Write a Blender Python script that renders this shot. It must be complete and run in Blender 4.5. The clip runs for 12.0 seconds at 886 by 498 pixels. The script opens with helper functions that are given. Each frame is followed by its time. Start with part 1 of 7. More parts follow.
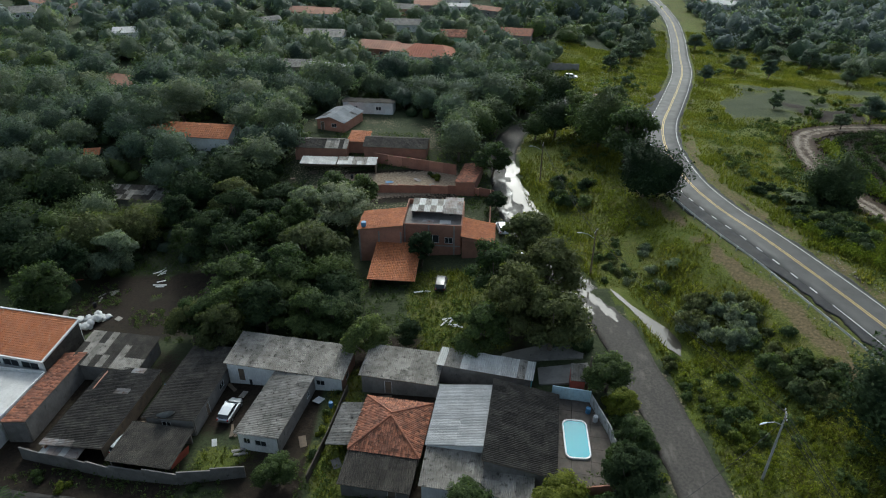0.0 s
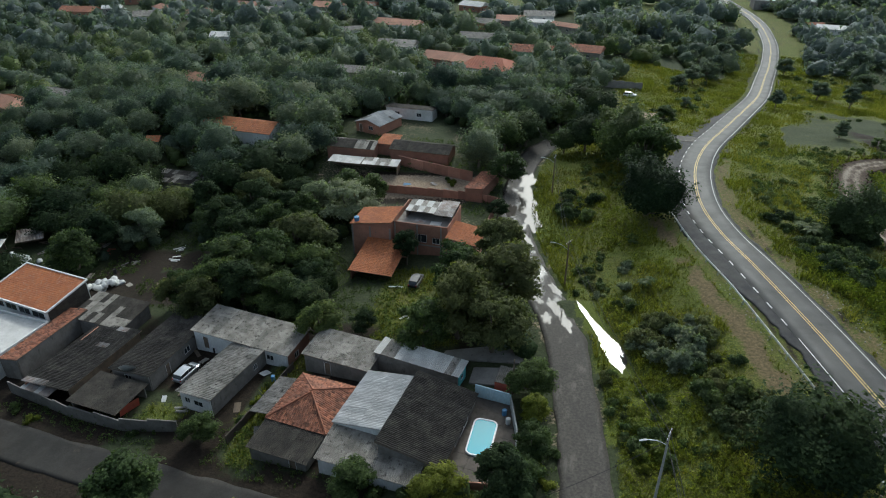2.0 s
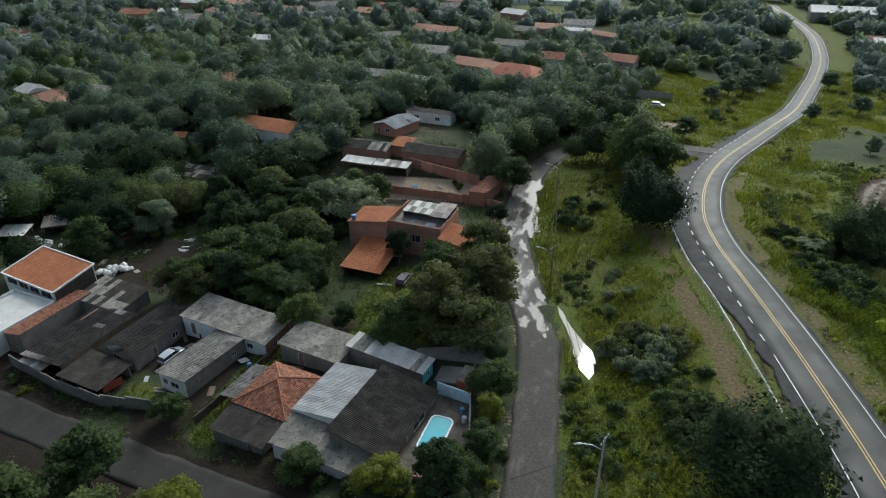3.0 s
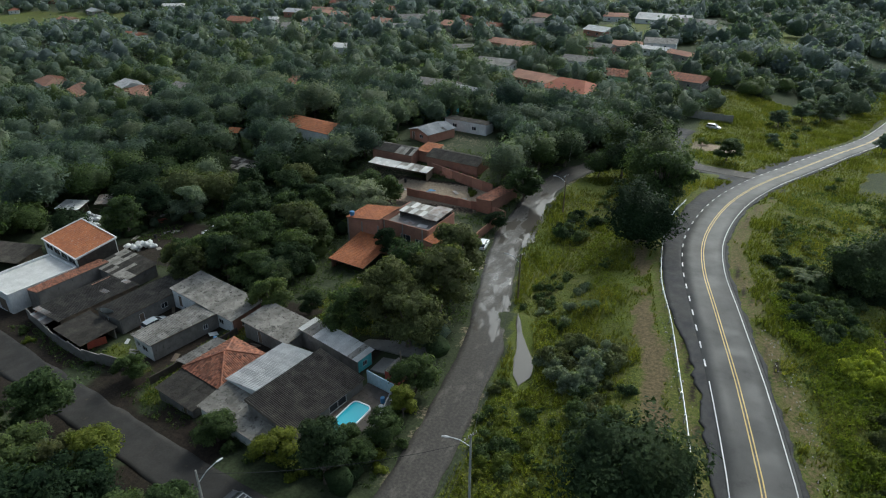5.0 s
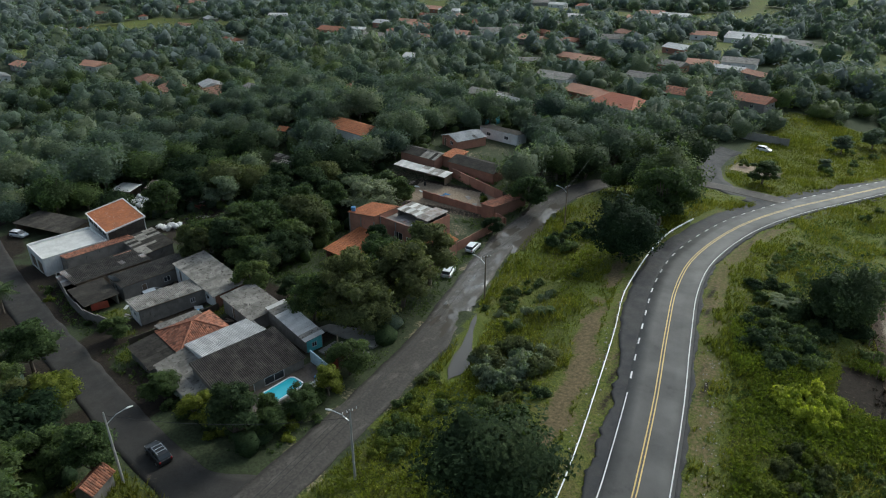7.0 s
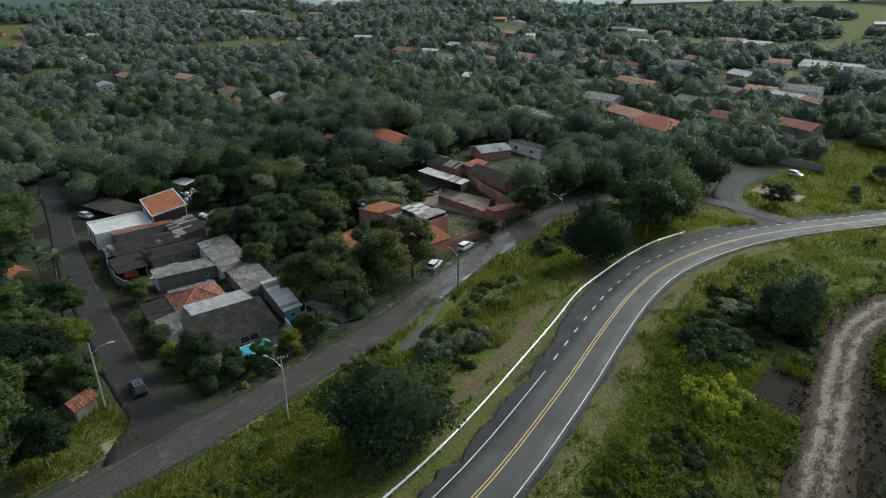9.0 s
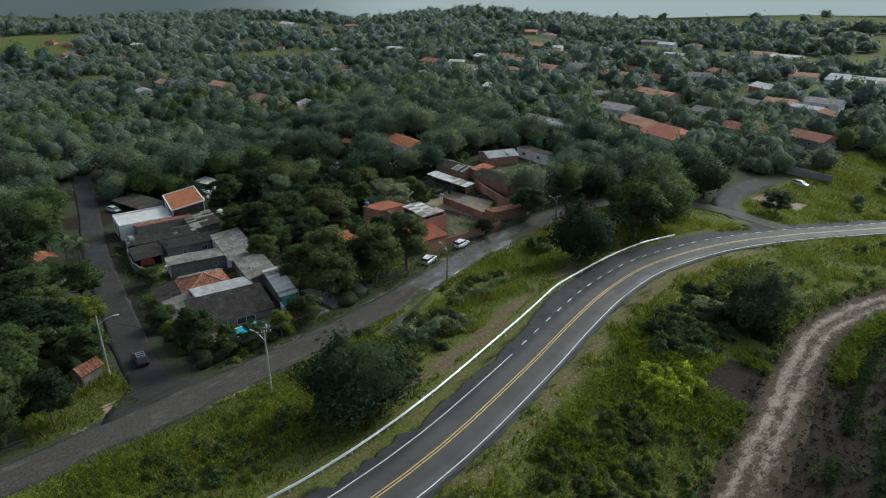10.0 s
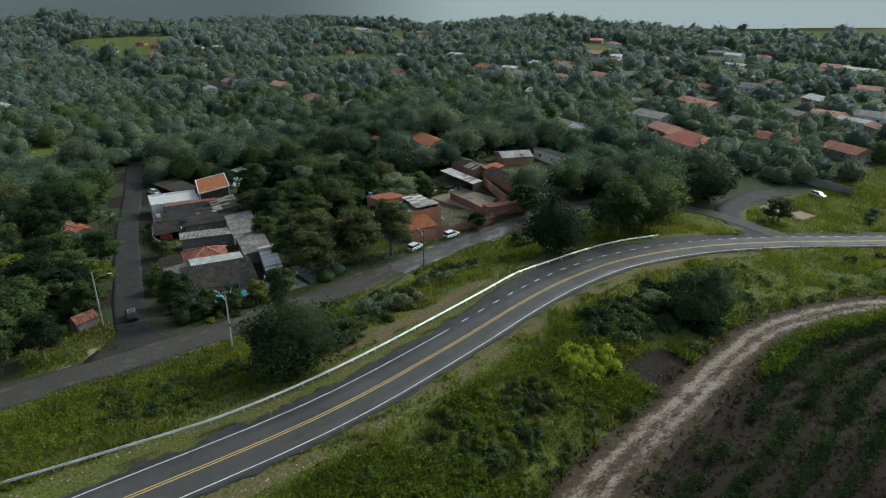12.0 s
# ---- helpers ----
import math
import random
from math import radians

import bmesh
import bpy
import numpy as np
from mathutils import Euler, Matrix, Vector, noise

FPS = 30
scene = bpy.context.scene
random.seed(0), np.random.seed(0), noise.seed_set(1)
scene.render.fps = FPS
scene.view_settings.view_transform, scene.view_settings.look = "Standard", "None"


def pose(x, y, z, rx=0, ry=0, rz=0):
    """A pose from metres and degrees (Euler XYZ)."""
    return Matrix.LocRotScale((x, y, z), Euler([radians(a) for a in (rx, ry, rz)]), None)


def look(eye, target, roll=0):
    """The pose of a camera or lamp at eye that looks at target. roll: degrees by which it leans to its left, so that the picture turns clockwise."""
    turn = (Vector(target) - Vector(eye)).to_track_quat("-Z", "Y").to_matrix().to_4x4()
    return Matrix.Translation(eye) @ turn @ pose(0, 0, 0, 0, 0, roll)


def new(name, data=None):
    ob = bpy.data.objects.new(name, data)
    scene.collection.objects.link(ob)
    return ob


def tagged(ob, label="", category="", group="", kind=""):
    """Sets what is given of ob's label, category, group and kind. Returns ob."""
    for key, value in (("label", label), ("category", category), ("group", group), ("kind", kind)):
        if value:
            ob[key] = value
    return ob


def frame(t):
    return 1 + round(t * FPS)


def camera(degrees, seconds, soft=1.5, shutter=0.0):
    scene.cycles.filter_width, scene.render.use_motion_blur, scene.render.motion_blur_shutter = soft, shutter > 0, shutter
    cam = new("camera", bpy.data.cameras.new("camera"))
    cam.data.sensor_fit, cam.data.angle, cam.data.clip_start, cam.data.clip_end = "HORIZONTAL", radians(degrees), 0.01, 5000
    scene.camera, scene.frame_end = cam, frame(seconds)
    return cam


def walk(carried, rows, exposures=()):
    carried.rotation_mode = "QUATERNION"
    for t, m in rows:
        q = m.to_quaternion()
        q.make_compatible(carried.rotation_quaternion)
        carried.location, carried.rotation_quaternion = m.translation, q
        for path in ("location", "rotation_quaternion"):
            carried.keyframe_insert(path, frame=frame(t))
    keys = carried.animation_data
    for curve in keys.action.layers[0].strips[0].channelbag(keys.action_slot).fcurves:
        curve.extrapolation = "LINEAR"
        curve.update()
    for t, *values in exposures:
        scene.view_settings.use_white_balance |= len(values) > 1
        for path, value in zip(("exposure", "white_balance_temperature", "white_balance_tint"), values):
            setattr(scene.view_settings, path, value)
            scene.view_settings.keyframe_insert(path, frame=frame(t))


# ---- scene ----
cam = camera(68.5, 12.0, soft=1.1)
METRES, EYE = 127.0, 59.7
ROWS = [
    (0.0, 0.0000, 0.0000, 0.0000, 0.14, -30.68, -0.24),
    (0.5, 0.0420, -0.0068, -0.0017, 2.87, -30.32, -0.17),
    (1.0, 0.0843, -0.0115, -0.0031, 5.56, -29.99, -0.09),
    (1.5, 0.1266, -0.0142, -0.0049, 8.21, -29.61, -0.01),
    (2.0, 0.1690, -0.0144, -0.0066, 10.84, -29.29, 0.06),
    (2.5, 0.2109, -0.0122, -0.0081, 13.40, -29.01, 0.08),
    (3.0, 0.2524, -0.0078, -0.0098, 15.99, -28.63, 0.11),
    (5.0, 0.4171, 0.0270, -0.0165, 26.27, -27.31, 0.13),
    (5.5, 0.4571, 0.0400, -0.0180, 28.78, -26.97, 0.12),
    (6.0, 0.4966, 0.0545, -0.0196, 31.25, -26.69, 0.09),
    (6.5, 0.5336, 0.0684, -0.0213, 33.55, -26.41, 0.09),
    (7.0, 0.5734, 0.0823, -0.0227, 35.97, -26.08, 0.08),
    (9.0, 0.7399, 0.1098, -0.0290, 44.34, -23.99, 0.11),
    (9.5, 0.7820, 0.1117, -0.0305, 46.02, -23.43, 0.14),
    (10.0, 0.8232, 0.1161, -0.0319, 47.64, -22.95, 0.03),
    (10.5, 0.8619, 0.1265, -0.0332, 49.28, -22.52, -0.05),
    (11.0, 0.8982, 0.1419, -0.0349, 51.00, -22.51, -0.13),
    (11.5, 0.9325, 0.1615, -0.0362, 52.78, -22.65, -0.19),
    (12.0, 0.9649, 0.1846, -0.0377, 54.56, -22.30, -0.26),
]
walk(cam, [(t, pose(METRES * x, METRES * y, EYE + METRES * z, 90 + pitch, roll, yaw)) for t, x, y, z, yaw, pitch, roll in ROWS],
     exposures=[(0.0, 0.48, 5950, 0.0), (12.0, 0.34, 5950, 0.0)])

# ---- daylight: a veiled sun ahead of the first view, under thin cloud ----
SUN_EL, SUN_AZ = 38.0, 5.0
world = bpy.data.worlds.new("sky")
scene.world = world
world.use_nodes = True
wn, wl = world.node_tree.nodes, world.node_tree.links
wn.clear()
sky = wn.new("ShaderNodeTexSky")
sky.sky_type = "NISHITA"
sky.sun_disc = False
sky.sun_elevation, sky.sun_rotation = radians(SUN_EL), radians(SUN_AZ)
sky.air_density, sky.dust_density, sky.ozone_density = 1.0, 4.0, 1.5
sky_bg, sky_out = wn.new("ShaderNodeBackground"), wn.new("ShaderNodeOutputWorld")
sky_bg.inputs["Strength"].default_value = 0.15
# thin cloud takes most of the blue out of the sky
cloud, grey = wn.new("ShaderNodeMix"), wn.new("ShaderNodeRGBToBW")
cloud.data_type = "RGBA"
cloud.inputs[0].default_value = 0.5
wl.new(sky.outputs[0], grey.inputs[0])
wl.new(sky.outputs[0], cloud.inputs[6])
wl.new(grey.outputs[0], cloud.inputs[7])
wl.new(cloud.outputs[2], sky_bg.inputs[0])
wl.new(sky_bg.outputs[0], sky_out.inputs[0])
sun = new("sun", bpy.data.lights.new("sun", "SUN"))
sun.data.energy, sun.data.angle, sun.data.color = 1.0, radians(10), (1.0, 0.97, 0.92)
sun.matrix_world = look((0, 0, 300), (-300 * math.sin(radians(SUN_AZ)) * math.cos(radians(SUN_EL)),
                                      -300 * math.cos(radians(SUN_AZ)) * math.cos(radians(SUN_EL)),
                                      300 - 300 * math.sin(radians(SUN_EL))))
tagged(sun, kind="structure")

# ---- materials ----


def node_mat(name):
    m = bpy.data.materials.new(name)
    m.use_nodes = True
    t = m.node_tree
    b = t.nodes["Principled BSDF"]
    return m, t, b


def mix(t, fac, a, b, mode="MIX"):
    n = t.nodes.new("ShaderNodeMix")
    n.data_type, n.blend_type = "RGBA", mode
    for sock, v in ((n.inputs[0], fac), (n.inputs[6], a), (n.inputs[7], b)):
        if isinstance(v, (int, float)):
            sock.default_value = v
        elif isinstance(v, tuple):
            sock.default_value = (*v, 1)
        else:
            t.links.new(v, sock)
    return n.outputs[2]


def ramp(t, value, lo, hi, a=0.0, b=1.0):
    n = t.nodes.new("ShaderNodeMapRange")
    n.interpolation_type = "SMOOTHSTEP"
    for i, v in enumerate((lo, hi, a, b)):
        n.inputs[1 + i].default_value = v
    t.links.new(value, n.inputs[0])
    return n.outputs[0]


def math_node(t, op, a, b):
    n = t.nodes.new("ShaderNodeMath")
    n.operation = op
    for sock, v in ((n.inputs[0], a), (n.inputs[1], b)):
        if isinstance(v, (int, float)):
            sock.default_value = v
        else:
            t.links.new(v, sock)
    return n.outputs[0]


def noise_tex(t, scale, detail=4.0, rough=0.55, stretch=None, at=None):
    n = t.nodes.new("ShaderNodeTexNoise")
    n.inputs["Scale"].default_value, n.inputs["Detail"].default_value, n.inputs["Roughness"].default_value = scale, detail, rough
    src = at or t.nodes.new("ShaderNodeNewGeometry").outputs["Position"]
    if stretch:
        v = t.nodes.new("ShaderNodeVectorMath")
        v.operation = "MULTIPLY"
        v.inputs[1].default_value = stretch
        t.links.new(src, v.inputs[0])
        src = v.outputs[0]
    t.links.new(src, n.inputs["Vector"])
    return n.outputs["Fac"]


def bump_to(t, b, height, strength, distance):
    n = t.nodes.new("ShaderNodeBump")
    n.inputs["Strength"].default_value, n.inputs["Distance"].default_value = strength, distance
    t.links.new(height, n.inputs["Height"])
    t.links.new(n.outputs[0], b.inputs["Normal"])


def surface(name, a, b, stain=None, big=0.35, fine=6.0, rough=0.8, metal=0.0, bump=0.4, depth=0.02, vary=0.0, stain_at=0.58, local=False, stretch=None, gloss=0.5, pieces=0.0):
    """A weathered surface: two tones in large patches, fine grain, stains, and a tone of its own for each piece."""
    m, t, p = node_mat(name)
    at = t.nodes.new("ShaderNodeTexCoord").outputs["Object"] if local else None
    n1, n2, n3 = noise_tex(t, big, 5, 0.6, at=at), noise_tex(t, fine, 6, 0.65, stretch, at=at), noise_tex(t, big * 2.7, 7, 0.7, stretch, at=at)
    c = mix(t, ramp(t, n1, 0.35, 0.65), a, b)
    c = mix(t, ramp(t, n2, 0.3, 0.8, 0.0, 0.55), c, tuple(x * 0.55 for x in a))
    if stain:
        c = mix(t, ramp(t, n3, stain_at, stain_at + 0.14), c, stain)
    if vary:
        o = t.nodes.new("ShaderNodeObjectInfo").outputs["Random"]
        c = mix(t, 1.0, c, mix(t, o, (1 - vary,) * 3, (1 + vary,) * 3), "MULTIPLY")
    if pieces:
        o = t.nodes.new("ShaderNodeNewGeometry").outputs["Random Per Island"]
        c = mix(t, 1.0, c, mix(t, o, (1 - pieces,) * 3, (1 + pieces,) * 3), "MULTIPLY")
    t.links.new(c, p.inputs["Base Color"])
    p.inputs["Metallic"].default_value = metal
    p.inputs["Specular IOR Level"].default_value = gloss
    t.links.new(ramp(t, n3, 0.3, 0.7, max(rough - 0.12, 0.03), min(rough + 0.1, 1.0)), p.inputs["Roughness"])
    bump_to(t, p, n2, bump, depth)
    return m


def leaf_mat(name, dark, light, dry, through_light=0.25, wet=0.15, haze_sheen=0.0):
    """Foliage: every leaf a tone of its own, patches of lighter and drier growth, light passing through."""
    dark, light, dry = ((c[0], c[1], c[2] * 1.3) for c in (dark, light, dry))
    m, t, p = node_mat(name)
    g = t.nodes.new("ShaderNodeNewGeometry")
    o = t.nodes.new("ShaderNodeObjectInfo").outputs["Random"]
    isl = g.outputs["Random Per Island"]
    patch = noise_tex(t, 0.09, 3, 0.5)
    c = mix(t, isl, dark, light)
    c = mix(t, ramp(t, patch, 0.45, 0.7, 0.0, 0.5), c, mix(t, isl, light, dry))
    c = mix(t, ramp(t, noise_tex(t, 0.16, 2, 0.5), 0.45, 0.62, 0.0, 0.45), c, mix(t, isl, tuple(q * 0.6 for q in dark), dark))
    c = mix(t, 1.0, c, mix(t, o, (0.72, 0.78, 0.75), (1.3, 1.2, 1.1)), "MULTIPLY")
    speck = noise_tex(t, 3.2, 6, 0.8)
    c = mix(t, 1.0, c, mix(t, ramp(t, speck, 0.32, 0.68), (0.58, 0.6, 0.58), (1.42, 1.38, 1.3)), "MULTIPLY")
    bump_to(t, p, speck, 0.5, 0.2)
    t.links.new(c, p.inputs["Base Color"])
    p.inputs["Roughness"].default_value = 0.6
    p.inputs["Specular IOR Level"].default_value = wet
    # Pale cool sheen that stands in for haze on distant leaves.
    p.inputs["Sheen Weight"].default_value, p.inputs["Sheen Roughness"].default_value = haze_sheen, 0.5
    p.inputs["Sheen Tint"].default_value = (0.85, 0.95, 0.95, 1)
    tr = t.nodes.new("ShaderNodeBsdfTranslucent")
    t.links.new(mix(t, 1.0, c, (1.2, 1.35, 0.6), "MULTIPLY"), tr.inputs[0])
    mx = t.nodes.new("ShaderNodeMixShader")
    mx.inputs[0].default_value = through_light
    t.links.new(p.outputs[0], mx.inputs[1])
    t.links.new(tr.outputs[0], mx.inputs[2])
    t.links.new(mx.outputs[0], t.nodes["Material Output"].inputs[0])
    return m


LEAF = leaf_mat("broad_leaves", (0.038, 0.062, 0.018), (0.1, 0.145, 0.04), (0.15, 0.165, 0.05), 0.45)
LEAF_DARK = leaf_mat("dark_leaves", (0.016, 0.03, 0.013), (0.042, 0.066, 0.024), (0.055, 0.07, 0.025), 0.3, 0.04)
LEAF_LIGHT = leaf_mat("light_leaves", (0.095, 0.12, 0.014), (0.18, 0.21, 0.028), (0.22, 0.215, 0.035), 0.45)
LEAF_YELLOW = leaf_mat("yellow_green_leaves", (0.19, 0.24, 0.015), (0.36, 0.4, 0.04), (0.4, 0.39, 0.05), 0.45)
LEAF_SILVER = leaf_mat("grey_green_leaves", (0.125, 0.155, 0.085), (0.25, 0.29, 0.16), (0.29, 0.31, 0.19), 0.45)
# Wood greens set paler and bluer than near ones: haze put into base colour.
LEAF_FAR_HAZE = leaf_mat("haze_wood_leaves", (0.085, 0.118, 0.1), (0.14, 0.18, 0.14), (0.17, 0.2, 0.15), 0.5, 0.15, 0.35)
LEAF_WOOD_HAZE = leaf_mat("haze_dark_wood_leaves", (0.058, 0.09, 0.06), (0.11, 0.155, 0.09), (0.14, 0.17, 0.095), 0.48, 0.15, 0.1)
LEAF_WOOD_PALE_HAZE = leaf_mat("haze_pale_wood_leaves", (0.088, 0.12, 0.066), (0.15, 0.19, 0.1), (0.18, 0.2, 0.11), 0.5, 0.15, 0.12)
LEAF_MID = leaf_mat("mid_green_leaves", (0.034, 0.058, 0.022), (0.085, 0.12, 0.044), (0.11, 0.13, 0.05), 0.42, 0.08)
LEAF_OLIVE = leaf_mat("olive_leaves", (0.06, 0.076, 0.026), (0.13, 0.148, 0.052), (0.17, 0.165, 0.065), 0.45, 0.08)
FIELD_GRASS = leaf_mat("field_grass", (0.07, 0.1, 0.012), (0.15, 0.185, 0.026), (0.21, 0.2, 0.035), 0.45, 0.08)
PALM = leaf_mat("palm_fronds", (0.03, 0.055, 0.02), (0.08, 0.12, 0.04), (0.14, 0.13, 0.06))
GRASS = leaf_mat("grass_blades", (0.08, 0.095, 0.016), (0.19, 0.2, 0.034), (0.3, 0.25, 0.07), 0.5, 0.06)
BARK = surface("bark", (0.11, 0.085, 0.06), (0.17, 0.14, 0.11), (0.06, 0.05, 0.04), big=1.0, fine=14, rough=0.95, bump=0.8)
ASPHALT = surface("asphalt", (0.053, 0.052, 0.049), (0.07, 0.067, 0.062), (0.04, 0.039, 0.037), big=0.12, fine=22, rough=0.7, bump=0.25, depth=0.008, stretch=None, gloss=0.35)
OLD_ASPHALT = surface("old_asphalt", (0.03, 0.03, 0.032), (0.05, 0.048, 0.045), (0.09, 0.08, 0.065), big=0.3, fine=9, rough=0.85, bump=0.6, depth=0.03, stain_at=0.6, gloss=0.3)
YELLOW = surface("yellow_line_paint", (0.6, 0.43, 0.13), (0.5, 0.36, 0.12), (0.22, 0.17, 0.1), big=1.5, fine=12, rough=0.7, stain_at=0.66)
WHITE_LINE = surface("white_line_paint", (0.68, 0.68, 0.66), (0.56, 0.56, 0.54), (0.25, 0.25, 0.24), big=1.5, fine=12, rough=0.7, stain_at=0.66)
CONCRETE = surface("concrete", (0.3, 0.28, 0.25), (0.22, 0.2, 0.18), (0.12, 0.11, 0.1), big=0.6, fine=7, rough=0.9)
RENDER_GREY = surface("cement_render", (0.21, 0.195, 0.175), (0.14, 0.13, 0.115), (0.07, 0.066, 0.06), big=0.7, fine=5, rough=0.92, stretch=(1, 1, 0.4))
PLASTER = surface("white_plaster", (0.72, 0.72, 0.7), (0.6, 0.6, 0.58), (0.36, 0.35, 0.32), big=0.5, fine=5, rough=0.85, stretch=(1, 1, 0.35), stain_at=0.62)
BLUE_WALL = surface("pale_blue_paint", (0.45, 0.62, 0.68), (0.55, 0.68, 0.72), (0.4, 0.42, 0.4), big=0.8, fine=5, rough=0.8, stretch=(1, 1, 0.4))
TEAL_WALL = surface("turquoise_paint", (0.1, 0.42, 0.44), (0.14, 0.48, 0.5), (0.2, 0.28, 0.28), big=0.8, fine=5, rough=0.8)
BRICK = surface("clay_brick", (0.37, 0.185, 0.125), (0.29, 0.145, 0.1), (0.19, 0.125, 0.1), big=0.6, fine=7, rough=0.92, vary=0.25)
TILE_ORANGE = surface("orange_roof_tiles", (0.45, 0.16, 0.06), (0.37, 0.13, 0.055), (0.2, 0.1, 0.06), big=0.5, fine=5, rough=0.85, stain_at=0.66, pieces=0.18)
# Far-house tiles: weathered orange, paled further in colour to suggest haze.
TILE_FADED_HAZE = surface("faded_haze_roof_tiles", (0.44, 0.23, 0.15), (0.35, 0.19, 0.13), (0.22, 0.14, 0.11), big=0.4, fine=5, rough=0.88, stain_at=0.6, vary=0.25)
TILE_RED = surface("red_orange_roof_tiles", (0.42, 0.15, 0.085), (0.36, 0.125, 0.075), (0.26, 0.12, 0.08), big=0.3, fine=5, rough=0.88, stain_at=0.62)
GREEN_WALL = surface("pale_green_paint", (0.42, 0.6, 0.4), (0.48, 0.64, 0.46), (0.3, 0.4, 0.3), big=0.8, fine=5, rough=0.8)
TILE_OLD = surface("old_clay_tiles", (0.34, 0.13, 0.07), (0.21, 0.095, 0.06), (0.085, 0.06, 0.048), big=0.9, fine=4, rough=0.9, stain_at=0.55, pieces=0.5)
SHEET_GREY = surface("grey_fibre_cement", (0.33, 0.306, 0.268), (0.2, 0.184, 0.158), (0.075, 0.068, 0.057), big=0.7, fine=5, rough=0.85, vary=0.25, stain_at=0.52, gloss=0.2)
SHEET_DARK = surface("mossy_fibre_cement", (0.042, 0.038, 0.033), (0.072, 0.064, 0.053), (0.024, 0.022, 0.019), big=0.8, fine=4, rough=0.9, vary=0.25, stain_at=0.54, gloss=0.2)
SHEET_WHITE = surface("pale_metal_sheet", (0.6, 0.585, 0.55), (0.47, 0.457, 0.425), (0.3, 0.28, 0.25), big=0.6, fine=5, rough=0.6, vary=0.14, stain_at=0.58)
SHEET_RUST = surface("rusty_metal_sheet", (0.36, 0.34, 0.32), (0.22, 0.17, 0.14), (0.17, 0.085, 0.05), big=0.6, fine=5, rough=0.75, vary=0.35, stain_at=0.55, gloss=0.2)
METAL = surface("galvanised_steel", (0.62, 0.64, 0.66), (0.5, 0.52, 0.54), (0.35, 0.34, 0.33), big=0.8, fine=8, rough=0.42, metal=0.7, bump=0.1, stain_at=0.68)
POLE_CONC = surface("pole_concrete", (0.4, 0.39, 0.36), (0.32, 0.31, 0.29), (0.22, 0.21, 0.2), big=1.0, fine=9, rough=0.9)
WOOD = surface("weathered_wood", (0.2, 0.15, 0.1), (0.13, 0.1, 0.075), (0.08, 0.06, 0.05), big=1.2, fine=9, rough=0.9)
RUBBER = surface("black_rubber", (0.02, 0.02, 0.02), (0.03, 0.03, 0.03), big=2, fine=20, rough=0.9)
PLASTIC_BAG = surface("white_sacks", (0.68, 0.68, 0.66), (0.5, 0.5, 0.49), (0.3, 0.29, 0.27), big=1.2, fine=6, rough=0.6)
RED_PAINT = surface("faded_red_paint", (0.42, 0.08, 0.05), (0.3, 0.07, 0.05), (0.2, 0.1, 0.08), big=1, fine=7, rough=0.7)
BLUE_TARP = surface("blue_tarpaulin", (0.06, 0.2, 0.4), (0.1, 0.26, 0.45), big=1, fine=7, rough=0.55)
RAIL_PAINT = surface("white_rail", (0.72, 0.73, 0.74), (0.6, 0.61, 0.62), (0.4, 0.4, 0.39), big=0.7, fine=8, rough=0.4, metal=0.3, bump=0.1, stain_at=0.7)


def gloss_mat(name, c, rough=0.25, metal=0.0, coat=0.0):
    m, t, p = node_mat(name)
    n = noise_tex(t, 3.0, 5, 0.6)
    t.links.new(mix(t, ramp(t, n, 0.3, 0.75, 0.0, 0.35), c, tuple(x * 0.75 + 0.01 for x in c)), p.inputs["Base Color"])
    t.links.new(ramp(t, n, 0.3, 0.7, rough, rough + 0.15), p.inputs["Roughness"])
    p.inputs["Metallic"].default_value, p.inputs["Coat Weight"].default_value = metal, coat
    return m


GLASS = gloss_mat("window_glass", (0.03, 0.035, 0.04), 0.06)
CAR_BLACK = gloss_mat("black_car_paint", (0.012, 0.013, 0.015), 0.38, 0.0, 0.2)
CAR_WHITE = gloss_mat("white_car_paint", (0.7, 0.71, 0.72), 0.25, 0.0, 0.8)
CAR_SILVER = gloss_mat("silver_car_paint", (0.42, 0.44, 0.46), 0.28, 0.6, 0.6)
LAMP_GLASS = gloss_mat("lamp_glass", (0.75, 0.75, 0.72), 0.15)
RED_LAMP = gloss_mat("red_lamp_glass", (0.4, 0.02, 0.02), 0.15)
POOL_SHELL = gloss_mat("pool_fibreglass", (0.2, 0.55, 0.64), 0.3)
POOL_RIM = gloss_mat("white_pool_rim", (0.78, 0.82, 0.83), 0.35)


def water_mat(name, c, ripple):
    m, t, p = node_mat(name)
    p.inputs["Base Color"].default_value = (*c, 1)
    p.inputs["Roughness"].default_value = 0.04
    p.inputs["IOR"].default_value = 1.33
    p.inputs["Specular IOR Level"].default_value = 0.8
    bump_to(t, p, noise_tex(t, 5, 3), ripple, 0.01)
    return m


PUDDLE = water_mat("muddy_water", (0.075, 0.066, 0.055), 0.05)
DITCH_WATER = water_mat("ditch_water", (0.06, 0.055, 0.045), 0.02)
POOL_WATER = water_mat("pool_water", (0.06, 0.4, 0.48), 0.15)

# ---- the lie of the land ----


def smooth(a, b, v):
    t = np.clip((np.asarray(v, float) - a) / (b - a), 0, 1)
    return t * t * (3 - 2 * t)


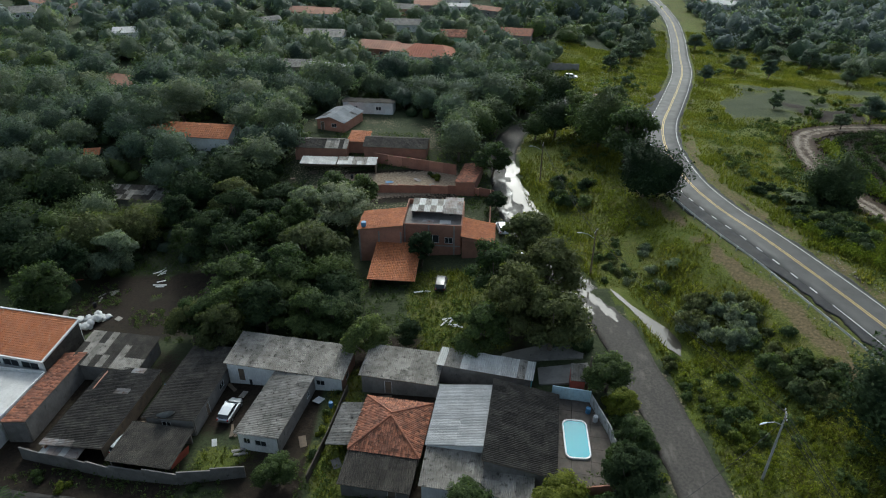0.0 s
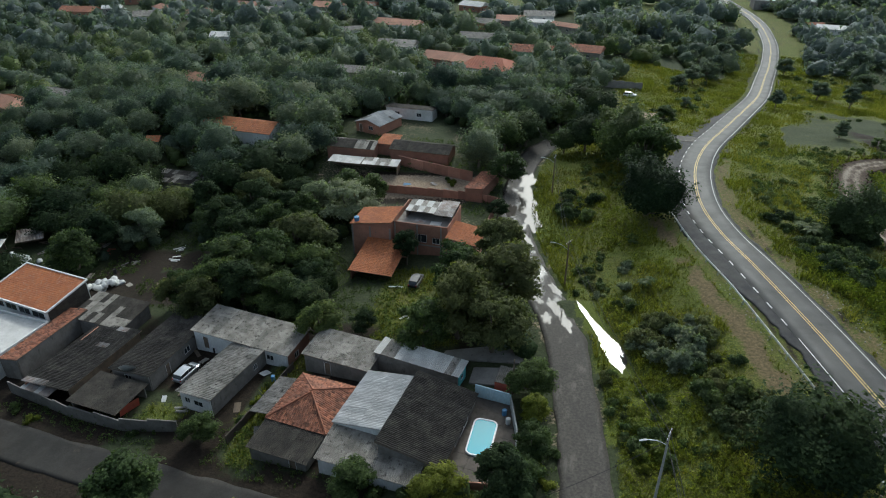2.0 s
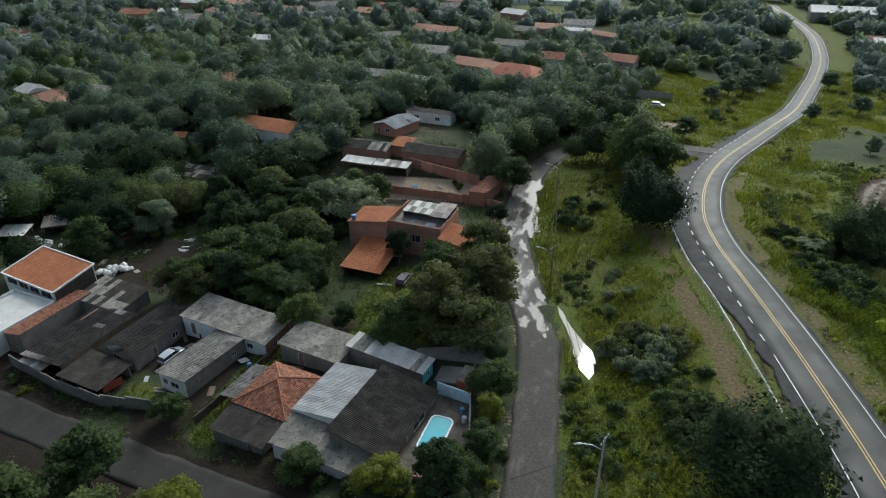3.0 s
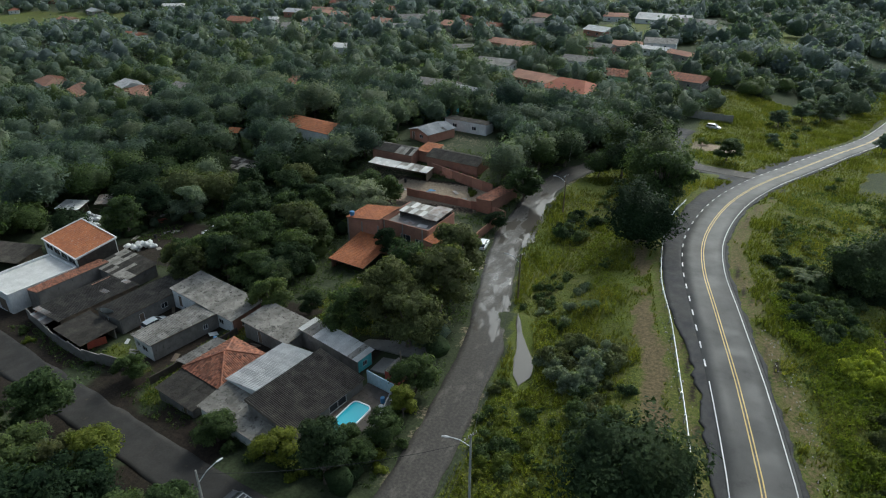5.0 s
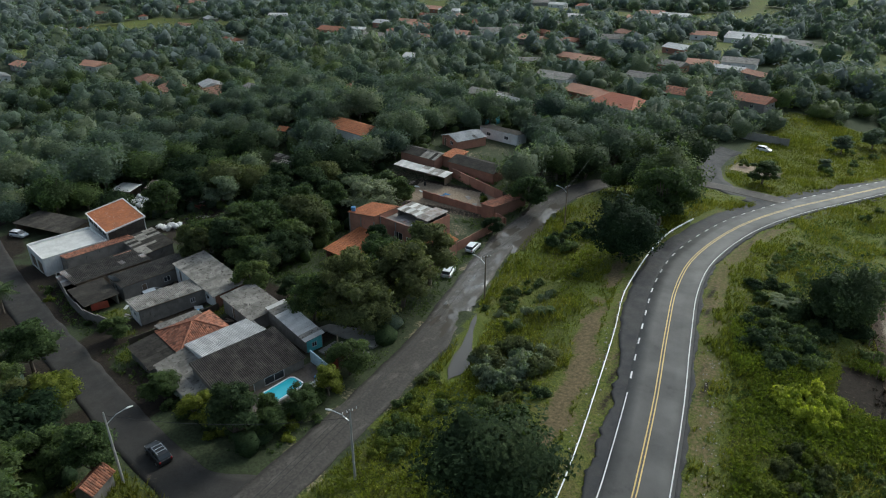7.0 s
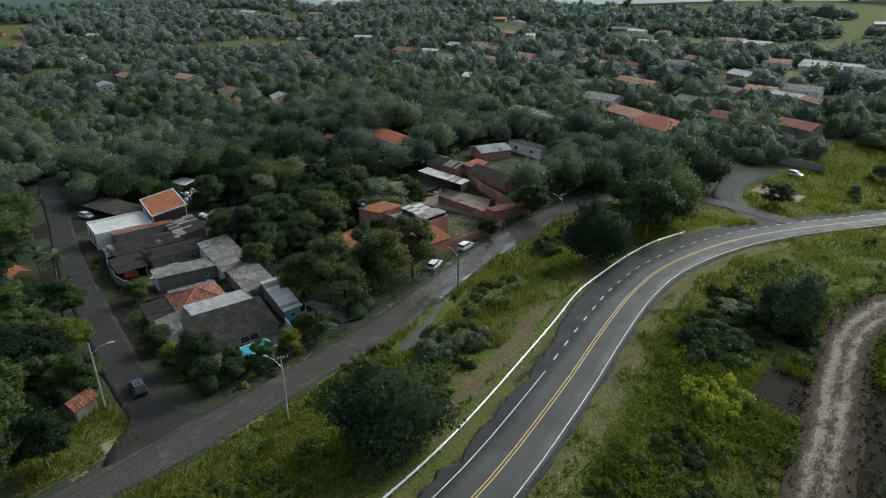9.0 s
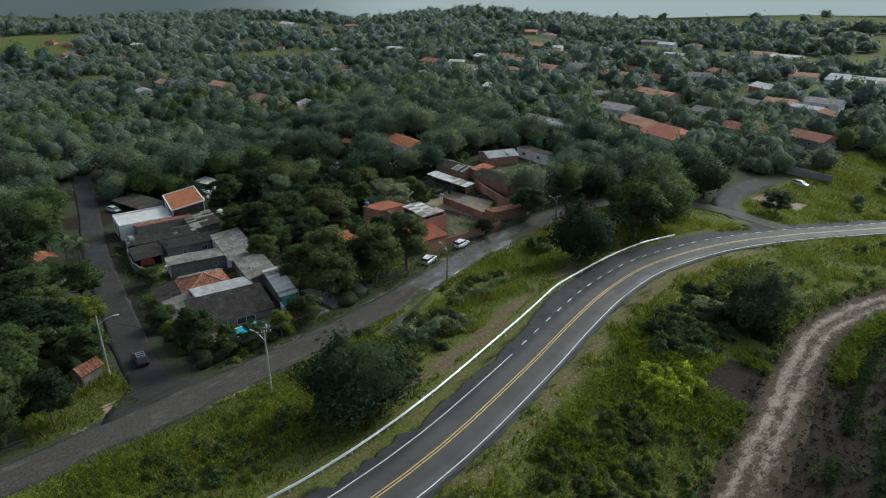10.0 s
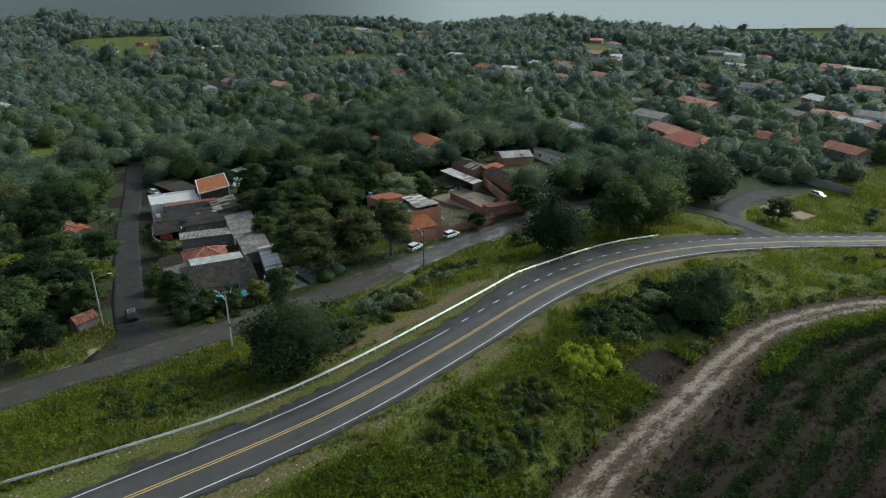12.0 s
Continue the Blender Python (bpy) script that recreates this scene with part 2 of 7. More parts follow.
def spline(points, n=4):
    p = np.array(points, float)
    q = np.vstack([2 * p[0] - p[1], p, 2 * p[-1] - p[-2]])
    out = []
    for i in range(1, len(q) - 2):
        a, b, c, d = q[i - 1:i + 3]
        for k in range(n):
            t = k / n
            out.append(0.5 * (2 * b + (c - a) * t + (2 * a - 5 * b + 4 * c - d) * t * t + (3 * b - a - 3 * c + d) * t ** 3))
    out.append(q[-2])
    return np.array(out)


HIGHWAY = spline([(66, -60), (65, -20), (63.5, 20), (62.3, 48), (58.2, 70), (53.5, 89), (49.9, 105), (48.7, 120), (50.9, 140), (56.3, 160), (64.5, 180), (74.8, 205), (86.1, 235), (96.5, 270), (108, 310), (119, 360), (126, 430), (120, 530)])
LOCAL = spline([(29, -60), (28.5, 20), (27.5, 45), (26, 60), (24.5, 73), (20.5, 87), (15.5, 104), (13, 120), (14, 140), (20, 158), (35, 168), (56, 166)])
STREET = spline([(28, 35), (20, 36.2), (6, 38), (-7, 40.2), (-25, 43.4), (-42.4, 46.6), (-66, 51.5), (-90, 57.3), (-130, 66)])
TRACK = spline([(113, -45), (104, 0), (96, 40), (90, 60), (87.3, 70), (85, 82), (82.8, 95), (80.2, 108), (79.2, 116), (79.6, 125), (81.4, 135), (85, 146), (91, 153), (102, 156.5), (122, 157), (160, 155)])
SPUR = spline([(50, 162), (42, 168), (36, 176), (33, 186), (32.5, 196), (34, 206)])


def side(line, x, y):
    """Signed distance to a line: positive to the right of its course."""
    x, y = np.asarray(x, float), np.asarray(y, float)
    px, py = x.ravel(), y.ravel()
    a, d = line[:-1], np.diff(line, axis=0)
    dd = (d * d).sum(1)
    out = np.empty(len(px))
    for i in range(0, len(px), 8192):
        rx, ry = px[i:i + 8192, None] - a[:, 0], py[i:i + 8192, None] - a[:, 1]
        t = np.clip((rx * d[:, 0] + ry * d[:, 1]) / dd, 0, 1)
        qx, qy = rx - t * d[:, 0], ry - t * d[:, 1]
        far = qx * qx + qy * qy
        k = far.argmin(1)
        r = np.arange(len(k))
        s = d[k, 1] * qx[r, k] - d[k, 0] * qy[r, k]
        out[i:i + 8192] = np.sqrt(far[r, k]) * np.where(s < 0, -1, 1)
    return out.reshape(x.shape)


ROAD_LEVEL = spline([(-60, 7.2), (60, 7.2), (90, 7.1), (105, 6.2), (120, 5.3), (140, 3.9), (160, 2.2), (180, 0.6), (205, -1.5), (235, -4.9), (270, -7.6), (310, -9.0), (360, -9.2), (430, -9.0)], 6)


def ground(x, y):
    x, y = np.asarray(x, float), np.asarray(y, float)
    sl, sh = side(LOCAL, x, y), side(HIGHWAY, x, y)
    zl = 3 - 1.8 * smooth(70, 105, y)
    zh = np.interp(y, ROAD_LEVEL[:, 0], ROAD_LEVEL[:, 1])
    field = 7.2 * (1 - smooth(95, 230, y)) - 2.6 * (1 - smooth(95, 230, y))
    north = smooth(118, 150, y)
    zn = 1 + 2.2 * (1 - smooth(-5, 30, x)) * (1 - smooth(200, 320, y))
    zv = np.maximum(zl - 0.088 * np.maximum(-sl - 3, 0), -5.5)
    zv = zv * (1 - north) + zn * north
    zv = zv + (zh - zv) * north * smooth(-60, -6, sh)
    dl, dh = np.maximum(sl - 3, 0), np.maximum(-sh - 6, 0)
    w = smooth(0, 1, dl / (dl + dh + 1e-6))
    ze = zh + (field - zh) * smooth(8, 34, sh) * (1 - smooth(135, 190, y))
    z = np.where(sh > -6, ze, np.where(sl < 3, zv, zv * (1 - w) + zh * w))
    far = smooth(260, 700, np.hypot(x, y))
    roll = 7 * np.sin(x / 190 + 1.3) * np.cos(y / 230) + 4 * np.sin((x + y) / 97)
    valley = -16 * smooth(120, 520, -x)
    z = z - 8.5 * np.exp(-((x + 205) / 75) ** 2 - ((y - 165) / 75) ** 2)
    return z + far * roll + valley * smooth(120, 300, np.hypot(x, y - 50))


def gz(x, y):
    return float(ground(np.array([x]), np.array([y]))[0])


def value_noise(x, y, scale, seed=0):
    """Smooth lattice noise, 0 to 1."""
    def h(i, j):
        v = np.sin(i * 127.1 + j * 311.7 + seed * 74.7) * 43758.5453
        return v - np.floor(v)
    u, v = x / scale, y / scale
    i, j = np.floor(u), np.floor(v)
    fu, fv = u - i, v - j
    fu, fv = fu * fu * (3 - 2 * fu), fv * fv * (3 - 2 * fv)
    return (h(i, j) * (1 - fu) + h(i + 1, j) * fu) * (1 - fv) + (h(i, j + 1) * (1 - fu) + h(i + 1, j + 1) * fu) * fv


def patches(x, y, scale, seed=0):
    return 0.6 * value_noise(x, y, scale, seed) + 0.28 * value_noise(x, y, scale / 2.3, seed + 1) + 0.12 * value_noise(x, y, scale / 5, seed + 2)


def near_box(x, y, x0, x1, y0, y1, soft=2.0):
    return smooth(-soft, soft, np.minimum(np.minimum(x - x0, x1 - x), np.minimum(y - y0, y1 - y)))


def cover(x, y):
    """How much of the ground is grass, bare soil and pale dust."""
    sl, sh, st, tr = side(LOCAL, x, y), side(HIGHWAY, x, y), np.abs(side(STREET, x, y)), np.abs(side(TRACK, x, y))
    n, n2 = patches(x, y, 9, 3), patches(x, y, 3.2, 8)
    bank = (sl > 3.4) & (sh < -4) & (y < 172)
    verge = (sh > 3.5) & (sh < 15 + 8 * (n - 0.5))
    grass = np.where(bank, 0.9, 0.0)
    grass = np.where(verge, 0.85, grass)
    east = (sh >= 4) & (x > 40)
    field = smooth(0.42, 0.58, patches(x, y, 38, 21))
    grass = np.maximum(grass, np.where(east & (y > 120), 0.3 + 0.6 * np.maximum(field, smooth(175, 150, y)) * smooth(330, 230, y), 0))
    grass = np.maximum(grass, np.where(east & (y <= 120), 0.85, 0))
    grass = np.maximum(grass, 0.8 * near_box(x, y, -6, 12, 70, 93))
    grass = np.maximum(grass, 0.85 * near_box(x, y, 36.5, 130, 166, 262, 4) * (sh < -4) * smooth(-62, -48, sh))
    grass = np.maximum(grass, 0.85 * smooth(-17, -13, sh) * (sh < -4) * (y > 160))
    grass = np.maximum(grass, 0.9 * near_box(x, y, 8, 24.5, 20, 34, 2))
    grass = np.maximum(grass, 0.7 * near_box(x, y, -30, -12, 50, 56))
    grass = np.maximum(grass, 0.8 * near_box(x, y, -15, -10, 46, 68, 1))
    far_field = smooth(0.6, 0.68, patches(x, y, 170, 40)) * smooth(280, 420, np.hypot(x, y))
    grass = np.maximum(grass, far_field)
    grass = np.maximum(grass, near_box(x, y, -540, -335, 262, 390, 22))
    grass = np.maximum(grass, 0.7 * smooth(1100, 1300, np.hypot(x, y)))
    grass = np.maximum(grass, 0.95 * smooth(780, 850, y + 60 * (patches(x, y, 260, 47) - 0.5)))
    grass = np.maximum(grass, 0.9 * near_box(x, y, -178, -132, 34, 52, 5))
    grass = grass * (0.75 + 0.5 * (n2 - 0.3))
    soil = 0.75 * near_box(x, y, -56, 12, 46, 75, 2) * smooth(0.3, 0.6, n + 0.1)
    soil = soil * (1 - near_box(x, y, -15.6, -9.6, 46, 68, 0.8))
    soil = np.maximum(soil, near_box(x, y, -62, -34, 78, 98, 4) * smooth(0.25, 0.5, n2 + 0.1))
    soil = np.maximum(soil, near_box(x, y, -24, 3, 120, 133, 2))
    soil = np.maximum(soil, smooth(8.5, 4, st) * smooth(0.35, 0.6, n + 0.08) * (x < 5))
    dug = near_box(x, y, 73.8, 80.8, 87.5, 98.5, 1.2)
    soil = np.maximum(soil, 0.95 * dug)
    soil = np.maximum(soil, 0.85 * (tr < 60) * smooth(-5, -2, side(TRACK, x, y)) * (y < 175) * (0.7 + 0.5 * n))
    soil = np.maximum(soil, 0.6 * smooth(1.5, 0.2, np.abs(np.abs(sh) - 5.2)) * smooth(0.45, 0.62, n2))
    soil = np.maximum(soil, 0.8 * near_box(x, y, 96, 125, 160, 185, 6) * smooth(0.4, 0.6, n))
    pale = 0.22 * smooth(5, 1.5, tr)
    pale = np.maximum(pale, 0.36 * near_box(x, y, -36, 9, 108, 164, 4) * smooth(0.35, 0.6, n))
    pale = np.maximum(pale, smooth(4.6, 3.2, np.abs(sl)) * smooth(0.55, 0.7, n2) * 0.5)
    pale = np.maximum(pale, near_box(x, y, -22, 3, 122.5, 132, 1.5) * 0.95)
    pale = np.maximum(pale, 0.75 * near_box(x, y, 20.5, 26, 29, 34.6, 1.4) * smooth(0.3, 0.5, n2))
    pale = np.maximum(pale, 0.24 * dug * smooth(0.3, 0.6, n2 + 0.1))
    pale = np.maximum(pale, 0.8 * near_box(x, y, 38, 50, 186, 194, 2.5))
    return np.clip(grass, 0, 1), np.clip(soil, 0, 1), np.clip(pale, 0, 1)


def straw(x, y):
    """The strip of dry cut straw and trodden earth behind the guard rail."""
    sh, n = side(HIGHWAY, x, y), patches(x, y, 6, 61)
    strip = smooth(1.9, 0.8, np.abs(sh + 10.3 + 2.6 * (n - 0.5))) * smooth(50, 60, y) * smooth(122, 112, y) * smooth(0.25, 0.55, patches(x, y, 3, 66)) * 0.8
    verge = 0.5 * smooth(2.6, 1.2, np.abs(sh - 5.6)) * smooth(0.2, 0.5, patches(x, y, 3, 64)) * (y < 150)
    verge = np.maximum(verge, 0.4 * smooth(5, 2, np.abs(np.abs(side(TRACK, x, y)) - 4)) * smooth(0.4, 0.65, n) * (y < 175))
    verge = np.maximum(verge, 0.42 * smooth(-9, -8, sh) * smooth(-4, -5, sh) * smooth(0.3, 0.6, patches(x, y, 4, 68)) * (y < 150))
    return np.clip(np.maximum(strip, verge), 0, 1)


DITCH = spline([(25.9, 84), (27.3, 80.6), (28.7, 77.6), (30.2, 74.4), (31.4, 71), (32.0, 67.5)], 6)


def ditch_gap(x, y):
    return np.abs(side(DITCH, x, y)) * np.where((y > 66) & (y < 85), 1, 9)


DITCH_LEVEL = float(ground(np.array([29.6]), np.array([75.8]))[0]) - 0.05


def axis(lo, fine_lo, fine_hi, hi, step, grow):
    a = list(np.arange(fine_lo, fine_hi + 0.01, step))
    s, v = step, a[-1]
    while v < hi:
        s *= grow
        v += s
        a.append(v)
    s, v, b = step, a[0], []
    while v > lo:
        s *= grow
        v -= s
        b.append(v)
    return np.array(b[::-1] + a)


def quick_mesh(name, verts, faces, normals=None, smooth_shade=False):
    """A mesh from an (n, 3) array and an (m, k) array of corners."""
    verts, faces = np.asarray(verts, np.float32), np.asarray(faces, np.int32)
    me = bpy.data.meshes.new(name)
    m, k = faces.shape
    me.vertices.add(len(verts))
    me.vertices.foreach_set("co", verts.ravel())
    me.loops.add(m * k)
    me.loops.foreach_set("vertex_index", faces.ravel())
    me.polygons.add(m)
    me.polygons.foreach_set("loop_start", np.arange(0, m * k, k, dtype=np.int32))
    me.polygons.foreach_set("loop_total", np.full(m, k, np.int32))
    if smooth_shade:
        me.polygons.foreach_set("use_smooth", np.ones(m, bool))
    me.update(calc_edges=True)
    if normals is not None:
        me.normals_split_custom_set_from_vertices(normals.tolist())
    return me


def grid_faces(nx, ny):
    i = np.arange(nx * ny).reshape(ny, nx)
    return np.stack([i[:-1, :-1], i[:-1, 1:], i[1:, 1:], i[1:, :-1]], -1).reshape(-1, 4)


gx, gy = axis(-3800, -95, 125, 3800, 1.25, 1.06), axis(-900, 5, 215, 4600, 1.25, 1.06)
XX, YY = np.meshgrid(gx, gy)
ROUGH = smooth(3.4, 6, side(LOCAL, XX, YY)) * smooth(-8, -11, side(HIGHWAY, XX, YY)) + smooth(6, 11, side(HIGHWAY, XX, YY))
ROUGH = ROUGH * (1 - near_box(XX, YY, 25, 35, 64, 86, 2))
ROUGH = ROUGH * smooth(3.5, 7, np.abs(side(TRACK, XX, YY)))
ZZ = ground(XX, YY) + 0.10 * (patches(XX, YY, 4, 5) - 0.5) + 0.9 * ROUGH * (patches(XX, YY, 7, 15) - 0.5)
SH = side(HIGHWAY, XX, YY)
ZZ = ZZ - 0.14 * np.where(SH < 0, smooth(7.6, 6.2, -SH), smooth(5.4, 4.0, SH)) - 0.14 * smooth(3.5, 2.4, np.abs(side(LOCAL, XX, YY))) - 0.16 * smooth(0.0, -1.3, np.abs(side(STREET, XX, YY)) - 2.7 - 4.6 * smooth(18.5, 27, XX)) * smooth(2.4, 3.5, np.abs(side(LOCAL, XX, YY))) - 0.12 * smooth(4.6, 3.4, np.abs(side(TRACK, XX, YY)))
bed = smooth(3.4, 1.9, ditch_gap(XX, YY))
ZZ = ZZ * (1 - bed) + (DITCH_LEVEL - 0.12) * bed
ground_me = quick_mesh("ground", np.stack([XX, YY, ZZ], -1).reshape(-1, 3), grid_faces(len(gx), len(gy)), smooth_shade=True)
g_, s_, p_ = cover(XX.ravel(), YY.ravel())
attr = ground_me.color_attributes.new("cover", "FLOAT_COLOR", "POINT")
attr.data.foreach_set("color", np.stack([g_, s_, p_, straw(XX.ravel(), YY.ravel())], -1).astype(np.float32).ravel())

EARTH, et, ep = node_mat("earth_and_grass")
vc = et.nodes.new("ShaderNodeVertexColor")
vc.layer_name = "cover"
sep = et.nodes.new("ShaderNodeSeparateColor")
et.links.new(vc.outputs[0], sep.inputs[0])
e1, e2, e3 = noise_tex(et, 0.35, 6, 0.65), noise_tex(et, 2.4, 7, 0.7), noise_tex(et, 0.05, 4, 0.5)
litter = mix(et, ramp(et, e2, 0.3, 0.7), (0.026, 0.034, 0.016), (0.062, 0.074, 0.034))
turf = mix(et, ramp(et, e2, 0.3, 0.72), (0.05, 0.068, 0.012), (0.14, 0.155, 0.032))
turf = mix(et, ramp(et, e1, 0.42, 0.68, 0, 0.7), turf, (0.12, 0.105, 0.038))
turf = mix(et, ramp(et, e3, 0.4, 0.65, 0, 0.5), turf, (0.1, 0.13, 0.022))
turf = mix(et, 1.0, turf, mix(et, ramp(et, noise_tex(et, 7.0, 5, 0.7), 0.35, 0.65), (0.45, 0.5, 0.45), (1.35, 1.3, 1.2)), "MULTIPLY")
dirt = mix(et, ramp(et, e2, 0.3, 0.7), (0.011, 0.0078, 0.0054), (0.032, 0.023, 0.0155))
dirt = mix(et, ramp(et, e1, 0.5, 0.7, 0, 0.6), dirt, (0.027, 0.024, 0.013))
straw_col = mix(et, ramp(et, e2, 0.3, 0.7), (0.06, 0.05, 0.022), (0.175, 0.13, 0.07))
dust = mix(et, ramp(et, e2, 0.3, 0.7), (0.19, 0.14, 0.095), (0.36, 0.285, 0.2))
fray = math_node(et, "MULTIPLY", math_node(et, "SUBTRACT", e2, 0.5), 1.1)
col = litter
for out, top in ((sep.outputs[0], turf), (sep.outputs[1], dirt), (sep.outputs[2], dust), (vc.outputs["Alpha"], straw_col)):
    col = mix(et, ramp(et, math_node(et, "ADD", out, fray), 0.3, 0.62), col, top)
et.links.new(col, ep.inputs["Base Color"])
ep.inputs["Roughness"].default_value = 0.95
ep.inputs["Specular IOR Level"].default_value = 0.2
bump_to(et, ep, e2, 0.9, 0.12)
ground_me.materials.append(EARTH)
tagged(new("ground", ground_me), "rough ground of grass, leaf litter and bare soil", "ground", kind="structure")

# ---- roads ----


def ribbon(line, left, right, lift, cols=2, skirt=0.25, wobble=0.0, t0=0.0, t1=1.0, seed=1):
    """A strip laid along a line on the ground, from left to right of it (metres, right positive)."""
    a = line[int(t0 * (len(line) - 1)):int(t1 * (len(line) - 1)) + 1]
    d = np.gradient(a, axis=0)
    d /= np.linalg.norm(d, axis=1)[:, None]
    n = np.stack([d[:, 1], -d[:, 0]], 1)
    k = np.arange(len(a))
    rows = []
    offs = np.linspace(left, right, cols + 1)
    for i, o in enumerate(offs):
        w = o
        if wobble and i in (0, cols):
            w = o + wobble * (patches(a[:, 0], a[:, 1], 3.5, seed + i) - 0.5) * 2
        p = a + n * (np.broadcast_to(w, (len(a),)))[:, None]
        rows.append(np.c_[p, ground(p[:, 0], p[:, 1]) + lift])
    if skirt:
        rows = [rows[0] - [0, 0, skirt + lift], *rows, rows[-1] - [0, 0, skirt + lift]]
    v = np.stack(rows, 1)
    return v.reshape(-1, 3), grid_faces(len(rows), len(a))


def dense(line, step):
    s = np.r_[0, np.cumsum(np.linalg.norm(np.diff(line, axis=0), axis=1))]
    u = np.arange(0, s[-1], step)
    return np.stack([np.interp(u, s, line[:, 0]), np.interp(u, s, line[:, 1])], 1)


def lay(name, line, left, right, lift, material, label, category="road", parent=None, **kw):
    me = quick_mesh(name, *ribbon(line, left, right, lift, **kw), smooth_shade=True)
    me.materials.append(material)
    ob = new(name, me)
    if parent:
        ob.parent = parent
        if label:
            tagged(ob, label)
        return ob
    return tagged(ob, label, category, kind="structure")


H2, L2, S2, T2 = dense(HIGHWAY, 1.0), dense(LOCAL, 1.0), dense(STREET, 1.0), dense(TRACK, 1.0)
highway = lay("road", H2, -3.45, 3.6, 0.07, ASPHALT, "smooth grey asphalt highway curving along the bank", cols=4)
H1 = dense(HIGHWAY, 0.5)
hk = np.arange(len(H1)) * 0.5
edge_n = patches(H1[:, 0], H1[:, 1], 5, 17) - 0.5 + 0.8 * (patches(H1[:, 0], H1[:, 1], 1.4, 18) - 0.5)
broad = -(4.3 + 2.3 * smooth(128, 156, hk) - 2.8 * smooth(252, 268, hk)) - edge_n * (2.4 - 1.8 * smooth(130, 150, hk))
lay("road_shoulder", H1[:540], np.minimum(broad, -3.3)[:540], np.full(540, -3.25), 0.05, OLD_ASPHALT, "dark broken asphalt shoulder with crumbling edge", parent=highway, cols=5)
lay("road_shoulder", H1[:560], np.full(560, 3.5), 4.0 + 0.9 * np.maximum(edge_n[::-1][:560], -0.3), 0.045, OLD_ASPHALT, "crumbling dark asphalt edge", parent=highway, cols=2)
lay("centre_line", H2, -0.25, -0.11, 0.082, YELLOW, "yellow painted line", parent=highway, cols=1, skirt=0)
lay("centre_line", H2, 0.11, 0.25, 0.082, YELLOW, "yellow painted line", parent=highway, cols=1, skirt=0)
lay("edge_line", H2, 3.12, 3.25, 0.082, WHITE_LINE, "white painted edge line", parent=highway, cols=1, skirt=0)
lay("edge_line", H2[:136], -3.3, -3.17, 0.082, WHITE_LINE, "white painted edge line", parent=highway, cols=1, skirt=0)
lay("edge_line", H2[300:], -3.3, -3.17, 0.082, WHITE_LINE, "white painted edge line", parent=highway, cols=1, skirt=0)
for k in range(138, 298, 4):
    lay("dash", dense(HIGHWAY, 0.5)[2 * k:2 * k + 4], -3.36, -3.16, 0.084, WHITE_LINE, "", parent=highway, cols=1, skirt=0)
WET_FILM, ft, fp = node_mat("wet_broken_asphalt")
f1, f2, f3 = noise_tex(ft, 0.45, 6, 0.7, (1.6, 0.6, 1)), noise_tex(ft, 3.0, 6, 0.7), noise_tex(ft, 0.14, 3, 0.5)
fc = mix(ft, ramp(ft, f2, 0.3, 0.7), (0.04, 0.036, 0.031), (0.082, 0.073, 0.062))
fc = mix(ft, ramp(ft, f1, 0.52, 0.66, 0, 0.8), fc, (0.12, 0.109, 0.093))
fc = mix(ft, ramp(ft, noise_tex(ft, 0.3, 7, 0.75, (1.3, 0.6, 1)), 0.48, 0.68, 0, 0.4), fc, (0.035, 0.033, 0.03))
ft.links.new(fc, fp.inputs["Base Color"])
along = ft.nodes.new("ShaderNodeSeparateXYZ")
ft.links.new(ft.nodes.new("ShaderNodeNewGeometry").outputs["Position"], along.inputs[0])
dry = math_node(ft, "MAXIMUM", ramp(ft, along.outputs[1], 64, 88, 0.25, 0.0), ramp(ft, along.outputs[1], 122, 150, 0.0, 0.2))
film = math_node(ft, "ADD", math_node(ft, "ADD", math_node(ft, "MULTIPLY", f1, 0.7), math_node(ft, "MULTIPLY", f3, 0.3)), dry)
ft.links.new(ramp(ft, film, 0.38, 0.54, 0.2, 0.75), fp.inputs["Roughness"])
ft.links.new(ramp(ft, film, 0.45, 0.6, 0.5, 0.2), fp.inputs["Specular IOR Level"])
bump_to(ft, fp, f2, 0.6, 0.05)
lay("road", L2, -2.7, 2.8, 0.06, WET_FILM, "worn local road with potholes and standing rain film", cols=8, wobble=0.5)
flare = 2.7 + 4.6 * smooth(10, 1, np.arange(len(S2)))
DIRT_ROAD = surface("worn_dark_street", (0.03, 0.028, 0.025), (0.045, 0.041, 0.036), (0.085, 0.068, 0.05), big=0.25, fine=5, rough=0.85, bump=0.6, depth=0.03, stain_at=0.6, gloss=0.25)
lay("road", S2, -flare, flare * 1.0, 0.05, DIRT_ROAD, "worn dark asphalt side street widening at the junction", cols=8, wobble=0.3)
lay("road", dense(SPUR, 1.0), -3.2, 3.0, 0.05, OLD_ASPHALT, "old asphalt spur road off the highway bend", cols=4, wobble=0.6)
TRACK_DIRT, tt, tp = node_mat("track_dirt")
tv = tt.nodes.new("ShaderNodeVertexColor")
tv.layer_name = "wear"
t1, t2, t3 = noise_tex(tt, 0.45, 8, 0.75, (1.8, 0.7, 1)), noise_tex(tt, 2.6, 7, 0.75, (1.6, 0.7, 1)), noise_tex(tt, 9.0, 5, 0.7)
td = mix(tt, ramp(tt, t2, 0.3, 0.7), (0.035, 0.025, 0.017), (0.085, 0.06, 0.04))
tl = mix(tt, ramp(tt, t3, 0.3, 0.7), (0.15, 0.122, 0.092), (0.37, 0.32, 0.26))
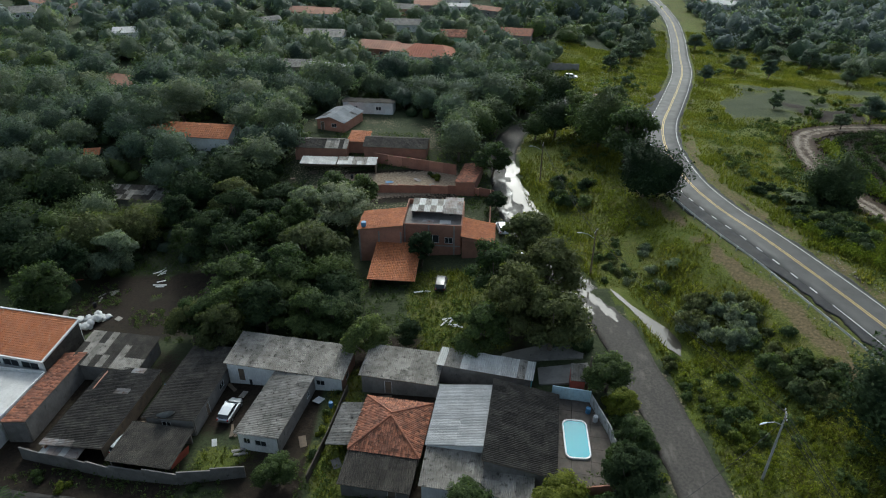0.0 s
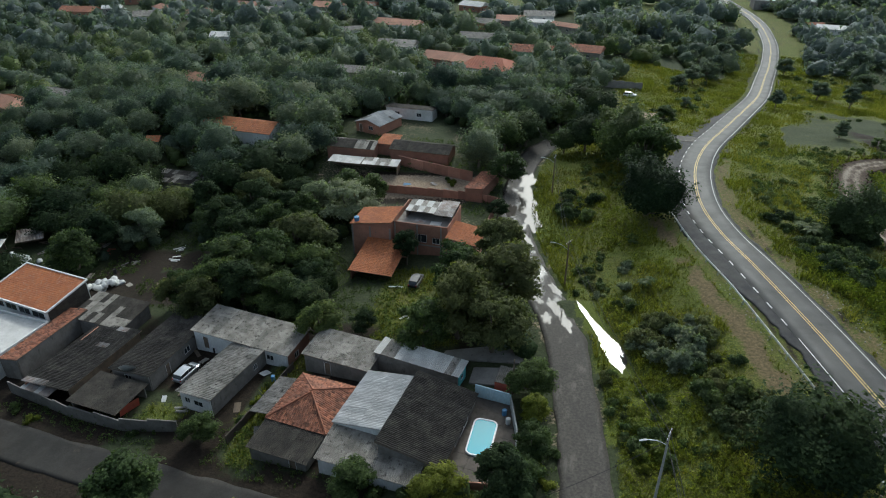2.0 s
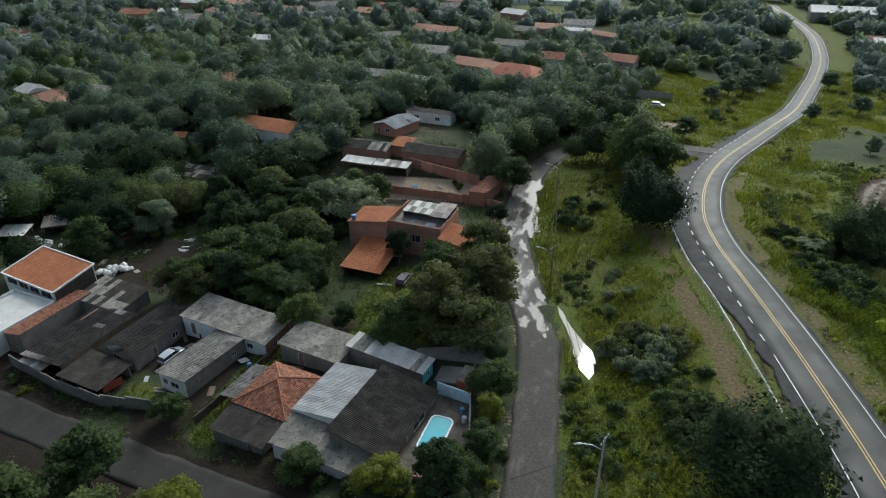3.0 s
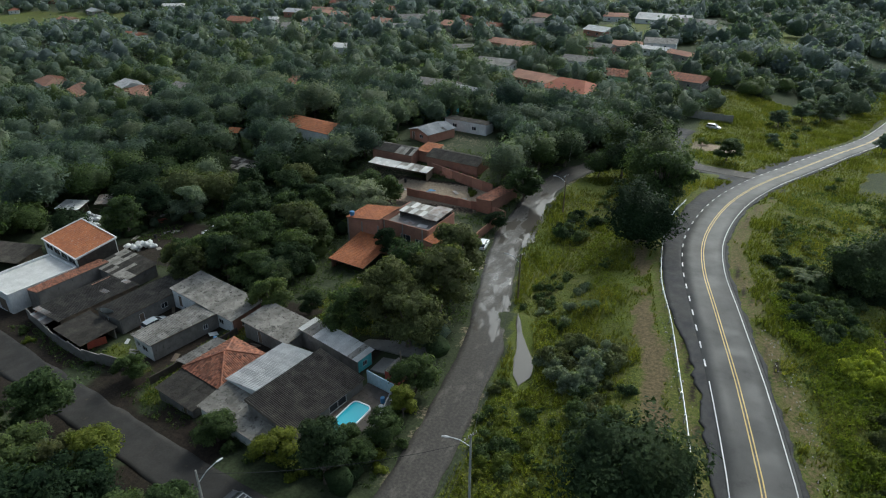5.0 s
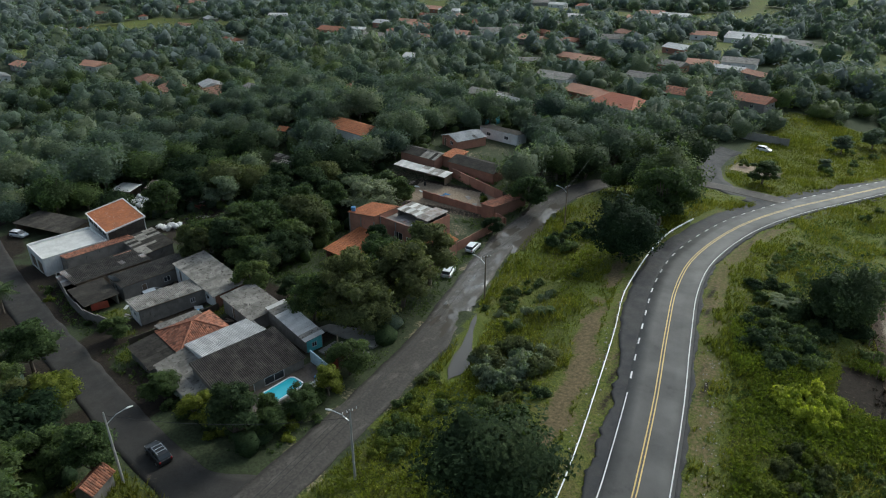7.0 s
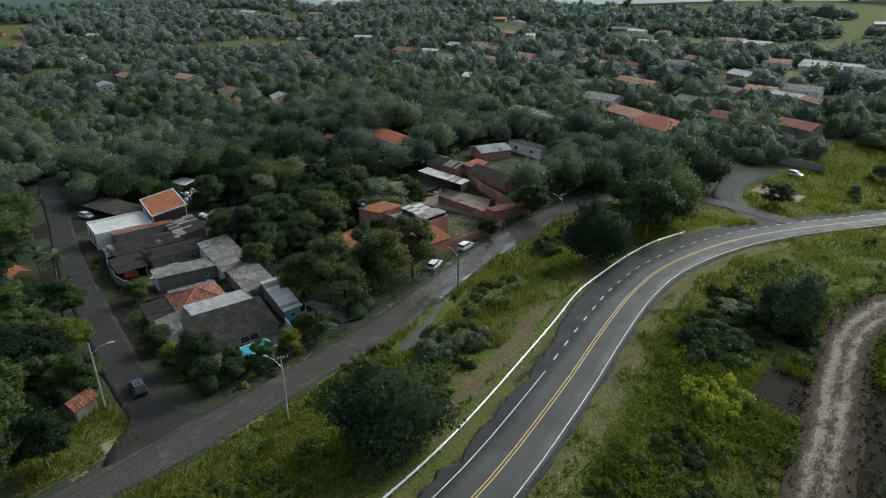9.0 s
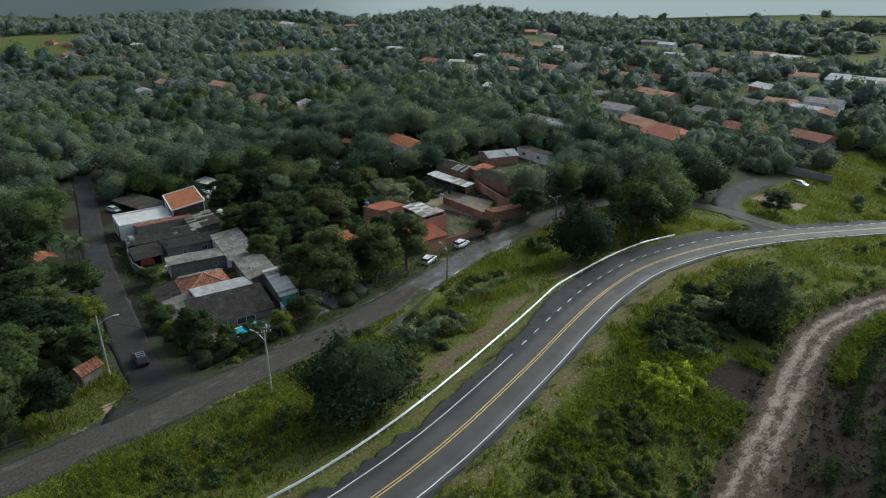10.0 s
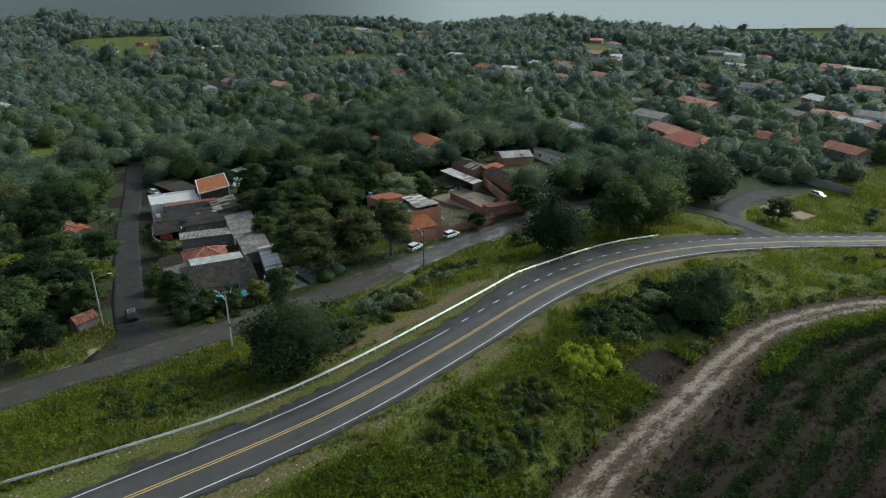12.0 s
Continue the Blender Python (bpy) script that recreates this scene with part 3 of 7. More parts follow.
worn = math_node(tt, "ADD", tv.outputs[0], math_node(tt, "MULTIPLY", math_node(tt, "SUBTRACT", math_node(tt, "ADD", math_node(tt, "MULTIPLY", t1, 0.6), math_node(tt, "MULTIPLY", t2, 0.4)), 0.5), 4.2))
tt.links.new(mix(tt, ramp(tt, worn, 0.2, 1.0), td, tl), tp.inputs["Base Color"])
tp.inputs["Roughness"].default_value, tp.inputs["Specular IOR Level"].default_value = 0.95, 0.2
bump_to(tt, tp, t2, 0.9, 0.1)
T3 = dense(TRACK, 0.6)
field_track = lay("track", T3, -3.4, 3.4, 0.02, TRACK_DIRT, "rutted dirt track with pale dusty wheel ruts", "track", cols=17, wobble=0.6, skirt=0.2)
offs = np.r_[-3.4, np.linspace(-3.4, 3.4, 18), 3.4]
rut = 0.62 * np.exp(-((offs + 1.15) / 0.8) ** 2) + 0.55 * np.exp(-((offs - 0.9) / 0.75) ** 2) + 0.1 * np.exp(-(offs / 2.2) ** 2) - 0.35 * smooth(2.0, 3.2, np.abs(offs))
wear = (rut[None, :] * (0.6 + 0.8 * patches(T3[:, 0], T3[:, 1], 14, 31)[:, None])).ravel()
wa = field_track.data.color_attributes.new("wear", "FLOAT_COLOR", "POINT")
wa.data.foreach_set("color", np.repeat(wear[:, None], 4, 1).astype(np.float32).ravel())
dip = np.array([v.co[2] for v in field_track.data.vertices]) - 0.09 * np.tile(np.maximum(rut, 0), len(T3)) + 0.05
for v, z in zip(field_track.data.vertices, dip):
    v.co[2] = z

# ---- builders ----
RND = np.random.default_rng(7)


def thing(name, x, y, z, rz, label, category, group="", kind=""):
    ob = new(name)
    ob.matrix_world = pose(x, y, z, 0, 0, rz)
    return tagged(ob, label, category, group, kind)


def part(name, geo, material, parent, label="", loc=None, rot=None, shade=False):
    """One mesh under a thing or a part; geo is a mesh, or (corners, faces)."""
    if isinstance(geo, tuple):
        me = bpy.data.meshes.new(name)
        me.from_pydata([tuple(v) for v in geo[0]], [], [tuple(f) for f in geo[1]])
        if shade:
            me.polygons.foreach_set("use_smooth", np.ones(len(me.polygons), bool))
        me.update()
    else:
        me = geo
    if material and not me.materials:
        me.materials.append(material)
    ob = new(name, me)
    ob.parent = parent
    if loc is not None:
        ob.location = loc
    if rot is not None:
        ob.rotation_euler = rot
    if label:
        ob["label"] = label
    return ob


def box(x0, x1, y0, y1, z0, z1):
    v = [(x, y, z) for z in (z0, z1) for y in (y0, y1) for x in (x0, x1)]
    return v, [(0, 2, 3, 1), (4, 5, 7, 6), (0, 1, 5, 4), (1, 3, 7, 5), (3, 2, 6, 7), (2, 0, 4, 6)]


def join(*geos):
    v, f = [], []
    for a, b in geos:
        f += [tuple(i + len(v) for i in face) for face in b]
        v += list(a)
    return v, f


def slab(corners, down):
    """A plate on four (or three) corners, with its underside down metres below."""
    n = len(corners)
    v = list(corners) + [(x, y, z - down) for x, y, z in corners]
    return v, [tuple(range(n)), tuple(range(2 * n - 1, n - 1, -1))] + [(i + n, (i + 1) % n + n, (i + 1) % n, i) for i in range(n)]


def tube(path, radii, sides=7):
    path = [Vector(p) for p in path]
    v, f = [], []
    for i, (p, r) in enumerate(zip(path, radii)):
        d = (path[min(i + 1, len(path) - 1)] - path[max(i - 1, 0)]).normalized()
        a = d.cross(Vector((0.3, 1, 0.2))).normalized()
        b = d.cross(a)
        v += [tuple(p + (a * math.cos(k * 2 * math.pi / sides) + b * math.sin(k * 2 * math.pi / sides)) * r) for k in range(sides)]
        if i:
            o = (i - 1) * sides
            f += [(o + k, o + (k + 1) % sides, o + sides + (k + 1) % sides, o + sides + k) for k in range(sides)]
    f += [tuple(range(sides - 1, -1, -1)), tuple(range(len(v) - sides, len(v)))]
    return v, f


def wall_run(x0, y0, x1, y1, h, holes=(), thick=0.18, base=-1.3):
    """A wall along a line, with openings (from, to, sill, head) cut through it."""
    L = math.hypot(x1 - x0, y1 - y0)
    ux, uy = (x1 - x0) / L, (y1 - y0) / L
    us = sorted({0.0, L, *(round(v, 3) for h_ in holes for v in h_[:2])})
    zs = sorted({base, h, *(round(v, 3) for h_ in holes for v in h_[2:])})
    nu, nz = len(us), len(zs)
    v = [(x0 + ux * p - uy * q, y0 + uy * p + ux * q, z) for q in (-thick / 2, thick / 2) for z in zs for p in us]

    def solid(i, j):
        if not (0 <= i < nu - 1 and 0 <= j < nz - 1):
            return False
        p, z = (us[i] + us[i + 1]) / 2, (zs[j] + zs[j + 1]) / 2
        return not any(a < p < b and s < z < t for a, b, s, t in holes)
    n, f = nu * nz, []
    for j in range(nz - 1):
        for i in range(nu - 1):
            if not solid(i, j):
                continue
            a, b, c, d = j * nu + i, j * nu + i + 1, (j + 1) * nu + i + 1, (j + 1) * nu + i
            f += [(a, b, c, d), (d + n, c + n, b + n, a + n)]
            for (p, q), open_side in (((b, a), not solid(i, j - 1)), ((c, b), not solid(i + 1, j)), ((d, c), not solid(i, j + 1)), ((a, d), not solid(i - 1, j))):
                if open_side:
                    f.append((p, q, q + n, p + n))
    used = sorted({k for face in f for k in face})
    at = {k: i for i, k in enumerate(used)}
    return [v[k] for k in used], [tuple(at[k] for k in face) for face in f]


def opening(parent, x0, y0, x1, y1, hole, material=None, label=""):
    """The window or door that fills an opening: a frame with a cross bar, and a pane or a leaf."""
    L = math.hypot(x1 - x0, y1 - y0)
    ux, uy = (x1 - x0) / L, (y1 - y0) / L
    a, b, s, t = hole
    door = s <= 0.1

    def turn(g):
        return [(x0 + ux * p - uy * q, y0 + uy * p + ux * q, z) for p, q, z in g[0]], g[1]
    w = 0.06
    bars = [box(a, a + w, -0.07, 0.07, s, t), box(b - w, b, -0.07, 0.07, s, t), box(a + w, b - w, -0.07, 0.07, t - w, t)]
    if not door:
        bars += [box(a + w, b - w, -0.07, 0.07, s, s + w), box((a + b) / 2 - 0.03, (a + b) / 2 + 0.03, -0.05, 0.05, s + w, t - w)]
    ob = part("door" if door else "window", turn(join(*bars)), material or PLASTER, parent, label)
    part("leaf" if door else "pane", turn(box(a + w, b - w, -0.02, 0.02, s + (0 if door else w), t - w)), WOOD if door else GLASS, ob)
    return ob


SHEETS = {}


def sheet_mesh(material, w, l, waves):
    key = (material.name, round(w, 2), round(l, 2))
    if key not in SHEETS:
        n = waves * 2 + 1
        v = [(w * i / (n - 1), y, 0.065 if i % 2 else -0.03) for y in (0, l) for i in range(n)]
        me = bpy.data.meshes.new("sheet")
        me.from_pydata(v, [], [(i, i + 1, n + i + 1, n + i) for i in range(n - 1)])
        me.materials.append(material)
        SHEETS[key] = me
    return SHEETS[key]


def basis(p00, p10, p01):
    o, u, v = Vector(p00), Vector(p10) - Vector(p00), Vector(p01) - Vector(p00)
    lu, lv = u.length, v.length
    u.normalize()
    n = u.cross(v).normalized()
    v = n.cross(u)
    return o, u, v, n, lu, lv


def sheets_on(parent, p00, p10, p01, material, sheet_w=1.05, sheet_l=2.2, odd=None, odd_share=0.0):
    """Corrugated sheets, one by one, on the slope from the eave p00-p10 up to p01."""
    o, u, v, n, lu, lv = basis(p00, p10, p01)
    nu, nv = max(1, round(lu / sheet_w)), max(1, round(lv / sheet_l))
    w, l = lu / nu, lv / nv
    for j in range(nv):
        for i in range(nu):
            m = odd if odd and RND.random() < odd_share else material
            me = sheet_mesh(m, w * 1.04, l * 1.07, 4)
            q = o + u * (i * w) + v * (j * l - 0.05) + n * (0.05 + 0.012 * j + 0.008 * (i % 2))
            tilt = Matrix.Rotation(RND.normal(0, 0.006), 3, "X") @ Matrix.Rotation(RND.normal(0, 0.008), 3, "Z")
            r = Matrix((u, v, n)).transposed() @ tilt
            ob = new("sheet", me)
            ob.parent = parent
            ob.matrix_local = Matrix.LocRotScale(q, r.to_quaternion(), None)


def tiles_on(parent, p00, p10, p01, s1, s2, material, col=0.27, row=0.42, name="roof_cover"):
    """Rows of half-round tiles on a slope whose top edge runs from s1 to s2 along the eave."""
    o, u, v, n, lu, lv = basis(p00, p10, p01)
    verts, faces = [], []
    cols = int(lu / col)
    for i in range(cols):
        s = (i + 0.5) * lu / cols
        top = lv if s1 <= s <= s2 else (lv * s / s1 if s < s1 else lv * (lu - s) / max(lu - s2, 1e-6))
        rows = max(1, int(round(top / row)))
        for j in range(rows):
            a, b = j * top / rows - 0.05, (j + 1) * top / rows + 0.03
            dx, dz = RND.normal(0, 0.012), RND.normal(0, 0.008)
            k = len(verts)
            for t, h in ((a, 0.07), (b, 0.035)):
                for du, dn in ((-0.48, 0.0), (-0.22, 1.0), (0.22, 1.0), (0.48, 0.0)):
                    q = o + u * (s + du * col + dx) + v * t + n * (0.03 + h * dn + (0.03 if t == a else 0) + dz)
                    verts.append(tuple(q))
            faces += [(k, k + 1, k + 5, k + 4), (k + 1, k + 2, k + 6, k + 5), (k + 2, k + 3, k + 7, k + 6), (k, k + 3, k + 2, k + 1)]
    ob = part(name, (verts, faces), material, parent)
    ob["kind"] = "stuff"
    return ob


def building(name, cx, cy, w, d, rz, h, roof, wall, cover_mat, label, category="house", holes=None, over=0.35, odd=None, odd_share=0.0, cover_kind="sheet", z=None, walls="SNWE", frame_mat=None, col=0.27, row=0.42, group="", trim=None, sheet_l=2.2, sheet_w=1.05, skin=None):
    """A small building. roof: ('mono', side it falls to, rise), ('gable', axis, rise), ('hip', rise) or ('flat', parapet)."""
    z = gz(cx, cy) if z is None else z
    ob = thing(name, cx, cy, z, rz, label, category, group)
    x, y = w / 2, d / 2
    holes = holes or {}
    kind = roof[0]
    runs = {"S": (-x, -y, x, -y), "N": (x, y, -x, y), "E": (x, -y + 0.09, x, y - 0.09), "W": (-x, y - 0.09, -x, -y + 0.09)}
    high = {"S": "N", "N": "S", "E": "W", "W": "E"}
    for k in walls:
        top = h + (roof[2] if kind == "mono" and k == high[roof[1]] else 0) + (roof[1] if kind == "flat" else 0)
        wl_ = part("wall", wall_run(*runs[k], top, holes.get(k, ())), (skin or {}).get(k, wall), ob)
        for hole in holes.get(k, ()):
            opening(wl_, *runs[k], hole, frame_mat)
        rise = roof[2] if len(roof) > 2 else 0
        x0, y0, x1, y1 = runs[k]
        if kind == "mono" and k not in (roof[1], high[roof[1]]):
            a, b = ((x0, y0), (x1, y1))
            lowside = {"S": lambda p: p[1], "N": lambda p: -p[1], "E": lambda p: -p[0], "W": lambda p: p[0]}[roof[1]]
            lo, hi = sorted((a, b), key=lowside)
            tx, ty = (0.09, 0) if k in "EW" else (0, 0.09)
            v = [(p[0] + s * tx, p[1] + s * ty, zz) for s in (-1, 1) for p, zz in ((lo, h), (hi, h), (hi, h + rise))]
            part("gable", (v, [(0, 1, 2), (5, 4, 3), (0, 3, 4, 1), (1, 4, 5, 2), (2, 5, 3, 0)]), (skin or {}).get(k, wall), ob)
        if kind == "gable" and ((roof[1] == "x") == (k in "EW")):
            mid = ((x0 + x1) / 2, (y0 + y1) / 2)
            tx, ty = (0.09, 0) if k in "EW" else (0, 0.09)
            v = [(p[0] + s * tx, p[1] + s * ty, zz) for s in (-1, 1) for p, zz in (((x0, y0), h), ((x1, y1), h), (mid, h + rise))]
            part("gable", (v, [(0, 1, 2), (5, 4, 3), (0, 3, 4, 1), (1, 4, 5, 2), (2, 5, 3, 0)]), wall, ob)
    X, Y = x + over, y + over
    planes = []
    if kind == "mono":
        f, r = roof[1], roof[2]
        s = r / (d if f in "SN" else w) * over
        lo, hi = h - s + 0.05, h + r + s + 0.05
        c = {"S": ((-X, -Y), (X, -Y), (X, Y), (-X, Y)), "N": ((X, Y), (-X, Y), (-X, -Y), (X, -Y)),
             "E": ((X, -Y), (X, Y), (-X, Y), (-X, -Y)), "W": ((-X, Y), (-X, -Y), (X, -Y), (X, Y))}[f]
        planes.append([(*c[0], lo), (*c[1], lo), (*c[2], hi), (*c[3], hi)])
    elif kind == "gable":
        r = roof[2]
        s = r / (y if roof[1] == "x" else x) * over
        lo, hi = h - s + 0.05, h + r + 0.05
        if roof[1] == "x":
            planes += [[(-X, -Y, lo), (X, -Y, lo), (X, 0, hi), (-X, 0, hi)], [(X, Y, lo), (-X, Y, lo), (-X, 0, hi), (X, 0, hi)]]
        else:
            planes += [[(X, -Y, lo), (X, Y, lo), (0, Y, hi), (0, -Y, hi)], [(-X, Y, lo), (-X, -Y, lo), (0, -Y, hi), (0, Y, hi)]]
    elif kind == "hip":
        r = roof[1]
        k = max(X - Y, 0.0), max(Y - X, 0.0)
        lo, hi = h - 0.1, h + r
        A, B = (-k[0], -k[1], hi), (k[0], k[1], hi)
        if X >= Y:
            planes += [[(-X, -Y, lo), (X, -Y, lo), B, A], [(X, Y, lo), (-X, Y, lo), A, B], [(X, -Y, lo), (X, Y, lo), B, B], [(-X, Y, lo), (-X, -Y, lo), A, A]]
        else:
            planes += [[(X, -Y, lo), (X, Y, lo), B, A], [(-X, Y, lo), (-X, -Y, lo), A, B], [(-X, -Y, lo), (X, -Y, lo), A, A], [(X, Y, lo), (-X, Y, lo), B, B]]
    else:
        part("roof", slab([(-x + 0.1, -y + 0.1, h), (x - 0.1, -y + 0.1, h), (x - 0.1, y - 0.1, h), (-x + 0.1, y - 0.1, h)], 0.15), cover_mat, ob)
    for c in planes:
        tri = c[2] == c[3]
        deck = part("roof", slab(c[:3] if tri else c, 0.06), trim or WOOD, ob)
        p00, p10, p11, p01 = [Vector(q) for q in c]
        u = (p10 - p00).normalized()
        s1, s2 = (p01 - p00).dot(u), (p11 - p00).dot(u)
        foot = p00 + (p01 - p00) - u * s1
        if cover_kind == "tile":
            tiles_on(deck, p00, p10, foot, s1, s2, cover_mat, col, row)
        else:
            sheets_on(deck, p00, p10, foot, cover_mat, sheet_w=sheet_w, sheet_l=sheet_l, odd=odd, odd_share=odd_share)
    if kind == "hip" and cover_kind == "tile":
        for c in planes:
            a, b = Vector(c[1]), Vector(c[2])
            n = 16
            path = [a.lerp(b, i / n) + Vector((0, 0, 0.1 + 0.03 * (i % 2))) for i in range(n + 1)]
            part("ridge_tiles", tube(path, [0.13] * (n + 1), 6), cover_mat, ob)
    return ob


def free_wall(name, pts, h, material, label, thick=0.16, category="wall", follow=True):
    """A yard wall along points on the ground, each run a mesh."""
    x0, y0 = pts[0]
    ob = thing(name, x0, y0, gz(x0, y0), 0, label, category)
    for (ax, ay), (bx, by) in zip(pts[:-1], pts[1:]):
        n = max(1, int(math.hypot(bx - ax, by - ay) / 3))
        for i in range(n):
            px, py, qx, qy = [a + (b - a) * t for a, b, t in ((ax, bx, i / n), (ay, by, i / n), (ax, bx, (i + 1) / n), (ay, by, (i + 1) / n))]
            zm = gz((px + qx) / 2, (py + qy) / 2) - gz(x0, y0)
            v, f = wall_run(px - x0, py - y0, qx - x0, qy - y0, h + zm, (), thick, zm - 0.8)
            part("wall_panel", (v, f), material, ob)
    return ob


# ---- trees and shrubs ----


def lump(rng, rings, segs, uneven=0.42):
    """The close-grown inside of a clump: an uneven dome, open below."""
    v = [(0, 0, 1.0)]
    for i in range(1, rings + 1):
        a = math.pi * 0.72 * i / rings
        for k in range(segs):
            q = 2 * math.pi * (k + 0.5 * (i % 2)) / segs
            v.append((math.sin(a) * math.cos(q), math.sin(a) * math.sin(q), math.cos(a)))
    f = [(0, 1 + k, 1 + (k + 1) % segs) for k in range(segs)]
    for i in range(rings - 1):
        for k in range(segs):
            p, q = 1 + i * segs + k, 1 + i * segs + (k + 1) % segs
            f += [(p, p + segs, q), (q, p + segs, q + segs)]
    v = np.array(v)
    return v * (1.1 - uneven * rng.random(len(v)))[:, None], np.array(f)


def sprays(rng, p, d, size, loose):
    """Leaf sprays at p, facing about along d: corners, and soft normals that follow the crown."""
    k = len(p)
    m = d + rng.normal(size=(k, 3)) * loose + [0, 0, 0.3]
    m /= np.linalg.norm(m, axis=1)[:, None]
    a = np.cross(m, rng.normal(size=(k, 3)))
    a /= np.linalg.norm(a, axis=1)[:, None]
    b = np.cross(m, a)
    s = size * (0.45 + 1.1 * rng.random(k) ** 1.5)[:, None]
    tri = np.stack([p - a * s * 0.5 - b * s * 0.35, p + a * s * 0.6 - b * s * 0.15, p + b * s * 0.55], 1).reshape(-1, 3)
    n = d * 0.45 + m * 0.8 + [0, 0, 0.2]
    return tri, np.repeat(n / np.linalg.norm(n, axis=1)[:, None], 3, 0)


def leaves(rng, centres, radii, per, size, rings=4, segs=8, keep_in=0.6):
    """A crown: uneven clumps, and small leaf sprays standing out all over them."""
    V, F, N, n = [], [], [], 0
    c, r = np.asarray(centres), np.asarray(radii)
    mid = c.mean(0) - [0, 0, np.ptp(c[:, 2]) * 0.6]
    for i in range(len(c)):
        out = c[i] - mid
        out = out / (np.linalg.norm(out) + 1e-6)
        v, f = lump(rng, rings, segs, 0.36 if rings > 3 else 0.2)
        V.append(c[i] + v * r[i] * [0.66, 0.66, 0.52])
        F.append(f + n)
        nv = v + out * 0.5
        N.append(nv / np.linalg.norm(nv, axis=1)[:, None])
        n += len(v)
        d = rng.normal(size=(per, 3))
        d[:, 2] = np.abs(d[:, 2]) - 0.5 * rng.random(per)
        d /= np.linalg.norm(d, axis=1)[:, None]
        p = c[i] + d * (r[i] * (0.58 + 0.6 * rng.random(per)))[:, None] * [1, 1, 0.82]
        deep = np.zeros(per, bool)
        for j in range(len(c)):
            if j != i:
                deep |= np.linalg.norm((p - c[j]) / [1, 1, 0.8], axis=1) < r[j] * keep_in
        p, d = p[~deep], d[~deep] + out * 0.4
        tri, tn = sprays(rng, p, d / np.linalg.norm(d, axis=1)[:, None], size, 0.6)
        V.append(tri)
        N.append(tn)
        F.append(np.arange(len(tri)).reshape(-1, 3) + n)
        n += len(tri)
    return np.concatenate(V), np.concatenate(F), np.concatenate(N)


def crown_clumps(rng, n, spread, low, high, flat=1.0):
    c, r = [], []
    for i in range(n):
        a, k = rng.random() * 2 * math.pi, rng.random() ** 0.5
        z = rng.random()
        ring = spread * 0.74 * k * math.sin(math.pi * (0.22 + 0.7 * z)) ** 0.7
        c.append((ring * math.cos(a), ring * math.sin(a), low + (high - low) * z * flat))
        r.append(spread * (0.2 + 0.18 * rng.random()) * (1.1 - 0.3 * z) * (24 / max(n, 12)) ** 0.2)
    return np.array(c), np.array(r)


def canopy(rng, spread, low, high, rings, segs, per, size, lobes=16):
    """A closed broad crown: one dome of many lobes, with leaf sprays standing out all over it."""
    ld = rng.normal(size=(lobes, 3))
    ld[:, 2] = np.abs(ld[:, 2]) * 0.8
    ld /= np.linalg.norm(ld, axis=1)[:, None]
    amp, sharp = rng.uniform(0.14, 0.62, lobes), rng.uniform(9, 34, lobes)

    def reach(d):
        return 0.62 + (amp * np.exp(sharp * (d @ ld.T - 1))).max(1)

    dirs = [(0, 0, 1.0)]
    for i in range(1, rings + 1):
        a = math.pi * 0.66 * i / rings
        for k in range(segs):
            q = 2 * math.pi * (k + 0.5 * (i % 2)) / segs
            dirs.append((math.sin(a) * math.cos(q), math.sin(a) * math.sin(q), math.cos(a)))
    dirs = np.array(dirs)
    f = [(0, 1 + k, 1 + (k + 1) % segs) for k in range(segs)]
    for i in range(rings - 1):
        for k in range(segs):
            p, q = 1 + i * segs + k, 1 + i * segs + (k + 1) % segs
            f += [(p, p + segs, q), (q, p + segs, q + segs)]
    tall = (high - low) * 0.72
    shape = np.array([spread, spread, tall])
    base = np.array([0, 0, high - tall])
    core = base + dirs * (reach(dirs) * rng.uniform(0.66, 0.96, len(dirs)))[:, None] * shape
    d = rng.normal(size=(per, 3))
    d[:, 2] = np.abs(d[:, 2]) - 0.45 * rng.random(per)
    d /= np.linalg.norm(d, axis=1)[:, None]
    p = base + d * (reach(d) * (0.84 + 0.32 * rng.random(per) ** 1.2))[:, None] * shape
    # each spray leans towards the lobe that it grows on
    lobe = ld[(amp * np.exp(sharp * (d @ ld.T - 1))).argmax(1)]
    lean = d + (d - lobe) * 1.3 + lobe * 0.3
    tri, tn = sprays(rng, p, lean / np.linalg.norm(lean, axis=1)[:, None], size, 0.6)
    return np.concatenate([core, tri]), np.concatenate([np.array(f), np.arange(3 * per).reshape(-1, 3) + len(core)]), np.concatenate([dirs, tn])


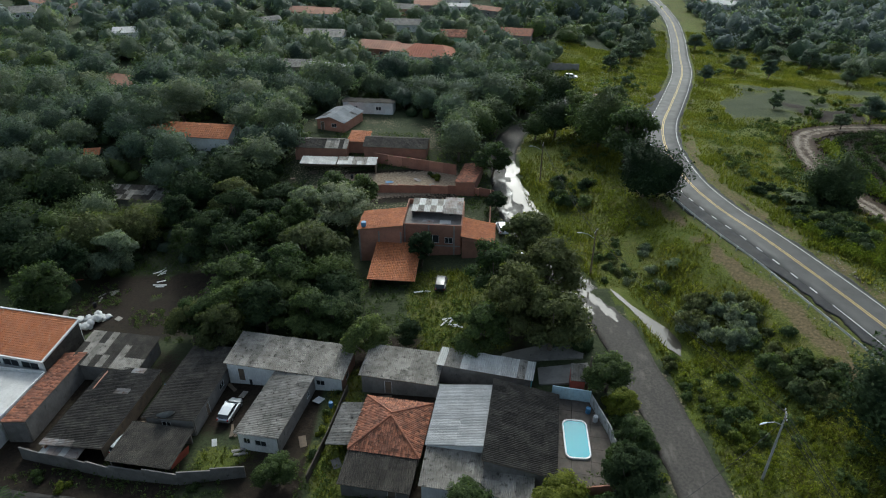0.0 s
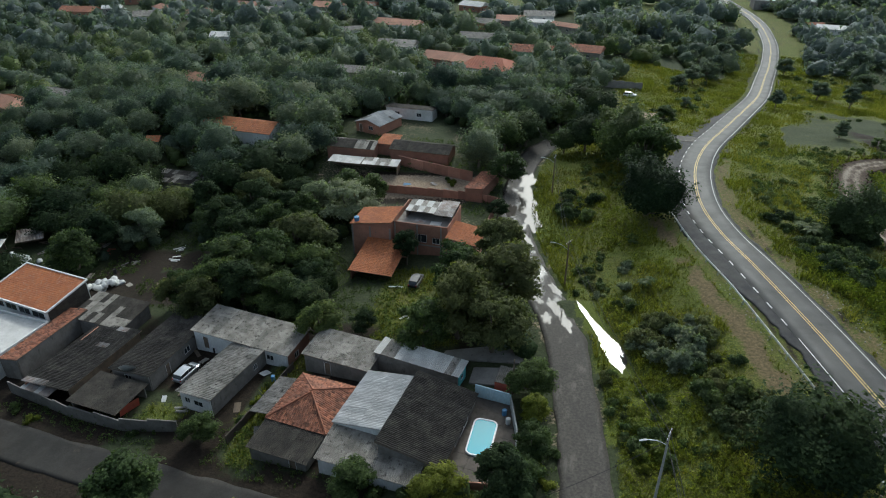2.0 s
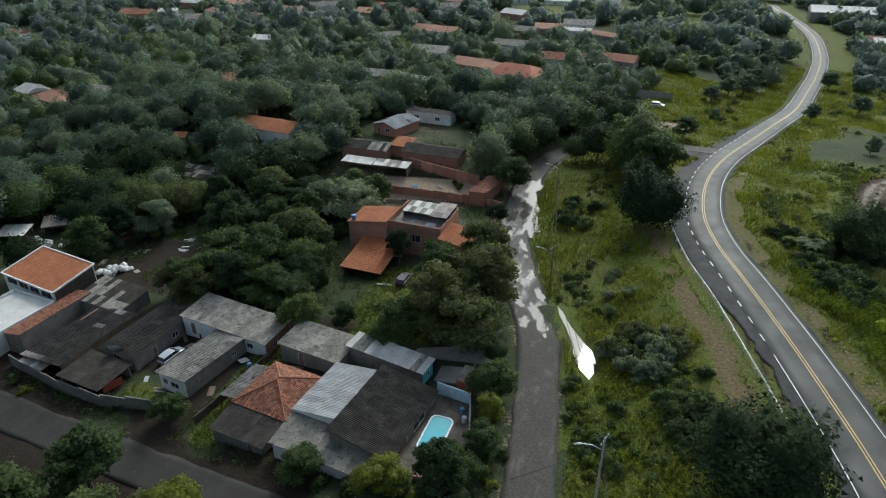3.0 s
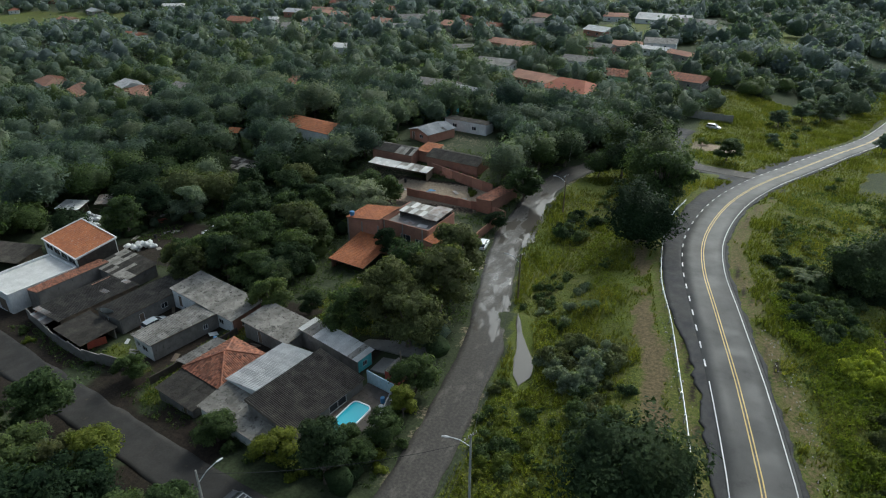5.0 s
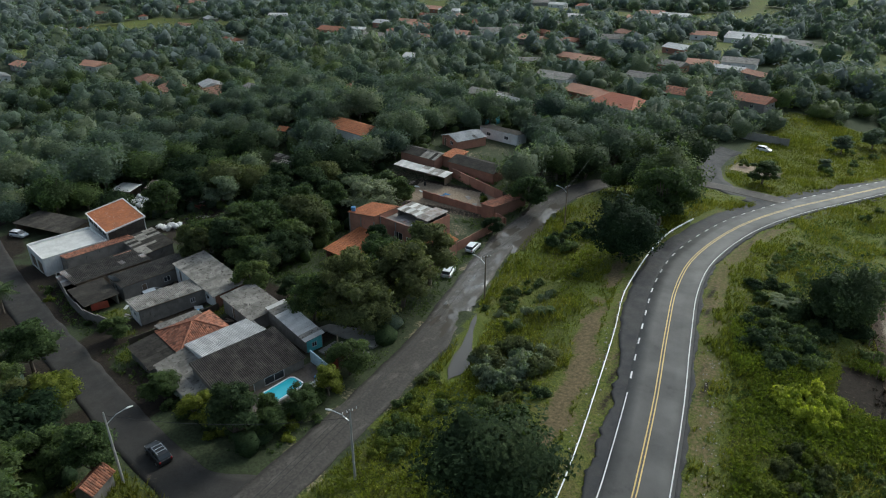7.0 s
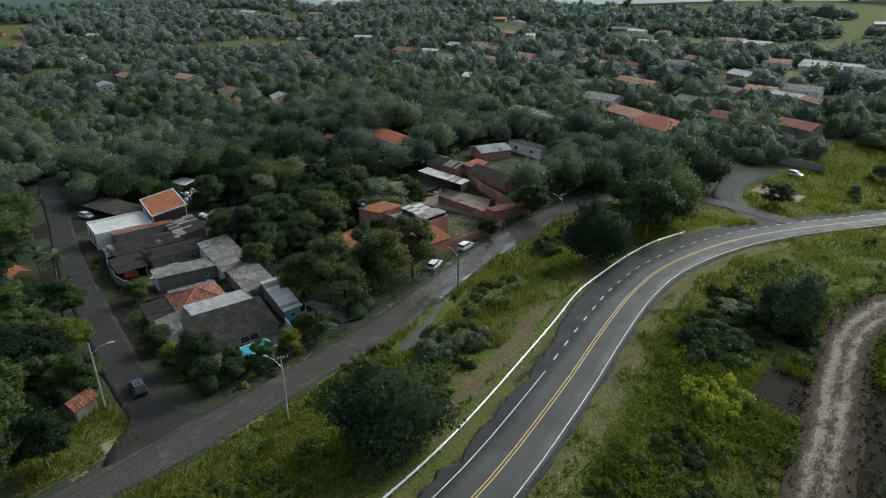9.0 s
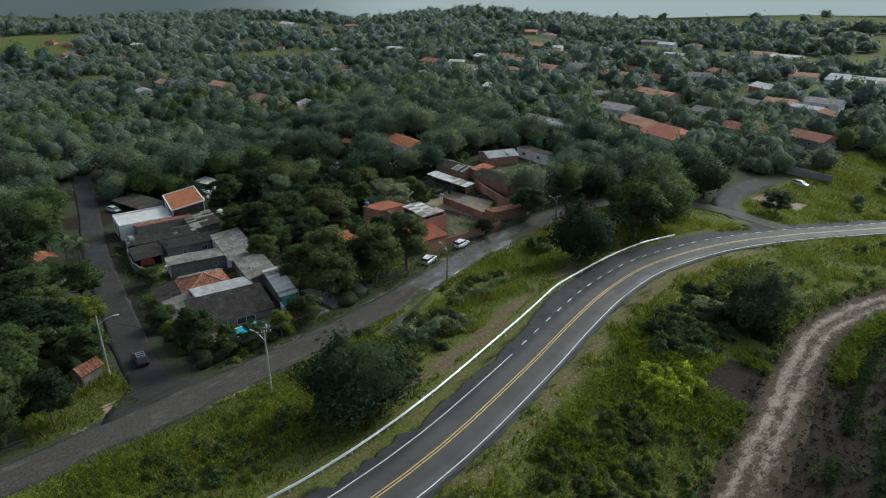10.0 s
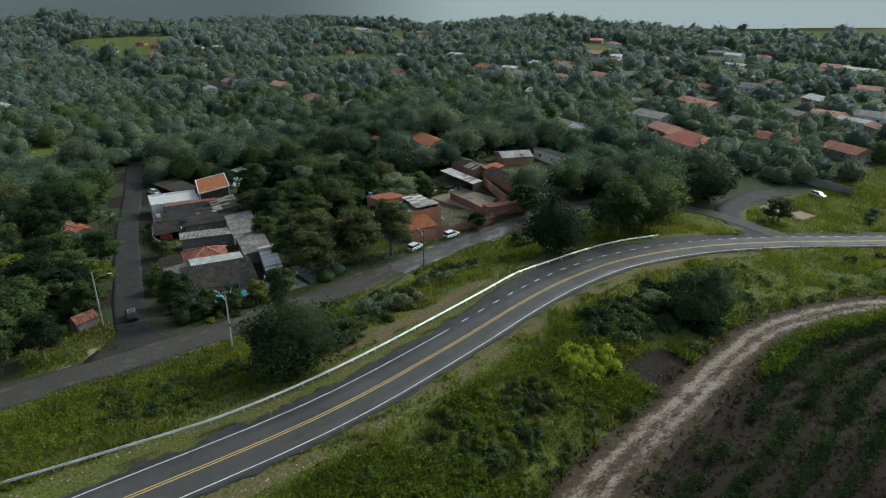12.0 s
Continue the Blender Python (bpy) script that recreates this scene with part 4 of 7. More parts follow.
def tree_meshes(seed, spread=5.0, low=4.0, high=10.0, n=36, per=230, size=0.36, broad=False):
    rng = np.random.default_rng(seed)
    c, r = crown_clumps(rng, n, spread, low, high)
    crown = quick_mesh("crown", *(canopy(rng, spread, low * 0.75, high + 0.8, 9, 18, per, size, 34) if broad else leaves(rng, c, r, per, size)), smooth_shade=True)
    geos = []
    lean = rng.normal(0, 0.35, 2)
    fork = low * 0.7
    geos.append(tube([(0, 0, -0.6), (lean[0] * 0.3, lean[1] * 0.3, fork * 0.5), (lean[0], lean[1], fork), (lean[0] * 1.3, lean[1] * 1.3, high * 0.75)], [0.34, 0.27, 0.22, 0.06]))
    for i in range(0, n, 3):
        e = c[i]
        m = (np.array([lean[0], lean[1], fork]) + e) / 2 + [0, 0, -0.3]
        geos.append(tube([(lean[0], lean[1], fork - 0.2), tuple(m), tuple(e)], [0.14, 0.09, 0.03], 5))
    v, f = join(*geos)
    trunk = bpy.data.meshes.new("trunk")
    trunk.from_pydata(v, [], f)
    trunk.materials.append(BARK)
    return trunk, crown


TREES = [tree_meshes(11), tree_meshes(12, 5.2, 3.4, 9.4, 32), tree_meshes(13, 4.6, 4.2, 11.0), tree_meshes(14, 5.4, 3.2, 8.4, 34), tree_meshes(15, 4.8, 2.6, 9.0), tree_meshes(16, 5.0, 3.0, 9.6, 26)]
TREES_FAR = [tree_meshes(s, 5.0, 3.0, 9.5, 18, 2300, 0.46, True) for s in (17, 18, 19, 20, 21, 22)]
TREES_DOME = [tree_meshes(s, 5.0, 1.0, 9.8, 24, 5200, 0.34, True) for s in (23, 24, 25)]
BUSHES = [quick_mesh("foliage", *leaves(np.random.default_rng(s), *crown_clumps(np.random.default_rng(s + 50), 9, 1.6, 0.2, 1.3), 110, 0.26, 3, 6), smooth_shade=True) for s in (31, 32, 33)]
SKIN = {}


def skinned(me, material):
    """The same mesh in another leaf colour."""
    key = (me.name, material.name)
    if key not in SKIN:
        c = me.copy()
        c.materials.clear()
        c.materials.append(material)
        SKIN[key] = c
    return SKIN[key]


TREE_WORDS = {"broad_leaves": "broadleaf tree with a dense green crown", "dark_leaves": "dark green broadleaf tree with a dense crown", "light_leaves": "light green tree with a loose crown", "haze_dark_wood_leaves": "dark broadleaf tree of the woods behind the village", "haze_pale_wood_leaves": "broadleaf tree of the woods behind the village, its green paled for haze", "haze_wood_leaves": "broadleaf tree of the thick woods behind the village", "mid_green_leaves": "green broadleaf tree with a rounded crown", "olive_leaves": "olive-green tree with a loose open crown", "grey_green_leaves": "grey-green tree with a loose crown"}


def tree(x, y, radius, height, k, material=None, label="", group="village trees", dome=False):
    material = material or LEAF
    kit = TREES_DOME if dome else TREES if x * x + (y - 60) ** 2 < 75 ** 2 or x > 30 else TREES_FAR
    trunk, crown = kit[k % len(kit)]
    ob = thing("tree", x, y, gz(x, y), (k * 67) % 360, label or TREE_WORDS[material.name], "tree", group)
    s = radius / 5.0, height / 11.0
    ob.scale = (s[0], s[0], s[1])
    part("trunk", trunk, None, ob)
    part("crown", skinned(crown, material), None, ob)
    return ob


def bush(x, y, radius, k, material=None, label="rounded leafy shrub on the rough bank", group="roadside shrubs", tall=1.0):
    ob = thing("bush", x, y, gz(x, y) - 0.1, (k * 83) % 360, label, "shrub", group)
    s = radius / 1.6
    ob.scale = (s, s, s * tall)
    part("foliage", skinned(BUSHES[k % 3], material or LEAF), None, ob)
    return ob

# ---- the row of houses by the side street ----
ROT = -9.5
house_a = building("house", -60.4, 73.4, 13.6, 7.6, -12, 5.0, ("mono", "S", 1.3), PLASTER, TILE_ORANGE, "two-storey white house with a new orange tiled roof", holes={"S": [(0.8, 3.6, 3.4, 4.6), (4.0, 6.6, 3.4, 4.6), (7.0, 9.6, 3.4, 4.6), (10.0, 12.8, 3.4, 4.6)], "E": [(3, 4.4, 1.0, 2.2)]}, cover_kind="tile", over=0.25, trim=PLASTER, frame_mat=METAL, skin={"E": SHEET_DARK})
for sx in (-1, 1):
    part("verge_trim", slab([(sx * 6.98 - 0.14, -4.1, 5.1), (sx * 6.98 + 0.14, -4.1, 5.1), (sx * 6.98 + 0.14, 4.1, 6.5), (sx * 6.98 - 0.14, 4.1, 6.5)], -0.14), PLASTER, house_a, "white roof edging")
for yy, zz in ((-4.05, 5.1), (4.05, 6.48)):
    part("verge_trim", box(-7.0, 7.0, yy - 0.12, yy + 0.12, zz, zz + 0.14), PLASTER, house_a, "white roof edging")
building("house_annex", -59.7, 62.3, 9.4, 12, -8, 3.6, ("flat", 0.45), PLASTER, SHEET_WHITE, "white flat-roofed annex with a low parapet", "house", holes={"S": [(1, 4, 0, 2.6), (5, 8, 0, 2.6)]}, frame_mat=METAL)
building("outbuilding", -52.6, 65, 3.2, 13.2, -6.6, 3.0, ("mono", "W", 0.45), RENDER_GREY, TILE_OLD, "long narrow cement outbuilding under red clay tiles", "outbuilding", cover_kind="tile", over=0.12)
building("shed", -46.6, 72, 9.8, 6, -8, 2.5, ("mono", "S", 0.5), RENDER_GREY, SHEET_DARK, "old shed under dark and faded grey corrugated sheets", "shed", odd=SHEET_GREY, odd_share=0.4)
building("shed", -43.3, 61.5, 7.4, 13.5, -8, 2.3, ("mono", "W", 0.4), WOOD, SHEET_DARK, "patched shed under black sheets", "shed", odd=SHEET_RUST, odd_share=0.05, walls="NEW")
building("shed", -45.2, 56.2, 4.4, 4.2, -10, 2.0, ("mono", "S", 0.3), WOOD, SHEET_RUST, "small shed under rusty pale metal sheets", "shed", odd=SHEET_WHITE, odd_share=0.5, walls="W", sheet_w=0.8)
building("house", -32.7, 64.8, 6.2, 13.4, -8, 2.5, ("mono", "W", 0.4), RENDER_GREY, SHEET_DARK, "low cement house under dark mossy sheets", holes={"S": [(2, 3.2, 1.0, 2.0)], "E": [(3, 3.9, 0, 2.1), (7, 8.2, 1.0, 2.0)]})
building("carport", -34.6, 54.4, 7.4, 5.2, -9, 2.2, ("mono", "S", 0.2), RENDER_GREY, SHEET_DARK, "low carport under dark corrugated sheets", "carport", walls="NW")
building("house", -20.5, 68.2, 16, 5.4, -11, 2.9, ("mono", "S", 0.5), BRICK, SHEET_GREY, "brick house with a white front under pale grey sheets", skin={"S": PLASTER}, holes={"S": [(1.4, 2.4, 0, 2.1), (12.5, 13.7, 1.1, 2.0)], "E": [(1.5, 2.5, 1.0, 2.0)]})
building("house_wing", -20.5, 60.0, 5.0, 11.2, -13, 2.6, ("mono", "W", 0.35), RENDER_GREY, SHEET_GREY, "long cement wing with a white front under grey sheets", holes={"E": [(8.2, 9.0, 1.1, 2.0)]}, walls="NEW")
building("house", -5.2, 65.3, 9.6, 5, -11, 2.6, ("mono", "S", 0.45), RENDER_GREY, SHEET_GREY, "cement house under grey corrugated fibre sheets", holes={"S": [(3, 4, 0, 2.0)]})
building("shed", 5.6, 64.6, 12, 2.6, -14, 2.5, ("mono", "S", 0.25), RENDER_GREY, SHEET_WHITE, "long narrow shed under pale sheets with a turquoise end wall", "shed", holes={"E": [(0.8, 1.6, 1.1, 1.9)]}, over=0.25, odd=SHEET_GREY, odd_share=0.3, skin={"E": TEAL_WALL})
building("house", -5.9, 55.3, 7.4, 7.8, ROT, 2.3, ("hip", 1.75), RENDER_GREY, TILE_OLD, "small house with an old clay-tiled hip roof", cover_kind="tile", over=0.45)
building("lean_to", -7.0, 49.3, 7.4, 4.4, ROT, 1.75, ("mono", "S", 0.5), RENDER_GREY, SHEET_DARK, "cement lean-to under dark corrugated sheets", "lean-to", holes={"S": [(5.2, 6.2, 0, 1.7)]}, z=gz(-7, 47.5))
building("lean_to", -11.3, 56.3, 2.6, 6.2, ROT, 1.9, ("mono", "W", 0.35), RENDER_GREY, SHEET_GREY, "narrow side lean-to under grey sheets", "lean-to", walls="N")
# the corner house with the pool
building("house", 2.3, 55.2, 6.4, 9.4, ROT, 3.1, ("mono", "W", 0.95), PLASTER, SHEET_WHITE, "corner house wing under pale metal sheets", over=0.2, sheet_l=3.4, sheet_w=1.0)
building("house_wing", 9.2, 53.4, 7.4, 12.2, ROT, 2.4, ("mono", "E", 1.2), RENDER_GREY, SHEET_DARK, "large house wing under black mossy corrugated sheets", holes={"E": [(2, 4.5, 0, 2.1), (6, 9, 0.9, 2.1)]}, sheet_w=0.95, sheet_l=1.8, over=0.3)
building("lean_to", 3.9, 48.0, 11.4, 4.8, ROT, 2.1, ("mono", "S", 0.75), PLASTER, SHEET_GREY, "front veranda under pale grey corrugated sheets", "lean-to", sheet_w=0.95, z=gz(3.6, 48.1) - 0.1)

yz = gz(18.5, 53) + 0.08
OLD_FENCE = surface("mossy_fence", (0.07, 0.055, 0.042), (0.045, 0.038, 0.03), (0.03, 0.035, 0.022), big=0.8, fine=7, rough=0.95)
OLD_PLASTER = surface("dirty_plaster", (0.45, 0.45, 0.43), (0.32, 0.32, 0.3), (0.16, 0.15, 0.13), big=0.7, fine=5, rough=0.9, stretch=(1, 1, 0.4), stain_at=0.52)
YARD_SLAB = surface("stained_concrete", (0.115, 0.093, 0.074), (0.07, 0.058, 0.047), (0.035, 0.031, 0.026), big=0.8, fine=6, rough=0.85, vary=0.12)
yard = thing("pool_yard", 16, 53, yz, ROT, "stained concrete pool terrace", "terrace")
for i in range(3):
    for j in range(7):
        part("paving_slab", slab([(-3.3 + i * 2.2, -6.6 + j * 1.9, 0.0), (-1.13 + i * 2.2, -6.6 + j * 1.9, 0), (-1.13 + i * 2.2, -4.73 + j * 1.9, 0), (-3.3 + i * 2.2, -4.73 + j * 1.9, 0)], 0.9), YARD_SLAB, yard)


def rounded(w, d, r, n=6):
    out = []
    for sx, sy, a0 in ((1, 1, 0), (-1, 1, 90), (-1, -1, 180), (1, -1, 270)):
        for k in range(n + 1):
            a = radians(a0 + 90 * k / n)
            out.append((sx * (w / 2 - r) + r * math.cos(a), sy * (d / 2 - r) + r * math.sin(a)))
    return out


def ring(outer, inner, z0, z1, zi):
    n = len(outer)
    v = [(*p, z0) for p in outer] + [(*p, z1) for p in outer] + [(*p, z1) for p in inner] + [(*p, zi) for p in inner]
    f = [(a * n + i, a * n + (i + 1) % n, (a + 1) * n + (i + 1) % n, (a + 1) * n + i) for a in range(3) for i in range(n)]
    return v, f


pool = thing("swimming_pool", 15.45, 53.3, yz, -4, "small blue fibreglass swimming pool full of water", "pool")
part("rim", ring(rounded(2.9, 5.9, 0.8), rounded(2.58, 5.56, 0.66), 0.0, 0.22, 0.02), POOL_RIM, pool, "white moulded rim")
part("shell", ([(*p, 0.03) for p in rounded(2.6, 5.58, 0.66)], [tuple(range(28))]), POOL_SHELL, pool)
part("water", ([(*p, 0.14) for p in rounded(2.59, 5.57, 0.66)], [tuple(range(28))]), POOL_WATER, pool, "still blue water")
free_wall("yard_wall", [(13.6, 60.4), (18.2, 59.4)], 2.0, BLUE_WALL, "pale blue painted yard wall by the pool")
free_wall("yard_wall", [(18.2, 59.2), (19.4, 54), (19.6, 49.6), (18.4, 46.2)], 1.5, OLD_PLASTER, "white rendered yard wall along the road side")
free_wall("yard_wall", [(18.2, 46.2), (12.5, 45.6)], 1.4, BRICK, "low brick yard wall among shrubs")
building("shed", 17.0, 62.2, 1.6, 2.6, ROT, 2.2, ("mono", "S", 0.2), RED_PAINT, SHEET_GREY, "small red-painted hut beside the yard", "hut", over=0.1)


def plate(name, pts, material, label, category, lift=0.24, thick=0.6):
    x0, y0 = pts[0]
    z0 = gz(x0, y0)
    ob = thing(name, x0, y0, z0, 0, label, category)
    part("slab", slab([(x - x0, y - y0, gz(x, y) - z0 + lift) for x, y in pts], thick), material, ob)
    return ob


plate("concrete_apron", [(7.5, 67.6), (18.8, 67.4), (19.6, 70.8), (15, 70.9), (8.2, 69.3)], CONCRETE, "cracked concrete driveway apron", "driveway")
plate("concrete_apron", [(12.4, 62.9), (19.4, 62.6), (19.2, 66.4), (12.6, 66.0)], CONCRETE, "cracked concrete slab beside the sheds", "driveway")
free_wall("boundary_wall", [(-51.5, 55.6), (-38.6, 51.8), (-30.1, 50.3), (-22.5, 50.9)], 1.9, RENDER_GREY, "stained cement street wall of the yards")
free_wall("boundary_wall", [(-15.2, 49.6), (-13.6, 57), (-12.4, 64)], 1.2, OLD_FENCE, "dark weathered fence wall of a narrow grassy yard")
free_wall("boundary_wall", [(-47.6, 54.8), (-46.6, 61), (-45.8, 68)], 2.6, BRICK, "tall bare brick wall between yards")
free_wall("boundary_wall", [(-1.4, 62), (10, 59.8)], 2.2, RENDER_GREY, "dark cement wall behind the corner house")
free_wall("garden_wall", [(-26, 37.2), (-17.4, 35.4), (-10.2, 34.4), (-0.4, 32.9), (6, 32)], 1.1, OLD_FENCE, "low mossy garden wall along the side street")
wf = thing("front_wall", -21.8, 54.6, gz(-21.8, 54.6), -13, "white front wall with barred windows", "wall")
fw = part("wall", wall_run(-2.5, 0, 2.5, 0, 2.55, [(0.6, 1.5, 1.0, 1.9), (2.1, 3.6, 1.0, 1.9)]), PLASTER, wf)
for hole in ((0.6, 1.5, 1.0, 1.9), (2.1, 3.6, 1.0, 1.9)):
    opening(fw, -2.5, 0, 2.5, 0, hole, METAL)

# ---- the brick house and the yards behind it ----
BR = -5
bh = building("brick_house", -10.6, 101.2, 7.4, 6.6, BR, 6.7, ("mono", "W", 1.1), BRICK, TILE_ORANGE, "unplastered two-storey brick house under a sloping orange tiled roof", holes={"W": [(2, 3.2, 4.6, 5.8)]}, z=-1.4, cover_kind="tile", over=0.25)
terrace_house = building("brick_house", -1.6, 103.2, 10.2, 9.5, BR, 6.2, ("flat", 1.0), BRICK, CONCRETE, "unplastered brick house with a walled roof terrace", holes={"S": [(1.0, 2.2, 1.0, 2.2), (4.2, 6.4, 3.6, 5.2), (7.4, 8.8, 3.6, 4.8)]}, z=-1.0)
building("roof_shelter", -2.2, 104.6, 6.2, 4.2, BR, 1.4, ("mono", "S", 0.15), RENDER_GREY, SHEET_GREY, "grey sheet shelter on a roof terrace", "shelter", walls="NW", z=5.2, odd=SHEET_WHITE, odd_share=0.3, over=0.2)
building("brick_house_wing", 6.2, 99.6, 5.2, 6.4, BR, 4.4, ("mono", "E", 0.9), BRICK, TILE_ORANGE, "brick house wing with a sloping orange tiled roof", cover_kind="tile", over=0.3, z=-0.4)
building("porch", -8.0, 92.8, 7.2, 9.2, BR, 2.5, ("mono", "S", 1.3), BRICK, TILE_ORANGE, "low brick porch under an orange tiled roof", "porch", cover_kind="tile", over=0.35, z=-0.9, walls="WN")
building("roof_shelter", 1.9, 104.2, 3.0, 5.6, BR, 1.5, ("mono", "S", 0.2), RENDER_GREY, SHEET_RUST, "dark rusty sheet shelter on a roof terrace", "shelter", walls="N", z=5.2, over=0.15)
for px in (-14.2, -10.0, -5.6):
    part("pilaster", box(px + 9.4, px + 9.66, -4.9, -4.78, -0.5, 7.1), CONCRETE, terrace_house)
part("tie_beam", box(-5.0, 5.0, -4.88, -4.78, 3.0, 3.24), CONCRETE, terrace_house, "grey concrete beam along the brick front")
for k, px in enumerate((-3.6, -0.2, 3.6)):
    part("pilaster", box(px - 0.14, px + 0.14, -3.46, -3.3, -0.5, 6.6), CONCRETE, bh)
for k, (px, py, tone) in enumerate(((-2.6, 101.4, SHEET_RUST), (0.4, 101.0, SHEET_WHITE), (2.0, 104.4, SHEET_DARK), (-4.4, 105.6, SHEET_RUST))):
    loose = thing("loose_sheet", px, py, 5.24, 17 * k - 20, "loose corrugated sheet lying on a brick roof terrace", "sheet")
    part("sheet_panel", slab([(-1.0, -0.6, 0.02), (1.0, -0.6, 0.02), (1.0, 0.6, 0.1), (-1.0, 0.6, 0.1)], 0.03), tone, loose)
free_wall("boundary_wall", [(-16.5, 125.2), (-6, 123.6), (4.4, 121.6), (10.2, 119.0)], 1.8, BRICK, "bare brick wall round a dirt yard")
free_wall("boundary_wall", [(-15.6, 136.2), (-6, 133), (2.8, 129.8)], 2.4, BRICK, "bare brick wall along a dirt yard")
free_wall("boundary_wall", [(8.0, 100), (8.8, 108), (9.6, 119)], 1.9, BRICK, "bare brick street wall")
building("shed", -27.6, 134.0, 7.6, 3.0, -4, 2.2, ("mono", "S", 0.3), WOOD, SHEET_WHITE, "open shed under pale metal sheets", "shed", walls="N", over=0.2)
building("shed", -19.0, 133.4, 8.2, 3.0, -2, 2.1, ("mono", "S", 0.3), WOOD, SHEET_GREY, "open shed under grey corrugated sheets", "shed", walls="NE", over=0.2, odd=SHEET_WHITE, odd_share=0.4)
building("house", -27.6, 140.4, 11.6, 5.4, -4, 2.5, ("gable", "x", 0.8), BRICK, SHEET_DARK, "low brick house under dark sheets", odd=SHEET_GREY, odd_share=0.15)
building("house", -10.6, 140.2, 14, 6.0, -6, 2.5, ("gable", "x", 0.9), BRICK, SHEET_DARK, "low brick house under black sheets")
building("house", -19.4, 142.6, 4.2, 4.6, -6, 2.4, ("mono", "S", 0.6), BRICK, TILE_ORANGE, "little brick house with an orange tiled roof", cover_kind="tile")
building("outbuilding", 5.6, 125.6, 3.8, 9.6, -14, 2.3, ("mono", "W", 0.5), BRICK, TILE_OLD, "brick outbuilding with red clay tiles", "outbuilding", cover_kind="tile", over=0.2)
building("house", -25.8, 156.2, 7.4, 9.4, -22, 2.5, ("gable", "y", 1.0), BRICK, SHEET_WHITE, "brick house under pale grey sheets with an open porch", holes={"S": [(1, 2, 0, 2.1), (4, 5.4, 1, 2)]}, odd=SHEET_GREY, odd_share=0.1)
building("house", -19.5, 166.6, 13, 4.4, -6, 2.6, ("mono", "N", 0.5), PLASTER, SHEET_DARK, "long white house under a dark sheet roof", holes={"S": [(2.4, 3.8, 1, 2), (8.6, 10, 1, 2)]})
building("shed", -32.8, 179.6, 5.0, 5.2, -20, 2.2, ("mono", "S", 0.5), TEAL_WALL, SHEET_GREY, "small shed with turquoise walls", "shed")
building("house", -59.0, 146.6, 20, 8.2, -8, 2.4, ("gable", "x", 1.7), PLASTER, TILE_ORANGE, "long house with an orange tiled roof among trees", cover_kind="tile", col=0.5, row=0.7)
building("shed", -43.6, 151.6, 6.4, 4.4, -8, 2.2, ("mono", "S", 0.4), PLASTER, SHEET_GREY, "shed under grey sheets behind a long house", "shed")
building("shed", -67.4, 126.6, 16.4, 5.2, -3, 2.3, ("mono", "S", 0.5), RENDER_GREY, SHEET_GREY, "long shed under old grey and brown sheets", "shed", odd=SHEET_DARK, odd_share=0.55)
building("shed", -80, 139, 3.0, 3.0, 10, 2.3, ("gable", "x", 0.8), WOOD, TILE_ORANGE, "small hut with an orange tiled roof", "hut", cover_kind="tile", col=0.5, row=0.7)
building("shed", -80.6, 68.4, 15.5, 6.4, 14, 2.2, ("mono", "S", 0.3), WOOD, SHEET_DARK, "low dark shed beside a white house", "shed", walls="NEW")
building("shed", -88, 91, 5.2, 4.0, 20, 2.3, ("mono", "S", 0.3), WOOD, SHEET_WHITE, "open scrap shed under white sheets", "shed", walls="N")
building("shed", -83, 97, 4.4, 4.4, 35, 2.4, ("mono", "S", 0.3), WOOD, SHEET_RUST, "open scrap shed under rusty sheets", "shed", walls="N")
building("house", 6.2, 251.6, 20, 9, -6, 2.3, ("gable", "x", 1.7), GREEN_WALL, TILE_OLD, "long house with pale green walls under brown tiles", cover_kind="tile", col=0.5, row=0.7, holes={"S": [(3, 4.4, 1, 2), (12, 13.4, 1, 2)]})
building("brick_house", -32.8, 194.6, 15, 8, -17, 3.4, ("gable", "x", 1.7), BRICK, SHEET_WHITE, "brick house with a pale gable roof among trees", holes={"S": [(3, 4.4, 1, 2), (9, 10.4, 1, 2)]})
# houses south of the side street
building("house", -56.2, 32.2, 12.5, 9, 8, 2.8, ("hip", 1.9), PLASTER, TILE_OLD, "house with a brown clay-tiled hip roof in a garden", cover_kind="tile", col=0.4, row=0.6, holes={"E": [(2, 3.4, 1, 2)], "N": [(4, 5.4, 1, 2)]})
building("shelter", -50.6, 38.2, 3.6, 3.4, 8, 2.2, ("gable", "x", 0.7), PLASTER, TILE_ORANGE, "garden shelter with orange tiles", "shelter", cover_kind="tile", walls="S")
building("hut", 12.2, 30.2, 1.9, 3.2, 24, 2.2, ("gable", "y", 0.8), RENDER_GREY, TILE_OLD, "small roadside hut with a clay-tiled roof", "hut", cover_kind="tile", over=0.3)

# ---- houses farther off ----
FAR_ROOFS = {"t": (TILE_FADED_HAZE, "orange tiled roof, faded and paled for haze"), "o": (TILE_OLD, "brown clay-tiled roof"), "g": (SHEET_GREY, "grey sheet roof"), "w": (SHEET_WHITE, "pale sheet roof"), "r": (TILE_RED, "broad red-orange tiled hip roof")}


